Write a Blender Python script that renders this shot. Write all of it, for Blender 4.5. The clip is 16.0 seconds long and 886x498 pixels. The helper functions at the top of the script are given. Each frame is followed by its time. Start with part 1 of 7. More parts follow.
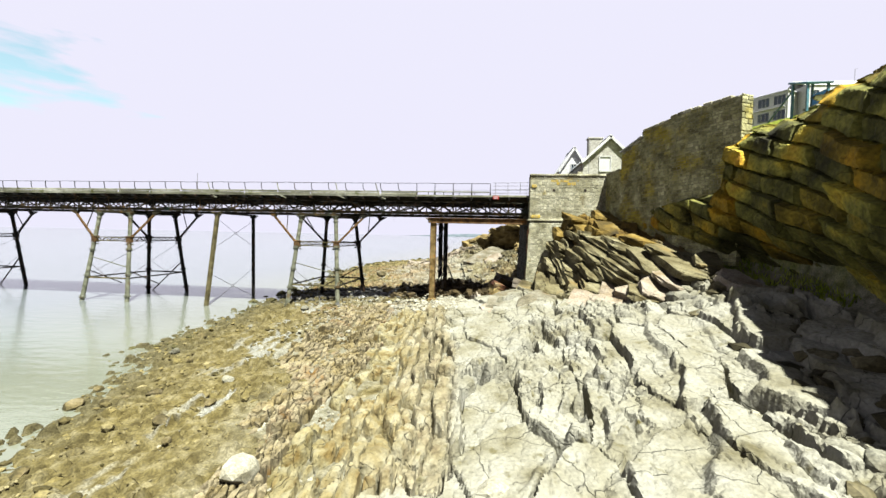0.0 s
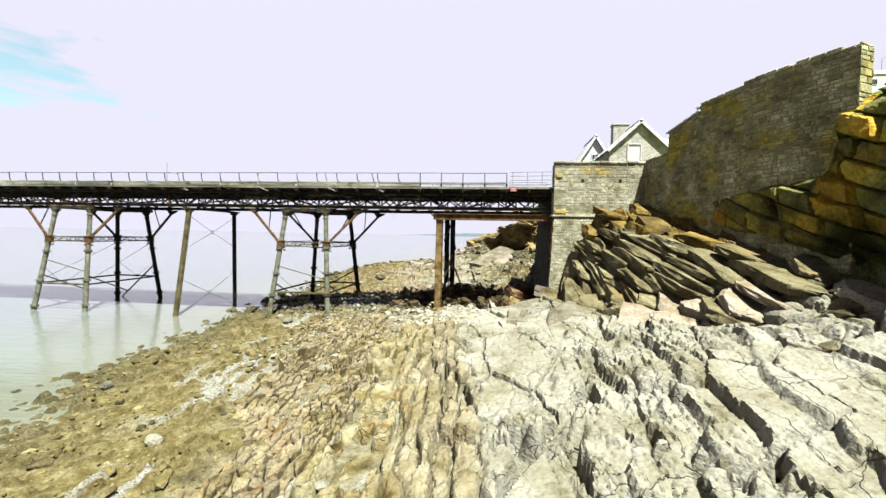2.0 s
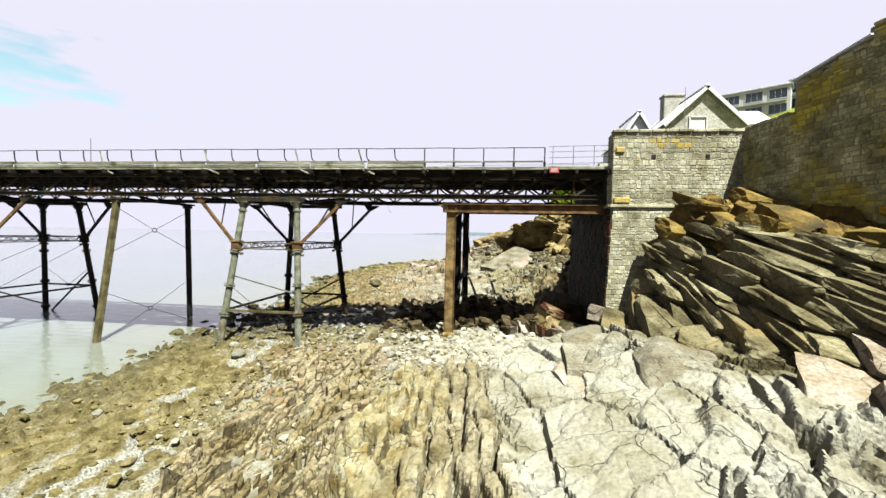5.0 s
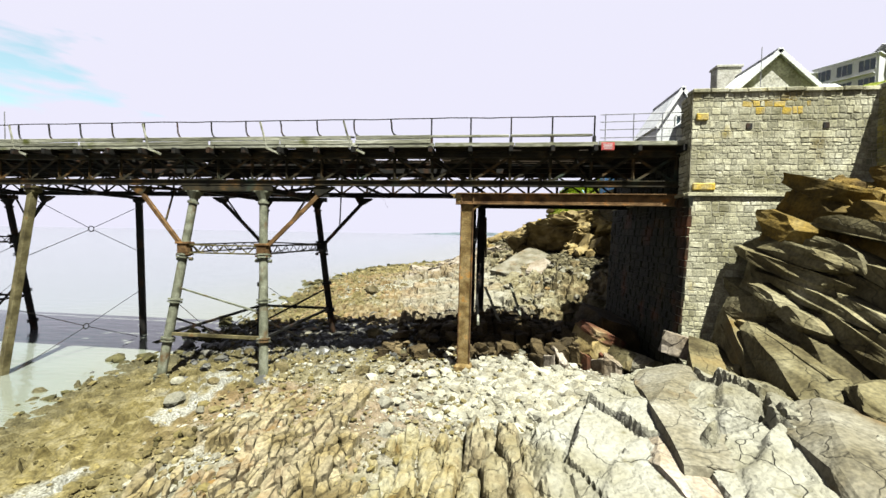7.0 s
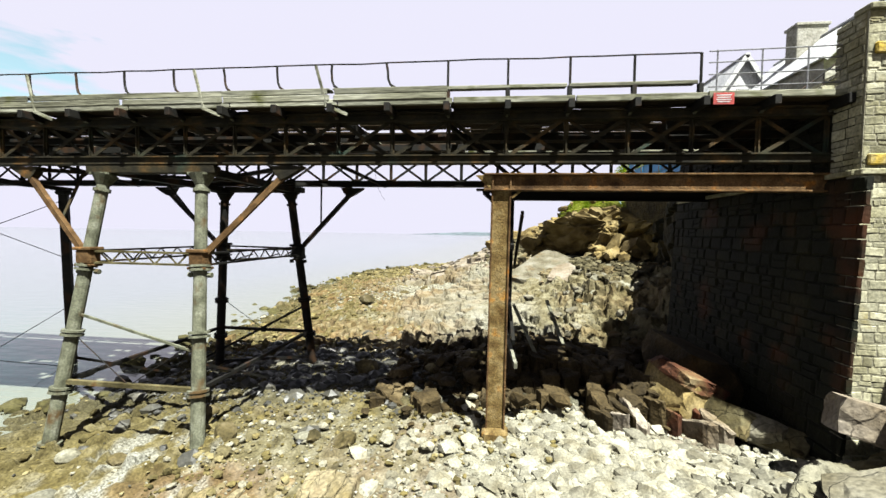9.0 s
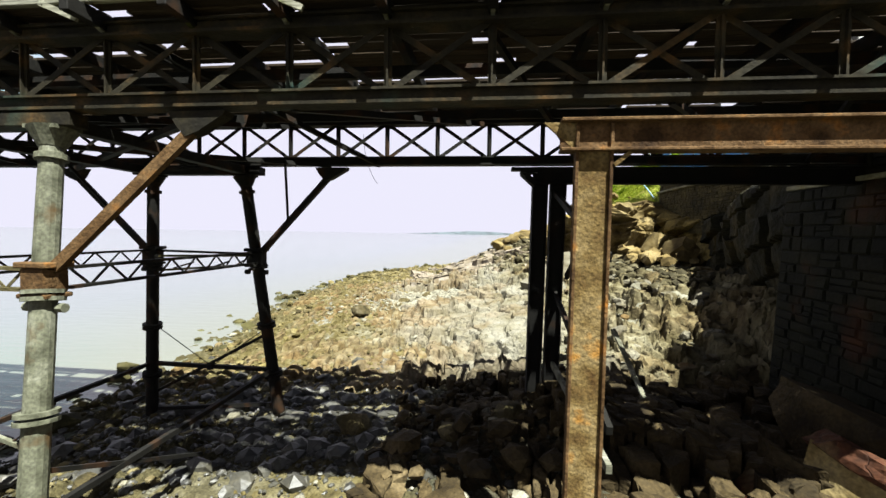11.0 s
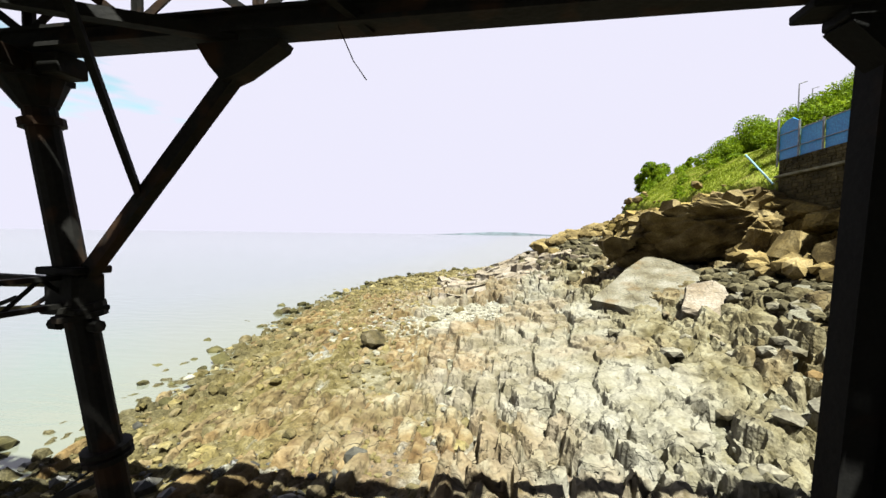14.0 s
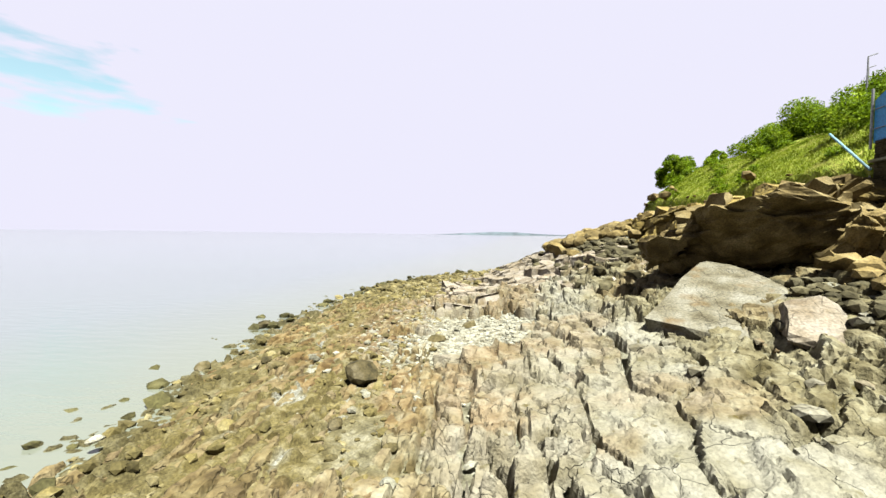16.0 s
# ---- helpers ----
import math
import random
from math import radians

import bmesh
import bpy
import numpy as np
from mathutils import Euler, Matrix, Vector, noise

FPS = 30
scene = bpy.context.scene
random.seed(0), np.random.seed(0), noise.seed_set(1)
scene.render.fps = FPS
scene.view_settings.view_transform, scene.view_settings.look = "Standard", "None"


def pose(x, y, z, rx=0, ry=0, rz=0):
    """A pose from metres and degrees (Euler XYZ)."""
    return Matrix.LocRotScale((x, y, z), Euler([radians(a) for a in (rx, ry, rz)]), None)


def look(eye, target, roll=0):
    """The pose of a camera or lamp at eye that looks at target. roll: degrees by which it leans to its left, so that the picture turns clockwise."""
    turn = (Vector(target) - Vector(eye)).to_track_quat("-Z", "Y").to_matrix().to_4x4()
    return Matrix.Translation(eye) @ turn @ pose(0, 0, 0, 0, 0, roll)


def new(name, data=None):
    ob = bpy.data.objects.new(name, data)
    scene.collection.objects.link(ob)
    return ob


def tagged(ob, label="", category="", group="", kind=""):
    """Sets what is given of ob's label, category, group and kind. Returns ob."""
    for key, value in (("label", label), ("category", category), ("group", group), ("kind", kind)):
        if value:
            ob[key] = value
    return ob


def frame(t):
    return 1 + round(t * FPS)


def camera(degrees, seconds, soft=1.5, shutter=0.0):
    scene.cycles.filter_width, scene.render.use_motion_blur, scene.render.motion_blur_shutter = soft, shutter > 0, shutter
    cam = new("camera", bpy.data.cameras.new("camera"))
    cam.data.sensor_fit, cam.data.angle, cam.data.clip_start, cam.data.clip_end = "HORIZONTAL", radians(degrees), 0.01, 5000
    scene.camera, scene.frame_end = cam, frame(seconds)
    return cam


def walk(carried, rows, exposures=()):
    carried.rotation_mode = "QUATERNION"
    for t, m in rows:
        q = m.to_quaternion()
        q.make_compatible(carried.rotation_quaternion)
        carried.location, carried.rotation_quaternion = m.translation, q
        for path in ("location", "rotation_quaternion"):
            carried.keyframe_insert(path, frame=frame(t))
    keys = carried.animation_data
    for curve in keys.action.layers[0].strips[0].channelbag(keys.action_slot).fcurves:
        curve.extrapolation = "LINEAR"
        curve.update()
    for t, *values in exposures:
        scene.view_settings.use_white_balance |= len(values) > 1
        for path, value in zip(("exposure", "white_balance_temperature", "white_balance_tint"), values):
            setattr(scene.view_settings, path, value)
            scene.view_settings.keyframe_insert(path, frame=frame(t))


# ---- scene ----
cam = camera(94.5, 16.0)
METRES, EYE, TILT, LEAN, TURN = 45.0, 7.1, -1.9, -1.2, 6.6
ROWS = [
    (0.0, 0.0, 0.0, 0.0, 0.0, 0.0, -0.0),
    (0.5, -0.0033, 0.0287, 0.0005, 0.02, -0.01, 0.03),
    (1.0, -0.0064, 0.0602, 0.0014, 0.06, -0.03, 0.04),
    (1.5, -0.009, 0.0895, 0.0021, 0.1, -0.06, 0.04),
    (2.0, -0.0119, 0.1211, 0.0033, 0.13, -0.1, 0.07),
    (2.5, -0.0141, 0.1506, 0.004, 0.14, -0.13, 0.08),
    (3.0, -0.0169, 0.1836, 0.0039, 0.16, -0.13, 0.1),
    (3.5, -0.0197, 0.2138, 0.0047, 0.13, -0.19, 0.14),
    (4.0, -0.0227, 0.2467, 0.0063, 0.13, -0.23, 0.12),
    (6.5, -0.0373, 0.4062, 0.0111, 0.22, -0.22, 0.13),
    (7.0, -0.0409, 0.4397, 0.012, 0.17, -0.24, 0.13),
    (7.5, -0.0437, 0.4704, 0.0127, 0.2, -0.23, 0.16),
    (8.0, -0.0478, 0.504, 0.0136, 0.15, -0.22, 0.18),
    (8.5, -0.0511, 0.5349, 0.0152, 0.16, -0.22, 0.15),
    (9.0, -0.0554, 0.5685, 0.0169, 0.12, -0.23, 0.21),
    (11.5, -0.0732, 0.721, 0.0219, -0.18, -0.34, 0.34),
    (12.0, -0.0768, 0.7528, 0.0224, -0.26, -0.33, 0.38),
    (12.5, -0.08, 0.7823, 0.0232, -0.33, -0.31, 0.35),
    (13.0, -0.0829, 0.8141, 0.0247, 0.53, -0.32, 0.32),
    (13.5, -0.086, 0.8433, 0.0252, 3.16, -0.22, 0.33),
    (14.0, -0.0905, 0.8751, 0.0253, 3.36, -0.19, 0.34),
    (14.5, -0.0944, 0.9038, 0.0265, 3.33, -0.2, 0.35),
    (15.0, -0.099, 0.9345, 0.0276, 3.28, -0.16, 0.35),
    (15.5, -0.103, 0.9627, 0.0284, 3.33, -0.18, 0.4),
    (16.0, -0.1072, 0.9936, 0.0288, 3.42, -0.19, 0.41),
]
walk(cam, [(t, pose(0, 0, EYE, TILT, LEAN, TURN) @ pose(METRES * x, METRES * y, METRES * z, 90 + pitch, roll, yaw)) for t, x, y, z, yaw, pitch, roll in ROWS])

# ---- light ----
SUN = Vector((0.28, -0.41, 1.0)).normalized()
sun_el, sun_az = math.asin(SUN.z), math.atan2(SUN.x, SUN.y)
world = bpy.data.worlds.new("sky")
scene.world = world
world.use_nodes = True
wn, wl = world.node_tree.nodes, world.node_tree.links
wn.clear()
w_out = wn.new("ShaderNodeOutputWorld")
w_bg = wn.new("ShaderNodeBackground")
w_sky = wn.new("ShaderNodeTexSky")
w_sky.sky_type, w_sky.sun_disc = "NISHITA", False
w_sky.sun_elevation, w_sky.sun_rotation = sun_el, sun_az
w_sky.dust_density, w_sky.air_density = 1.5, 1.0
w_co = wn.new("ShaderNodeTexCoord")
w_sep = wn.new("ShaderNodeSeparateXYZ")
wl.new(w_co.outputs["Generated"], w_sep.inputs[0])
# thin bright cloud, thickest near the horizon, with a ragged gap out to sea
w_map = wn.new("ShaderNodeMapping")
w_map.inputs["Scale"].default_value = (6.0, 6.0, 26.0)
w_noise = wn.new("ShaderNodeTexNoise")
w_noise.inputs["Scale"].default_value = 1.3
w_noise.inputs["Detail"].default_value = 6
wl.new(w_co.outputs["Generated"], w_map.inputs[0])
wl.new(w_map.outputs[0], w_noise.inputs[0])
w_sc = wn.new("ShaderNodeMapping")
w_sc.inputs["Scale"].default_value = (1.0, 1.0, 2.6)
w_gap = wn.new("ShaderNodeVectorMath")
w_gap.operation = "SUBTRACT"
w_gap.inputs[1].default_value = Vector((-0.80, 0.565, 0.262)).normalized()
wl.new(w_co.outputs["Generated"], w_gap.inputs[0])
wl.new(w_gap.outputs[0], w_sc.inputs[0])
w_len = wn.new("ShaderNodeVectorMath")
w_len.operation = "LENGTH"
wl.new(w_sc.outputs[0], w_len.inputs[0])
w_sum = wn.new("ShaderNodeMath")
w_sum.operation = "MULTIPLY_ADD"
w_sum.inputs[1].default_value, w_sum.inputs[2].default_value = 0.75, -0.375
wl.new(w_noise.outputs["Fac"], w_sum.inputs[0])
w_add = wn.new("ShaderNodeMath")
w_add.operation = "ADD"
wl.new(w_sum.outputs[0], w_add.inputs[0])
wl.new(w_len.outputs["Value"], w_add.inputs[1])
w_cov = wn.new("ShaderNodeMapRange")
w_cov.inputs["From Min"].default_value, w_cov.inputs["From Max"].default_value = 0.03, 0.17
w_cov.inputs["To Min"].default_value, w_cov.inputs["To Max"].default_value = 0.15, 1.0
wl.new(w_add.outputs[0], w_cov.inputs["Value"])
w_ramp = wn.new("ShaderNodeValToRGB")
w_ramp.color_ramp.elements[0].position, w_ramp.color_ramp.elements[0].color = 0.0, (0.86, 0.85, 1.0, 1)
w_ramp.color_ramp.elements[1].position, w_ramp.color_ramp.elements[1].color = 0.72, (0.07, 0.09, 0.14, 1)
w_e = w_ramp.color_ramp.elements.new(0.50)
w_e.color = (0.86, 0.85, 1.0, 1)
wl.new(w_sep.outputs["Z"], w_ramp.inputs[0])
w_blue = wn.new("ShaderNodeMix")
w_blue.data_type = "RGBA"
w_bs = wn.new("ShaderNodeVectorMath")
w_bs.operation = "MULTIPLY"
w_bs.inputs[1].default_value = (0.25, 0.285, 0.215)
wl.new(w_sky.outputs[0], w_bs.inputs[0])
wl.new(w_cov.outputs[0], w_blue.inputs["Factor"])
wl.new(w_bs.outputs[0], w_blue.inputs["A"])
wl.new(w_ramp.outputs[0], w_blue.inputs["B"])
wl.new(w_blue.outputs["Result"], w_bg.inputs[0])
w_bg.inputs[1].default_value = 0.215
wl.new(w_bg.outputs[0], w_out.inputs[0])

sun = new("sun", bpy.data.lights.new("sun", "SUN"))
sun.data.energy, sun.data.angle, sun.data.color = 6.2, radians(0.6), (0.96, 0.98, 0.92)
sun.matrix_world = look((0, 0, 60), Vector((0, 0, 60)) - SUN)
scene.view_settings.exposure = 2.2


# ---- materials ----
TONE = 0.37  # weathered, sun-dry surfaces


def material(name, base, rough=0.85, metal=0.0, ramp=None, scale=1.0, detail=8, fine=12.0, bump=0.4, bump_scale=None, spread=0.0, spread_by="object", stain=None, stretch=(1, 1, 1), dist=0.03, sheen=None, cracks=None, grain_by=(0.60, 1.30)):
    """Grain at two scales over a base colour, with bump and, if asked, a hue that differs from piece to piece."""
    m = bpy.data.materials.new(name)
    m.use_nodes = True
    n, l = m.node_tree.nodes, m.node_tree.links
    b = n["Principled BSDF"]
    b.inputs["Roughness"].default_value, b.inputs["Metallic"].default_value = rough, metal
    b.inputs["Specular IOR Level"].default_value = (0.12 if rough > 0.65 else 0.5) if sheen is None else sheen
    geo = n.new("ShaderNodeNewGeometry")
    mp = n.new("ShaderNodeMapping")
    mp.inputs["Scale"].default_value = stretch
    l.new(geo.outputs["Position"], mp.inputs[0])
    big = n.new("ShaderNodeTexNoise")
    big.inputs["Scale"].default_value, big.inputs["Detail"].default_value = scale, detail
    l.new(mp.outputs[0], big.inputs[0])
    small = n.new("ShaderNodeTexNoise")
    small.inputs["Scale"].default_value, small.inputs["Detail"].default_value = fine, 5
    l.new(mp.outputs[0], small.inputs[0])
    cr = n.new("ShaderNodeValToRGB")
    ramp = ramp or [(0.3, [c * 0.6 for c in base]), (0.7, [min(1, c * 1.25) for c in base])]
    for i, (p, c) in enumerate(ramp):
        e = cr.color_ramp.elements[i] if i < 2 else cr.color_ramp.elements.new(p)
        e.position, e.color = p, (*[TONE * v for v in c], 1)
    l.new(big.outputs["Fac"], cr.inputs[0])
    grain = n.new("ShaderNodeMapRange")
    grain.inputs["From Min"].default_value, grain.inputs["From Max"].default_value = 0.3, 0.7
    grain.inputs["To Min"].default_value, grain.inputs["To Max"].default_value = grain_by
    l.new(small.outputs["Fac"], grain.inputs["Value"])
    mul = n.new("ShaderNodeVectorMath")
    mul.operation = "SCALE"
    l.new(cr.outputs[0], mul.inputs[0])
    l.new(grain.outputs[0], mul.inputs["Scale"])
    last = mul.outputs[0]
    if stain:
        colour, sscale, lo, hi = stain
        sn = n.new("ShaderNodeTexNoise")
        sn.inputs["Scale"].default_value, sn.inputs["Detail"].default_value = sscale, 6
        l.new(geo.outputs["Position"], sn.inputs[0])
        sm = n.new("ShaderNodeMapRange")
        sm.inputs["From Min"].default_value, sm.inputs["From Max"].default_value = lo, hi
        l.new(sn.outputs["Fac"], sm.inputs["Value"])
        mx = n.new("ShaderNodeMix")
        mx.data_type = "RGBA"
        mx.inputs["B"].default_value = (*[TONE * v for v in colour], 1)
        l.new(sm.outputs[0], mx.inputs["Factor"])
        l.new(last, mx.inputs["A"])
        last = mx.outputs["Result"]
    if spread:
        if spread_by == "object":
            rnd = n.new("ShaderNodeObjectInfo").outputs["Random"]
        else:
            rnd = geo.outputs["Random Per Island"]
        mr = n.new("ShaderNodeMapRange")
        mr.inputs["To Min"].default_value, mr.inputs["To Max"].default_value = 1 - spread, 1 + spread
        l.new(rnd, mr.inputs["Value"])
        ml = n.new("ShaderNodeVectorMath")
        ml.operation = "SCALE"
        l.new(last, ml.inputs[0])
        l.new(mr.outputs[0], ml.inputs["Scale"])
        last = ml.outputs[0]
    crack_h = None
    if cracks:
        cs, cw = cracks
        wa = n.new("ShaderNodeTexNoise")
        wa.inputs["Scale"].default_value, wa.inputs["Detail"].default_value = cs * 0.9, 4
        l.new(geo.outputs["Position"], wa.inputs[0])
        wv = n.new("ShaderNodeVectorMath")
        wv.operation = "MULTIPLY_ADD"
        wv.inputs[1].default_value = (1.1 / cs, 1.1 / cs, 1.1 / cs)
        l.new(wa.outputs["Color"], wv.inputs[0])
        l.new(geo.outputs["Position"], wv.inputs[2])
        vo = n.new("ShaderNodeTexVoronoi")
        vo.feature = "DISTANCE_TO_EDGE"
        vo.inputs["Scale"].default_value = cs
        l.new(wv.outputs[0], vo.inputs["Vector"])
        cm = n.new("ShaderNodeMapRange")
        cm.inputs["From Max"].default_value = cw
        cm.inputs["To Min"].default_value = 0.48
        l.new(vo.outputs["Distance"], cm.inputs["Value"])
        mc = n.new("ShaderNodeVectorMath")
        mc.operation = "SCALE"
        l.new(last, mc.inputs[0])
        l.new(cm.outputs[0], mc.inputs["Scale"])
        last, crack_h = mc.outputs[0], cm.outputs[0]
    l.new(last, b.inputs["Base Color"])
    if bump:
        bn = n.new("ShaderNodeTexNoise")
        bn.inputs["Scale"].default_value, bn.inputs["Detail"].default_value = bump_scale or fine * 0.7, 8
        l.new(mp.outputs[0], bn.inputs[0])
        bu = n.new("ShaderNodeBump")
        bu.inputs["Strength"].default_value, bu.inputs["Distance"].default_value = bump, dist
        height = bn.outputs["Fac"]
        if crack_h:
            ad = n.new("ShaderNodeMath")
            ad.operation = "MULTIPLY_ADD"
            ad.inputs[1].default_value = 0.9
            l.new(crack_h, ad.inputs[0])
            l.new(height, ad.inputs[2])
            height = ad.outputs[0]
        l.new(height, bu.inputs["Height"])
        l.new(bu.outputs[0], b.inputs["Normal"])
    return m


def ground_material():
    """Rock, brown weedy rubble, red-stained beds, pale pebbles and turf, each where its mask on the sheet says."""
    m = bpy.data.materials.new("foreshore")
    m.use_nodes = True
    n, l = m.node_tree.nodes, m.node_tree.links
    b = n["Principled BSDF"]
    b.inputs["Roughness"].default_value, b.inputs["Specular IOR Level"].default_value = 0.9, 0.12
    geo = n.new("ShaderNodeNewGeometry")

    def noise_(scale, detail=8, dist=0.0):
        t = n.new("ShaderNodeTexNoise")
        t.inputs["Scale"].default_value, t.inputs["Detail"].default_value, t.inputs["Distortion"].default_value = scale, detail, dist
        l.new(geo.outputs["Position"], t.inputs[0])
        return t.outputs["Fac"]

    def ramp_(fac, stops):
        r = n.new("ShaderNodeValToRGB")
        for i, (p, c) in enumerate(stops):
            e = r.color_ramp.elements[i] if i < 2 else r.color_ramp.elements.new(p)
            e.position, e.color = p, (*[TONE * v for v in c], 1)
        l.new(fac, r.inputs[0])
        return r.outputs[0]

    def mix_(fac, a, c):
        x = n.new("ShaderNodeMix")
        x.data_type = "RGBA"
        l.new(fac, x.inputs["Factor"])
        l.new(a, x.inputs["A"])
        l.new(c, x.inputs["B"])
        return x.outputs["Result"]

    def mask_(name):
        a = n.new("ShaderNodeAttribute")
        a.attribute_name = name
        return a.outputs["Fac"]

    big, mid, fine = noise_(0.45), noise_(2.3, 10, 0.3), noise_(17, 6)
    rock = ramp_(mid, [(0.28, (0.08, 0.072, 0.042)), (0.42, (0.20, 0.185, 0.12)), (0.58, (0.30, 0.285, 0.21)), (0.72, (0.36, 0.35, 0.28))])
    ochre = ramp_(mid, [(0.3, (0.08, 0.060, 0.016)), (0.5, (0.165, 0.132, 0.045)), (0.7, (0.27, 0.228, 0.115))])
    red = ramp_(mid, [(0.3, (0.10, 0.055, 0.03)), (0.55, (0.22, 0.125, 0.072)), (0.75, (0.30, 0.21, 0.14))])
    pale = ramp_(fine, [(0.3, (0.18, 0.175, 0.14)), (0.6, (0.42, 0.42, 0.37))])
    turf = ramp_(noise_(3.5, 8), [(0.3, (0.13, 0.19, 0.014)), (0.5, (0.32, 0.38, 0.04)), (0.72, (0.54, 0.52, 0.13))])
    c = mix_(mask_("ochre"), rock, ochre)
    c = mix_(mask_("red"), c, red)
    c = mix_(mask_("pale"), c, pale)
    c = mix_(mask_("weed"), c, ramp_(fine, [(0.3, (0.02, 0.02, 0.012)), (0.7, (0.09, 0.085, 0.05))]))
    c = mix_(mask_("turf"), c, turf)
    g = n.new("ShaderNodeMapRange")
    g.inputs["From Min"].default_value, g.inputs["From Max"].default_value = 0.3, 0.7
    g.inputs["To Min"].default_value, g.inputs["To Max"].default_value = 0.58, 1.32
    l.new(fine, g.inputs["Value"])
    s = n.new("ShaderNodeVectorMath")
    s.operation = "SCALE"
    l.new(c, s.inputs[0])
    l.new(g.outputs[0], s.inputs["Scale"])
    l.new(s.outputs[0], b.inputs["Base Color"])
    bu = n.new("ShaderNodeBump")
    bu.inputs["Strength"].default_value, bu.inputs["Distance"].default_value = 0.7, 0.06
    l.new(noise_(9, 10), bu.inputs["Height"])
    l.new(bu.outputs[0], b.inputs["Normal"])
    return m


def water_material():
    m = bpy.data.materials.new("silty_water")
    m.use_nodes = True
    n, l = m.node_tree.nodes, m.node_tree.links
    b = n["Principled BSDF"]
    b.inputs["Roughness"].default_value, b.inputs["IOR"].default_value = 0.10, 1.48
    geo = n.new("ShaderNodeNewGeometry")
    mp = n.new("ShaderNodeMapping")
    mp.inputs["Scale"].default_value = (0.35, 1.0, 1.0)
    l.new(geo.outputs["Position"], mp.inputs[0])
    t = n.new("ShaderNodeTexNoise")
    t.inputs["Scale"].default_value, t.inputs["Detail"].default_value = 0.10, 6
    l.new(mp.outputs[0], t.inputs[0])
    r = n.new("ShaderNodeValToRGB")
    r.color_ramp.elements[0].position, r.color_ramp.elements[0].color = 0.3, (0.076, 0.081, 0.060, 1)
    r.color_ramp.elements[1].position, r.color_ramp.elements[1].color = 0.7, (0.092, 0.097, 0.073, 1)
    l.new(t.outputs["Fac"], r.inputs[0])
    sx = n.new("ShaderNodeSeparateXYZ")
    l.new(geo.outputs["Position"], sx.inputs[0])
    far = n.new("ShaderNodeMapRange")
    far.inputs["From Min"].default_value, far.inputs["From Max"].default_value = -21, -42
    l.new(sx.outputs[0], far.inputs["Value"])
    mx = n.new("ShaderNodeMix")
    mx.data_type = "RGBA"
    mx.inputs["B"].default_value = (0.076, 0.085, 0.085, 1)
    l.new(far.outputs[0], mx.inputs["Factor"])
    l.new(r.outputs[0], mx.inputs["A"])
    l.new(mx.outputs["Result"], b.inputs["Base Color"])
    t2 = n.new("ShaderNodeTexNoise")
    t2.inputs["Scale"].default_value, t2.inputs["Detail"].default_value = 1.6, 5
    l.new(mp.outputs[0], t2.inputs[0])
    bu = n.new("ShaderNodeBump")
    bu.inputs["Strength"].default_value, bu.inputs["Distance"].default_value = 0.32, 0.12
    l.new(t2.outputs["Fac"], bu.inputs["Height"])
    l.new(bu.outputs[0], b.inputs["Normal"])
    return m


M_GROUND, M_WATER = ground_material(), water_material()
M_CLIFF = material("cliff_rock", (0.2, 0.16, 0.08), ramp=[(0.28, (0.025, 0.022, 0.009)), (0.42, (0.12, 0.112, 0.030)), (0.53, (0.27, 0.245, 0.062)), (0.63, (0.46, 0.345, 0.05)), (0.76, (0.34, 0.17, 0.03))], scale=0.55, detail=10, fine=7, bump=0.8, dist=0.07, cracks=(0.45, 0.008))
n_, l_ = M_CLIFF.node_tree.nodes, M_CLIFF.node_tree.links
b_, at_, r_, mx_ = n_["Principled BSDF"], n_.new("ShaderNodeAttribute"), n_.new("ShaderNodeValToRGB"), n_.new("ShaderNodeMix")
at_.attribute_name = "tone"  # blocks weather to different tints
for i_, (p_, c_) in enumerate(((0.0, (0.55, 0.58, 0.60)), (0.35, (0.95, 1.0, 0.95)), (0.62, (1.35, 1.40, 1.15)), (0.76, (1.55, 1.2, 0.5)), (1.0, (1.1, 0.85, 0.45)))):
    e_ = r_.color_ramp.elements[i_] if i_ < 2 else r_.color_ramp.elements.new(p_)
    e_.position, e_.color = p_, (*c_, 1)
mx_.data_type, mx_.blend_type = "RGBA", "MULTIPLY"
mx_.inputs["Factor"].default_value = 1.0
l_.new(at_.outputs["Fac"], r_.inputs[0])
l_.new(b_.inputs["Base Color"].links[0].from_socket, mx_.inputs["A"])
l_.new(r_.outputs[0], mx_.inputs["B"])
l_.new(mx_.outputs["Result"], b_.inputs["Base Color"])
M_CLIFF2 = material("ochre_cliff", (0.25, 0.17, 0.07), ramp=[(0.28, (0.07, 0.05, 0.016)), (0.45, (0.24, 0.172, 0.05)), (0.58, (0.44, 0.325, 0.10)), (0.74, (0.58, 0.47, 0.22))], scale=0.5, detail=10, fine=7, bump=0.9, dist=0.08, cracks=(0.5, 0.015))
# the cove wall's own shade, and dark weed, are put into near-black colours
M_COVESHADE = material("shade_toned_cove_rock", (0.07, 0.065, 0.03), ramp=[(0.28, (0.008, 0.008, 0.004)), (0.45, (0.022, 0.021, 0.008)), (0.58, (0.042, 0.036, 0.013)), (0.74, (0.085, 0.064, 0.022))], scale=0.8, detail=10, fine=9, bump=0.9, dist=0.08)
M_BOULDER = material("pale_boulder", (0.5, 0.46, 0.36), ramp=[(0.3, (0.12, 0.105, 0.065)), (0.5, (0.26, 0.245, 0.175)), (0.72, (0.36, 0.35, 0.28))], scale=1.6, fine=16, bump=0.6, spread=0.28, dist=0.04)
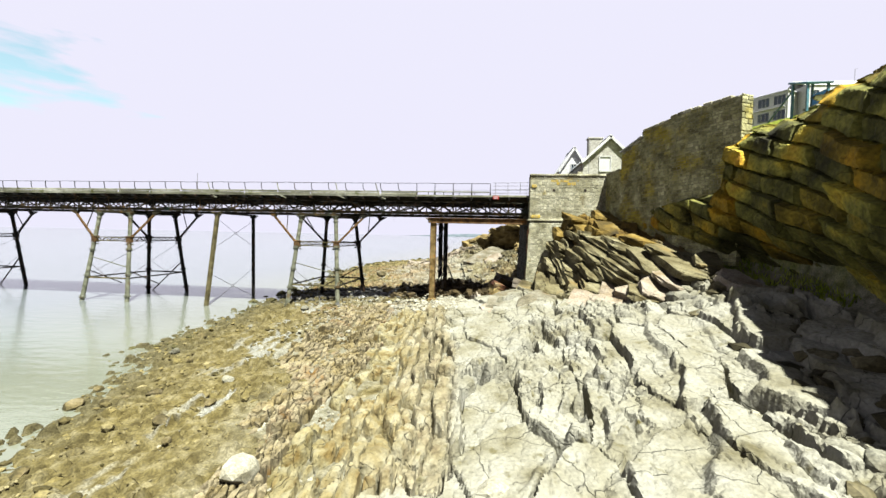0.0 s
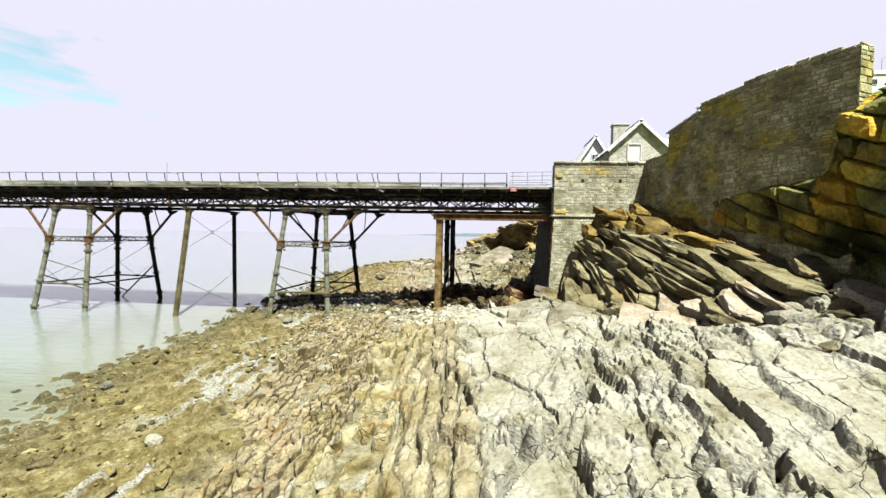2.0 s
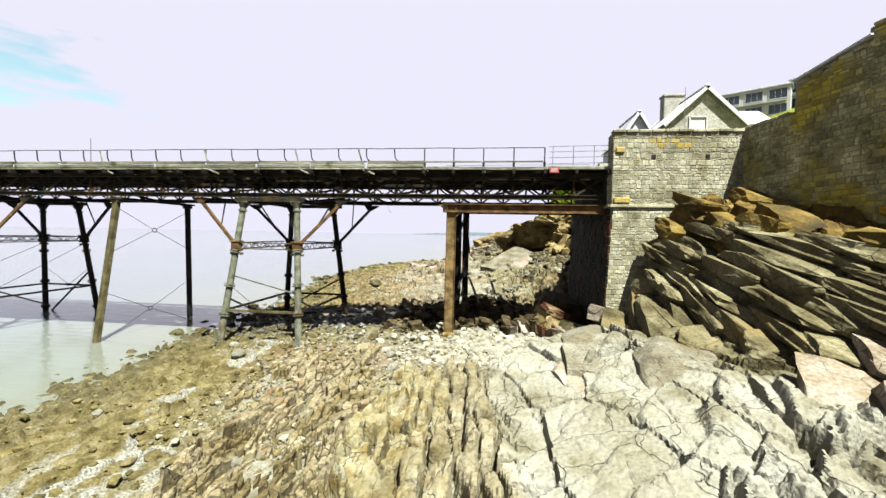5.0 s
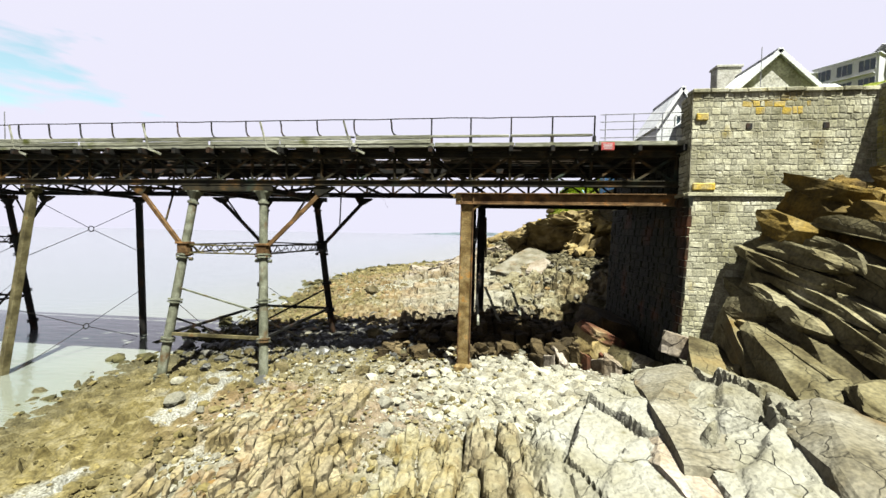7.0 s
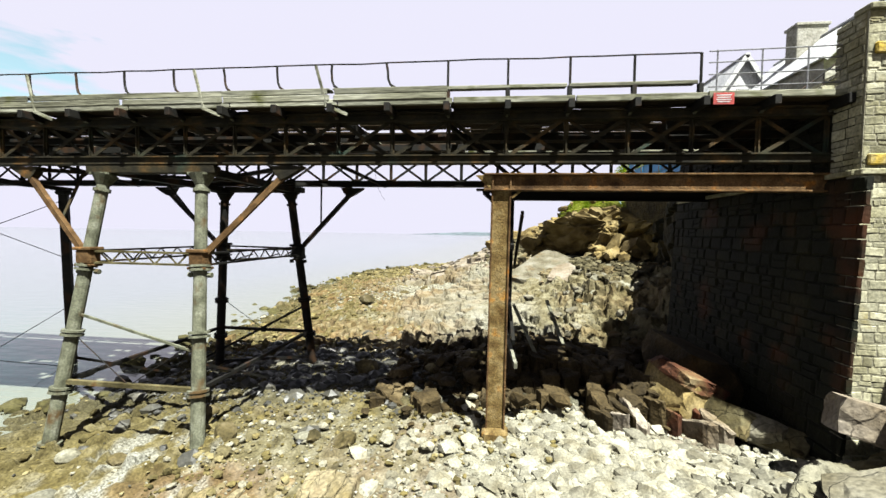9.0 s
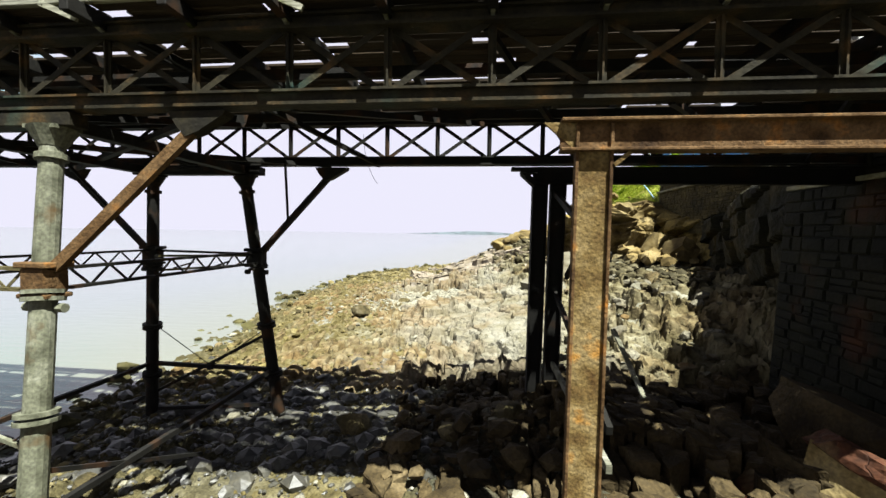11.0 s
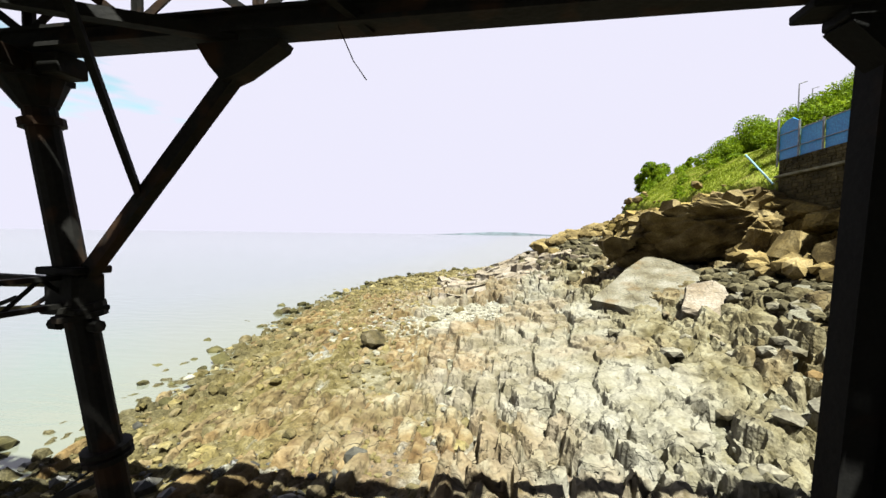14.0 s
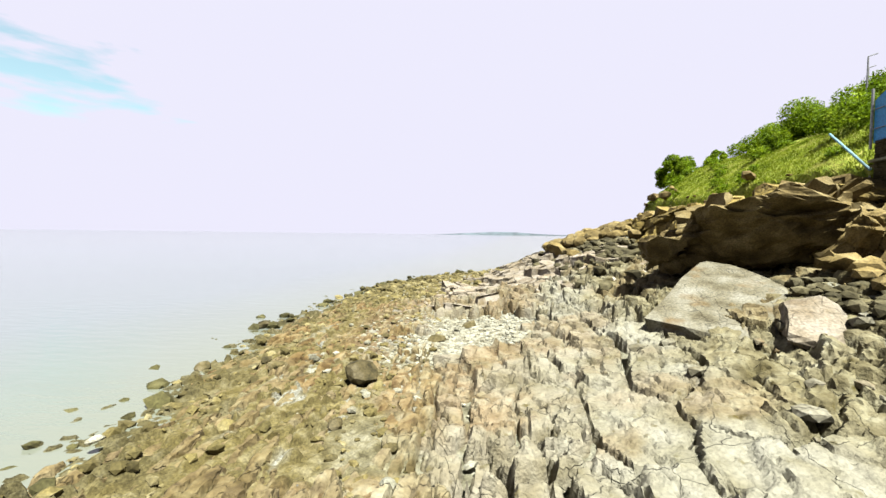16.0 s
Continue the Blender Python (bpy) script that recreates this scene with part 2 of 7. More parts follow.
M_BROWN = material("weedy_boulder", (0.3, 0.22, 0.12), ramp=[(0.3, (0.045, 0.038, 0.014)), (0.5, (0.13, 0.102, 0.042)), (0.72, (0.24, 0.20, 0.115))], scale=2.2, fine=16, bump=0.6, spread=0.35, dist=0.04)
M_STONE = material("wall_stone", (0.38, 0.35, 0.27), ramp=[(0.3, (0.24, 0.22, 0.12)), (0.5, (0.46, 0.435, 0.29)), (0.72, (0.66, 0.635, 0.48))], scale=0.9, fine=14, bump=0.7, spread=0.32, stain=((0.36, 0.29, 0.09), 0.9, 0.60, 0.72))
M_STONE3 = material("wall_stone_mixed", (0.38, 0.35, 0.27), ramp=[(0.3, (0.24, 0.22, 0.12)), (0.5, (0.46, 0.435, 0.29)), (0.72, (0.66, 0.635, 0.48))], scale=0.9, fine=14, bump=0.7, spread=0.32, spread_by="island", stain=((0.22, 0.17, 0.06), 0.6, 0.6, 0.72))
M_STONE2 = material("wall_stone_joined", (0.3, 0.26, 0.16), ramp=[(0.3, (0.22, 0.205, 0.085)), (0.5, (0.44, 0.415, 0.20)), (0.72, (0.70, 0.67, 0.38))], scale=0.8, fine=14, bump=0.7, spread=0.38, spread_by="island", stain=((0.50, 0.40, 0.055), 0.45, 0.50, 0.64))
# the abutment side's shade is put into these dark colours, over algae tints
M_SHADESIDE = material("shade_toned_algae_stone", (0.06, 0.06, 0.03), rough=0.8, ramp=[(0.3, (0.006, 0.008, 0.003)), (0.5, (0.013, 0.014, 0.005)), (0.72, (0.03, 0.026, 0.010))], scale=0.7, fine=12, bump=0.8, spread=0.3, spread_by="island", stain=((0.09, 0.030, 0.010), 0.35, 0.58, 0.70))
M_LICHEN = material("lichen_crust", (0.36, 0.25, 0.05), ramp=[(0.3, (0.36, 0.31, 0.17)), (0.6, (0.52, 0.36, 0.05))], scale=3, fine=20, bump=0.7, spread=0.3)
M_MORTAR = material("lime_mortar", (0.38, 0.355, 0.25), fine=30, bump=0.6)
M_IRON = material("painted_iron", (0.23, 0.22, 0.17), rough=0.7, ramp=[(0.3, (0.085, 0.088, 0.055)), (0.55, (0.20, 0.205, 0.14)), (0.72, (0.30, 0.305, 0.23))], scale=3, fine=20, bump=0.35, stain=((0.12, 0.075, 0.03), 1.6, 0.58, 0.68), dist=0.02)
# low base colour also carries the shade on rear and underside iron
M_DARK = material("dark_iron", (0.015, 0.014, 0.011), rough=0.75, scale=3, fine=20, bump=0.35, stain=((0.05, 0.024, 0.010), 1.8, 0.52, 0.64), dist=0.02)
# shade under the deck, put into the rear portal's colour
M_SHADEIRON = material("shade_toned_iron", (0.008, 0.0075, 0.006), rough=0.8, scale=3, fine=20, bump=0.35, stain=((0.02, 0.011, 0.005), 1.8, 0.56, 0.68), dist=0.02)
M_RUST = material("rusted_steel", (0.18, 0.085, 0.035), rough=0.9, ramp=[(0.3, (0.11, 0.06, 0.016)), (0.46, (0.22, 0.148, 0.05)), (0.60, (0.33, 0.24, 0.105)), (0.74, (0.47, 0.21, 0.025))], scale=2.4, fine=22, bump=0.8, dist=0.03)
M_BROWNIRON = material("brown_rusted_iron", (0.12, 0.06, 0.025), rough=0.9, ramp=[(0.3, (0.055, 0.028, 0.010)), (0.46, (0.13, 0.070, 0.025)), (0.60, (0.20, 0.118, 0.050)), (0.74, (0.40, 0.16, 0.025))], scale=2.4, fine=22, bump=0.8, dist=0.03)
M_OLIVEIRON = material("olive_rusted_iron", (0.10, 0.085, 0.04), rough=0.9, ramp=[(0.3, (0.05, 0.040, 0.014)), (0.5, (0.12, 0.10, 0.042)), (0.64, (0.19, 0.165, 0.08)), (0.76, (0.20, 0.10, 0.03))], scale=2.4, fine=22, bump=0.7, dist=0.03)
M_TIMBER = material("grey_timber", (0.32, 0.31, 0.25), ramp=[(0.3, (0.10, 0.098, 0.06)), (0.50, (0.27, 0.265, 0.19)), (0.70, (0.46, 0.455, 0.37))], scale=1.2, fine=10, bump=0.7, spread=0.3, stretch=(0.25, 2, 2), stain=((0.09, 0.095, 0.018), 1.1, 0.56, 0.68))
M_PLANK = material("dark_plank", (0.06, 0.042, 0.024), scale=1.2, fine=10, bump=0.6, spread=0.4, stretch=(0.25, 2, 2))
M_TUBE = material("galvanised_tube", (0.42, 0.42, 0.42), rough=0.45, metal=0.6, scale=4, fine=25, bump=0.1)
M_RED = material("red_sign", (0.55, 0.035, 0.02), rough=0.5, bump=0.0)
M_WHITE = material("white_paint", (0.78, 0.78, 0.76), rough=0.6, scale=0.8, ramp=[(0.3, (0.66, 0.66, 0.63)), (0.7, (0.82, 0.82, 0.80))], bump=0.15)
M_SLATE = material("roof_slate", (0.80, 0.82, 0.86), scale=1.5, fine=9, bump=0.4, rough=0.6)
M_GLASS = material("window_glass", (0.03, 0.06, 0.075), rough=0.06, bump=0.0)
M_BLUE = material("blue_hoarding", (0.03, 0.16, 0.42), rough=0.55, scale=0.9, fine=12, bump=0.1, ramp=[(0.3, (0.02, 0.36, 0.90)), (0.7, (0.06, 0.50, 1.0))])
M_TEAL = material("teal_paint", (0.05, 0.22, 0.27), rough=0.5, bump=0.1)
M_LEAF = material("leaves", (0.08, 0.14, 0.025), rough=0.6, ramp=[(0.3, (0.09, 0.165, 0.004)), (0.55, (0.25, 0.38, 0.010)), (0.75, (0.48, 0.60, 0.025))], scale=0.8, fine=5, bump=0.0, sheen=0.08, spread=0.35, spread_by="island")
M_GRASS = material("grass_blades", (0.12, 0.18, 0.04), rough=0.7, ramp=[(0.3, (0.18, 0.26, 0.012)), (0.55, (0.40, 0.48, 0.04)), (0.75, (0.72, 0.68, 0.20))], scale=0.6, fine=4, bump=0.0, sheen=0.05, spread=0.35, spread_by="island")
for m_ in (M_LEAF, M_GRASS):
    n_, l_ = m_.node_tree.nodes, m_.node_tree.links
    b_, tr_, mx_ = n_["Principled BSDF"], n_.new("ShaderNodeBsdfTranslucent"), n_.new("ShaderNodeMixShader")
    l_.new(b_.inputs["Base Color"].links[0].from_socket, tr_.inputs[0])
    mx_.inputs[0].default_value = 0.45
    l_.new(b_.outputs[0], mx_.inputs[1])
    l_.new(tr_.outputs[0], mx_.inputs[2])
    l_.new(mx_.outputs[0], n_["Material Output"].inputs[0])
M_BARK = material("bark", (0.11, 0.085, 0.055), fine=18, bump=0.7)
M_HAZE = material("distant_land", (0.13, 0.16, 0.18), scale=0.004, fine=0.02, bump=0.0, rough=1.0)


M_COTTAGE = material("cottage_stone", (0.5, 0.48, 0.4), ramp=[(0.3, (0.34, 0.32, 0.25)), (0.5, (0.52, 0.50, 0.42)), (0.72, (0.68, 0.66, 0.58))], scale=1.6, fine=9, bump=0.6)


# ---- building helpers ----
def mesh_object(name, bm, mat, smooth=False):
    me = bpy.data.meshes.new(name)
    bm.to_mesh(me)
    bm.free()
    me.materials.append(mat)
    if smooth:
        for p in me.polygons:
            p.use_smooth = True
    return new(name, me)


def part(name, bm, mat, parent, label="", smooth=False):
    ob = mesh_object(name, bm, mat, smooth)
    ob.parent = parent
    if label:
        tagged(ob, label)
    return ob


def share(name, data, parent, m):
    """Another object on the same mesh, under its thing."""
    ob = new(name, data)
    ob.parent = parent
    ob.matrix_basis = m
    return ob


def thing(name, label, category, at=(0, 0, 0), group="", kind=""):
    return tagged_at(new(name), label, category, at, group, kind)


def tagged_at(ob, label, category, at, group="", kind=""):
    ob.location = at
    ob.empty_display_size = 0.2
    return tagged(ob, label, category, group, kind)


def add_box(bm, size, m=Matrix(), bevel=0.0):
    r = bmesh.ops.create_cube(bm, size=1.0, matrix=m @ Matrix.Diagonal((*size, 1)))
    if bevel:
        es = {e for v in r["verts"] for e in v.link_edges}
        bmesh.ops.bevel(bm, geom=list(es), offset=bevel, segments=1, affect="EDGES")
    return bm


def box_bm(size, m=Matrix(), bevel=0.0):
    return add_box(bmesh.new(), size, m, bevel)


def span(a, b):
    """The pose half-way from a to b whose z axis runs along that line."""
    a, b = Vector(a), Vector(b)
    return Matrix.Translation((a + b) / 2) @ (b - a).to_track_quat("Z", "Y").to_matrix().to_4x4(), (b - a).length


def add_beam(bm, a, b, w, h, bevel=0.0):
    """A straight bar from a to b; w lies level across it, h stands."""
    a, b = Vector(a), Vector(b)
    z = (b - a).normalized()
    x = Vector((0, 0, 1)).cross(z)
    x = x.normalized() if x.length > 0.05 else Vector((1, 0, 0))
    y = z.cross(x)
    m = Matrix.Translation((a + b) / 2) @ Matrix((x, y, z)).transposed().to_4x4()
    return add_box(bm, (w, h, (b - a).length), m, bevel)


def beam(a, b, w, h, bevel=0.0):
    return add_beam(bmesh.new(), a, b, w, h, bevel)


def add_rod(bm, a, b, r, r2=None, seg=10):
    m, ln = span(a, b)
    bmesh.ops.create_cone(bm, cap_ends=True, segments=seg, radius1=r, radius2=r if r2 is None else r2, depth=ln, matrix=m)
    return bm


def rod(a, b, r, r2=None, seg=10):
    return add_rod(bmesh.new(), a, b, r, r2, seg)


def add_ring(bm, centre, axis, radius, thick, seg=16):
    q = Vector(axis).to_track_quat("Z", "Y").to_matrix().to_4x4()
    m = Matrix.Translation(centre) @ q
    rows = []
    for i in range(seg):
        a = 2 * math.pi * i / seg
        rows.append([bm.verts.new(m @ Vector(((radius + thick * math.cos(c)) * math.cos(a), (radius + thick * math.cos(c)) * math.sin(a), thick * math.sin(c)))) for c in (0, 1.57, 3.14, 4.71)])
    for i in range(seg):
        for j in range(4):
            bm.faces.new((rows[i][j], rows[(i + 1) % seg][j], rows[(i + 1) % seg][(j + 1) % 4], rows[i][(j + 1) % 4]))
    return bm


# ---- numbers for rock: value noise and jittered cells ----
def hash2(i, j, k=0):
    v = np.sin(i * 127.1 + j * 311.7 + k * 74.7) * 43758.5453
    return v - np.floor(v)


def vnoise(x, y, k=0):
    i, j = np.floor(x), np.floor(y)
    u, v = x - i, y - j
    u, v = u * u * (3 - 2 * u), v * v * (3 - 2 * v)
    return (hash2(i, j, k) * (1 - u) + hash2(i + 1, j, k) * u) * (1 - v) + (hash2(i, j + 1, k) * (1 - u) + hash2(i + 1, j + 1, k) * u) * v


def fbm(x, y, k=0, octaves=4):
    s, a, n = 0.0, 0.5, 0.0
    for o in range(octaves):
        s, n = s + a * vnoise(x * 2**o + 17.3 * o, y * 2**o + 9.1 * o, k + o), n + a
        a *= 0.5
    return s / n


def cells(x, y, k=0):
    """Nearest jittered cell: distance to its border (about 0 at cracks), its two random numbers, and the offset from its heart."""
    i, j = np.floor(x), np.floor(y)
    f1, f2 = np.full(x.shape, 9.0), np.full(x.shape, 9.0)
    r1, r2, ox, oy = np.zeros(x.shape), np.zeros(x.shape), np.zeros(x.shape), np.zeros(x.shape)
    for a in (-1, 0, 1):
        for b in (-1, 0, 1):
            ci, cj = i + a, j + b
            dx, dy = x - ci - 0.1 - 0.8 * hash2(ci, cj, k), y - cj - 0.1 - 0.8 * hash2(ci, cj, k + 5)
            d = np.sqrt(dx * dx + dy * dy)
            near = d < f1
            f2 = np.where(near, f1, np.minimum(f2, d))
            r1, r2 = np.where(near, hash2(ci, cj, k + 11), r1), np.where(near, hash2(ci, cj, k + 23), r2)
            ox, oy = np.where(near, dx, ox), np.where(near, dy, oy)
            f1 = np.where(near, d, f1)
    return f2 - f1, r1, r2, ox, oy


def smooth(a, b, v):
    t = np.clip((v - a) / (b - a), 0, 1)
    return t * t * (3 - 2 * t)


# ---- ground: foreshore, land and sea bed in one sheet ----
def shore_x(y):
    return np.interp(y, [-60, 0, 11, 14, 22, 28, 37, 45, 50, 54, 59, 65, 78, 96, 110, 125, 150, 260, 2600], [-14, -14, -15, -16, -19.3, -20.3, -21.5, -21.6, -21.4, -22.6, -24.2, -26.1, -27.5, -25.8, -20.5, -10, 14, 110, 3000])


def cliff_x(y):
    """The foot of the cliff, wall or abutment that bounds the foreshore."""
    return np.interp(y, [-60, 0, 8, 12, 16, 20, 25, 27.5, 33, 36, 44, 48, 55, 60, 64, 67, 71, 77, 100, 125, 160, 260, 2600], [10.5, 10, 9.9, 10.5, 11.3, 11.5, 10.6, 10.0, 9.6, 9.2, 4.6, 5.6, 6.5, 5.9, 5.6, 5.2, 3.9, 3.2, 2.8, 19, 62, 200, 3600])


def base_height(x, y):
    d = x - shore_x(y)
    d = d + 5.0 * (fbm(x * 0.22, y * 0.22, 88) - 0.5) * np.exp(-((d / 5.0) ** 2))
    z = np.interp(d, [-60, -10, 0, 3, 7, 13, 17.5, 21.5, 25, 27, 30, 40], [-4, -1.2, 0, 0.2, 0.62, 1.05, 1.75, 2.55, 3.6, 4.2, 4.8, 6.0])
    # the bedded ridge that climbs along the wall to the abutment
    amp = np.interp(y, [14, 20, 25, 30, 35, 46, 50], [0, 0.6, 1.7, 3.2, 4.7, 4.7, 0])
    x0 = np.interp(y, [14, 20, 25, 30, 35, 36.2, 40], [8.5, 7.8, 6.3, 4.6, 3.1, 3.7, 3.7])
    z = z + amp * smooth(x0, x0 + 3.4, x)
    # pebble gully down to the foot of the abutment
    z = z - np.interp(y, [31, 34, 36, 39, 43, 48, 52], [0, 0.5, 1.3, 2.2, 2.0, 1.1, 0]) * smooth(-4.5, 2.4, x) * (1 - smooth(3.6, 4.2, x))
    # weedy hump under the deck
    z = z + 0.75 * np.exp(-(((x + 3.2) / 4.2) ** 2 + ((y - 42.2) / 2.3) ** 2))
    # red bedded hump beside the abutment
    z = z + 1.1 * np.exp(-(((x - 0.3) / 1.3) ** 2 + ((y - 39.6) / 1.8) ** 2))
    # far shore rises to the headland
    z = z + smooth(70, 98, y) * smooth(-15, -3, x) * 2.9
    # land behind the cliff
    top = np.interp(y, [-60, 20, 30, 50, 60, 68, 80, 100, 125, 160], [14.6, 13.6, 12.0, 11.5, 10.6, 9.6, 9.3, 8.2, 6.5, 4])
    cx = cliff_x(y)
    over = np.maximum(x - cx - 1.2, 0)
    rise = np.where(y > 58, np.interp(over, [0, 2, 7, 12, 20, 40, 80, 250], [0, 0.9, 4.6, 6.6, 9.5, 15, 30, 70]), np.interp(over, [0, 25, 60, 100, 250], [0, 0, 7, 18, 60]))
    rise = rise + smooth(82, 97, y) * np.interp(over, [0, 3, 7, 12, 20, 40], [0, 1.7, 1.7, 1.4, 1.0, 0])
    land = top + rise
    return z + (land - z) * smooth(cx + 2.6, cx + 3.6, x)


def ground_height(x, y):
    z = base_height(x, y)
    d = x - shore_x(y)
    wob = fbm(x * 0.35, y * 0.35, 40)
    slab = smooth(12.5, 16.5, d + 4 * (wob - 0.5) + np.where(y > 46, 3.0, 0.0))
    plate = smooth(6.5, 9.5, d + 4 * (wob - 0.5)) * (1 - slab) * np.where(y < 29, 1.0, 0.55)
    rubble = np.clip(1 - slab - plate, 0, 1)
    wx, wy = x + 0.8 * (fbm(x * 0.8, y * 0.8, 3) - 0.5), y + 0.8 * (fbm(x * 0.8, y * 0.8, 7) - 0.5)
    # big jointed slabs
    ca, sa = math.cos(0.42), math.sin(0.42)
    u, v = ca * wx + sa * wy, -sa * wx + ca * wy
    e, r1, r2, ox, oy = cells(u / 1.5, v / 2.9, 1)
    big = (r1 - 0.5) * 0.62 + (r2 - 0.3) * 0.34 * ox + (r1 - 0.5) * 0.5 * oy - 0.55 * (1 - smooth(0.0, 0.10, e)) * (0.35 + 0.65 * r2)
    e2, q1, q2, ox2, oy2 = cells(u / 0.55, v / 0.9, 2)
    mid = (q1 - 0.5) * 0.17 - 0.12 * (1 - smooth(0, 0.12, e2)) + 0.12 * (q2 - 0.5) * ox2
    broken = smooth(0.42, 0.62, fbm(x * 0.28 + 4, y * 0.28, 21))
    z_slab = big * (0.55 + 0.6 * broken) + mid * (0.35 + 0.9 * broken)
    # upright plates, standing along the shore's run
    e3, p1, p2, ox3, oy3 = cells((wx + 0.12 * wy) / 0.34, wy / 1.5, 3)
    e4, s1, s2, _, _ = cells((wx + 0.12 * wy) / 1.3, wy / 3.2, 4)
    z_plate = (p1 - 0.5) * 0.42 + 0.22 * (p2 - 0.5) * oy3 - 0.2 * (1 - smooth(0, 0.25, e3)) + (s1 - 0.5) * 0.5 - 0.5 * (1 - smooth(0, 0.07, e4)) * s2
    # rounded rubble
    e5, t1, t2, ox5, oy5 = cells(wx / 0.5, wy / 0.55, 5)
    e6, t3, _, _, _ = cells(wx / 0.2, wy / 0.2, 6)
    z_rub = 0.30 * t1 * smooth(0, 0.45, e5) * (0.4 + t2) + 0.06 * t3 * smooth(0, 0.5, e6) + 0.12 * (fbm(x * 0.9, y * 0.9, 9) - 0.5) - 0.06
    # dipping ledges below the wall
    amp = np.interp(y, [13, 19, 25, 35, 40], [0, 0.45, 0.85, 1.0, 0]) * smooth(2.5, 4.5, x)
    w = (0.80 * wx + 0.10 * wy + 0.45 * z) / 1.0
    f = w - np.floor(w)
    z_led = amp * ((0.62 * smooth(0.0, 0.16, f) - 0.62 * f) * (0.6 + 0.8 * hash2(np.floor(w), np.floor(wy / 2.3 + 3 * hash2(np.floor(w), 0, 2)), 31)))
    soft = 1 - smooth(1.8, 3.0, x - cliff_x(y))
    fine = 0.05 * (fbm(x * 2.6, y * 2.6, 50, 3) - 0.5)
    floor_ = 0.10 * (fbm(x * 1.5, y * 1.5, 90) - 0.5) + 0.10 * (q1 - 0.5)
    rough_ = slab * (floor_ - 0.50) + plate * (floor_ - 0.20) + rubble * z_rub * smooth(-9, -1, d) - 0.45 * amp
    turf = 1 - soft
    return z + soft * rough_ * np.where(y > 130, 2.0, 1.0) + fine * soft + turf * 0.5 * (fbm(x * 0.5, y * 0.5, 60) - 0.5), slab, plate, rubble, turf


def lines(*runs):
    out = [runs[0][0]]
    for a, b, step in runs:
        out += list(np.linspace(a, b, max(1, round((b - a) / step)) + 1)[1:])
    return np.array(out)


def sheet(name, gx, gy, z, mat, masks=None):
    nx, ny = len(gx), len(gy)
    xx, yy = np.meshgrid(gx, gy)
    co = np.stack([xx, yy, z], -1).reshape(-1, 3)
    idx = np.arange(nx * ny).reshape(ny, nx)
    quads = np.stack([idx[:-1, :-1], idx[:-1, 1:], idx[1:, 1:], idx[1:, :-1]], -1).reshape(-1, 4)
    return grid_mesh(name, co, quads, mat, masks)


def grid_mesh(name, co, quads, mat, masks=None, flat=True):
    me = bpy.data.meshes.new(name)
    me.vertices.add(len(co))
    me.vertices.foreach_set("co", co.astype(np.float32).ravel())
    me.loops.add(quads.size)
    me.loops.foreach_set("vertex_index", quads.astype(np.int32).ravel())
    me.polygons.add(len(quads))
    me.polygons.foreach_set("loop_start", np.arange(0, quads.size, 4, dtype=np.int32))
    me.polygons.foreach_set("loop_total", np.full(len(quads), 4, dtype=np.int32))
    me.update(calc_edges=True)
    me.polygons.foreach_set("use_smooth", np.full(len(quads), not flat))
    for key, val in (masks or {}).items():
        a = me.attributes.new(key, "FLOAT", "POINT")
        a.data.foreach_set("value", val.astype(np.float32).ravel())
    me.materials.append(mat)
    return new(name, me)


gx = lines((-2500, -200, 400), (-200, -34, 12), (-34, -28, 0.6), (-28, 14, 0.12), (14, 40, 0.8), (40, 150, 6), (150, 2500, 300))
gy = lines((-300, -30, 30), (-30, 6, 1.2), (6, 76, 0.12), (76, 130, 0.35), (130, 190, 1.5), (190, 500, 20), (500, 2500, 300))
XX, YY = np.meshgrid(gx, gy)
ZZ, m_slab, m_plate, m_rub, m_turf = ground_height(XX, YY)
DD = XX - shore_x(YY)
n1, n2 = fbm(XX * 0.6, YY * 0.6, 70), fbm(XX * 0.22, YY * 0.22, 80)
mask_ochre = np.clip(m_rub * 0.95 + m_plate * 0.45 * smooth(0.4, 0.6, n1) + 0.5 * smooth(0.58, 0.7, n1), 0, 1) * (1 - m_turf)
mask_red = np.clip(smooth(0.42, 0.58, n2) * smooth(5, 8, DD) * (1 - smooth(14, 18, DD)) * smooth(28, 33, YY) * 0.5 + np.exp(-(((XX - 0.6) / 1.3) ** 2 + ((YY - 39.3) / 2.0) ** 2)) * smooth(0.35, 0.5, n1), 0, 0.9)
mask_pale = np.clip(np.exp(-(((XX + 1.6) / 3.6) ** 2 + ((YY - 34.0) / 2.6) ** 2)) * 1.5 * smooth(0.3, 0.5, n1) + np.exp(-(((XX + 11.3) / 2.6) ** 2 + ((YY - 69) / 4.5) ** 2)) * 1.6 + 0.8 * smooth(0.60, 0.68, fbm(XX * 1.3, YY * 0.5, 140)) * smooth(3, 6, DD) * m_rub, 0, 1)
# tide-line weed; under the deck the dark band has shade painted in too
mask_weed_shade = np.clip((1 - smooth(-0.4, 4.0, DD + 4.5 * (n1 - 0.5))) * 0.55 + np.exp(-(((XX + 16) / 5.5) ** 2 + ((YY - 41.5) / 4.0) ** 2)) * 0.75 + 0.9 * smooth(38, 40, YY) * (1 - smooth(45, 47.5, YY)) * smooth(-10, -8, XX), 0, 1) * (1 - m_turf)
land = smooth(2.4, 3.4, XX - cliff_x(YY) + 0.8 * (n1 - 0.5))
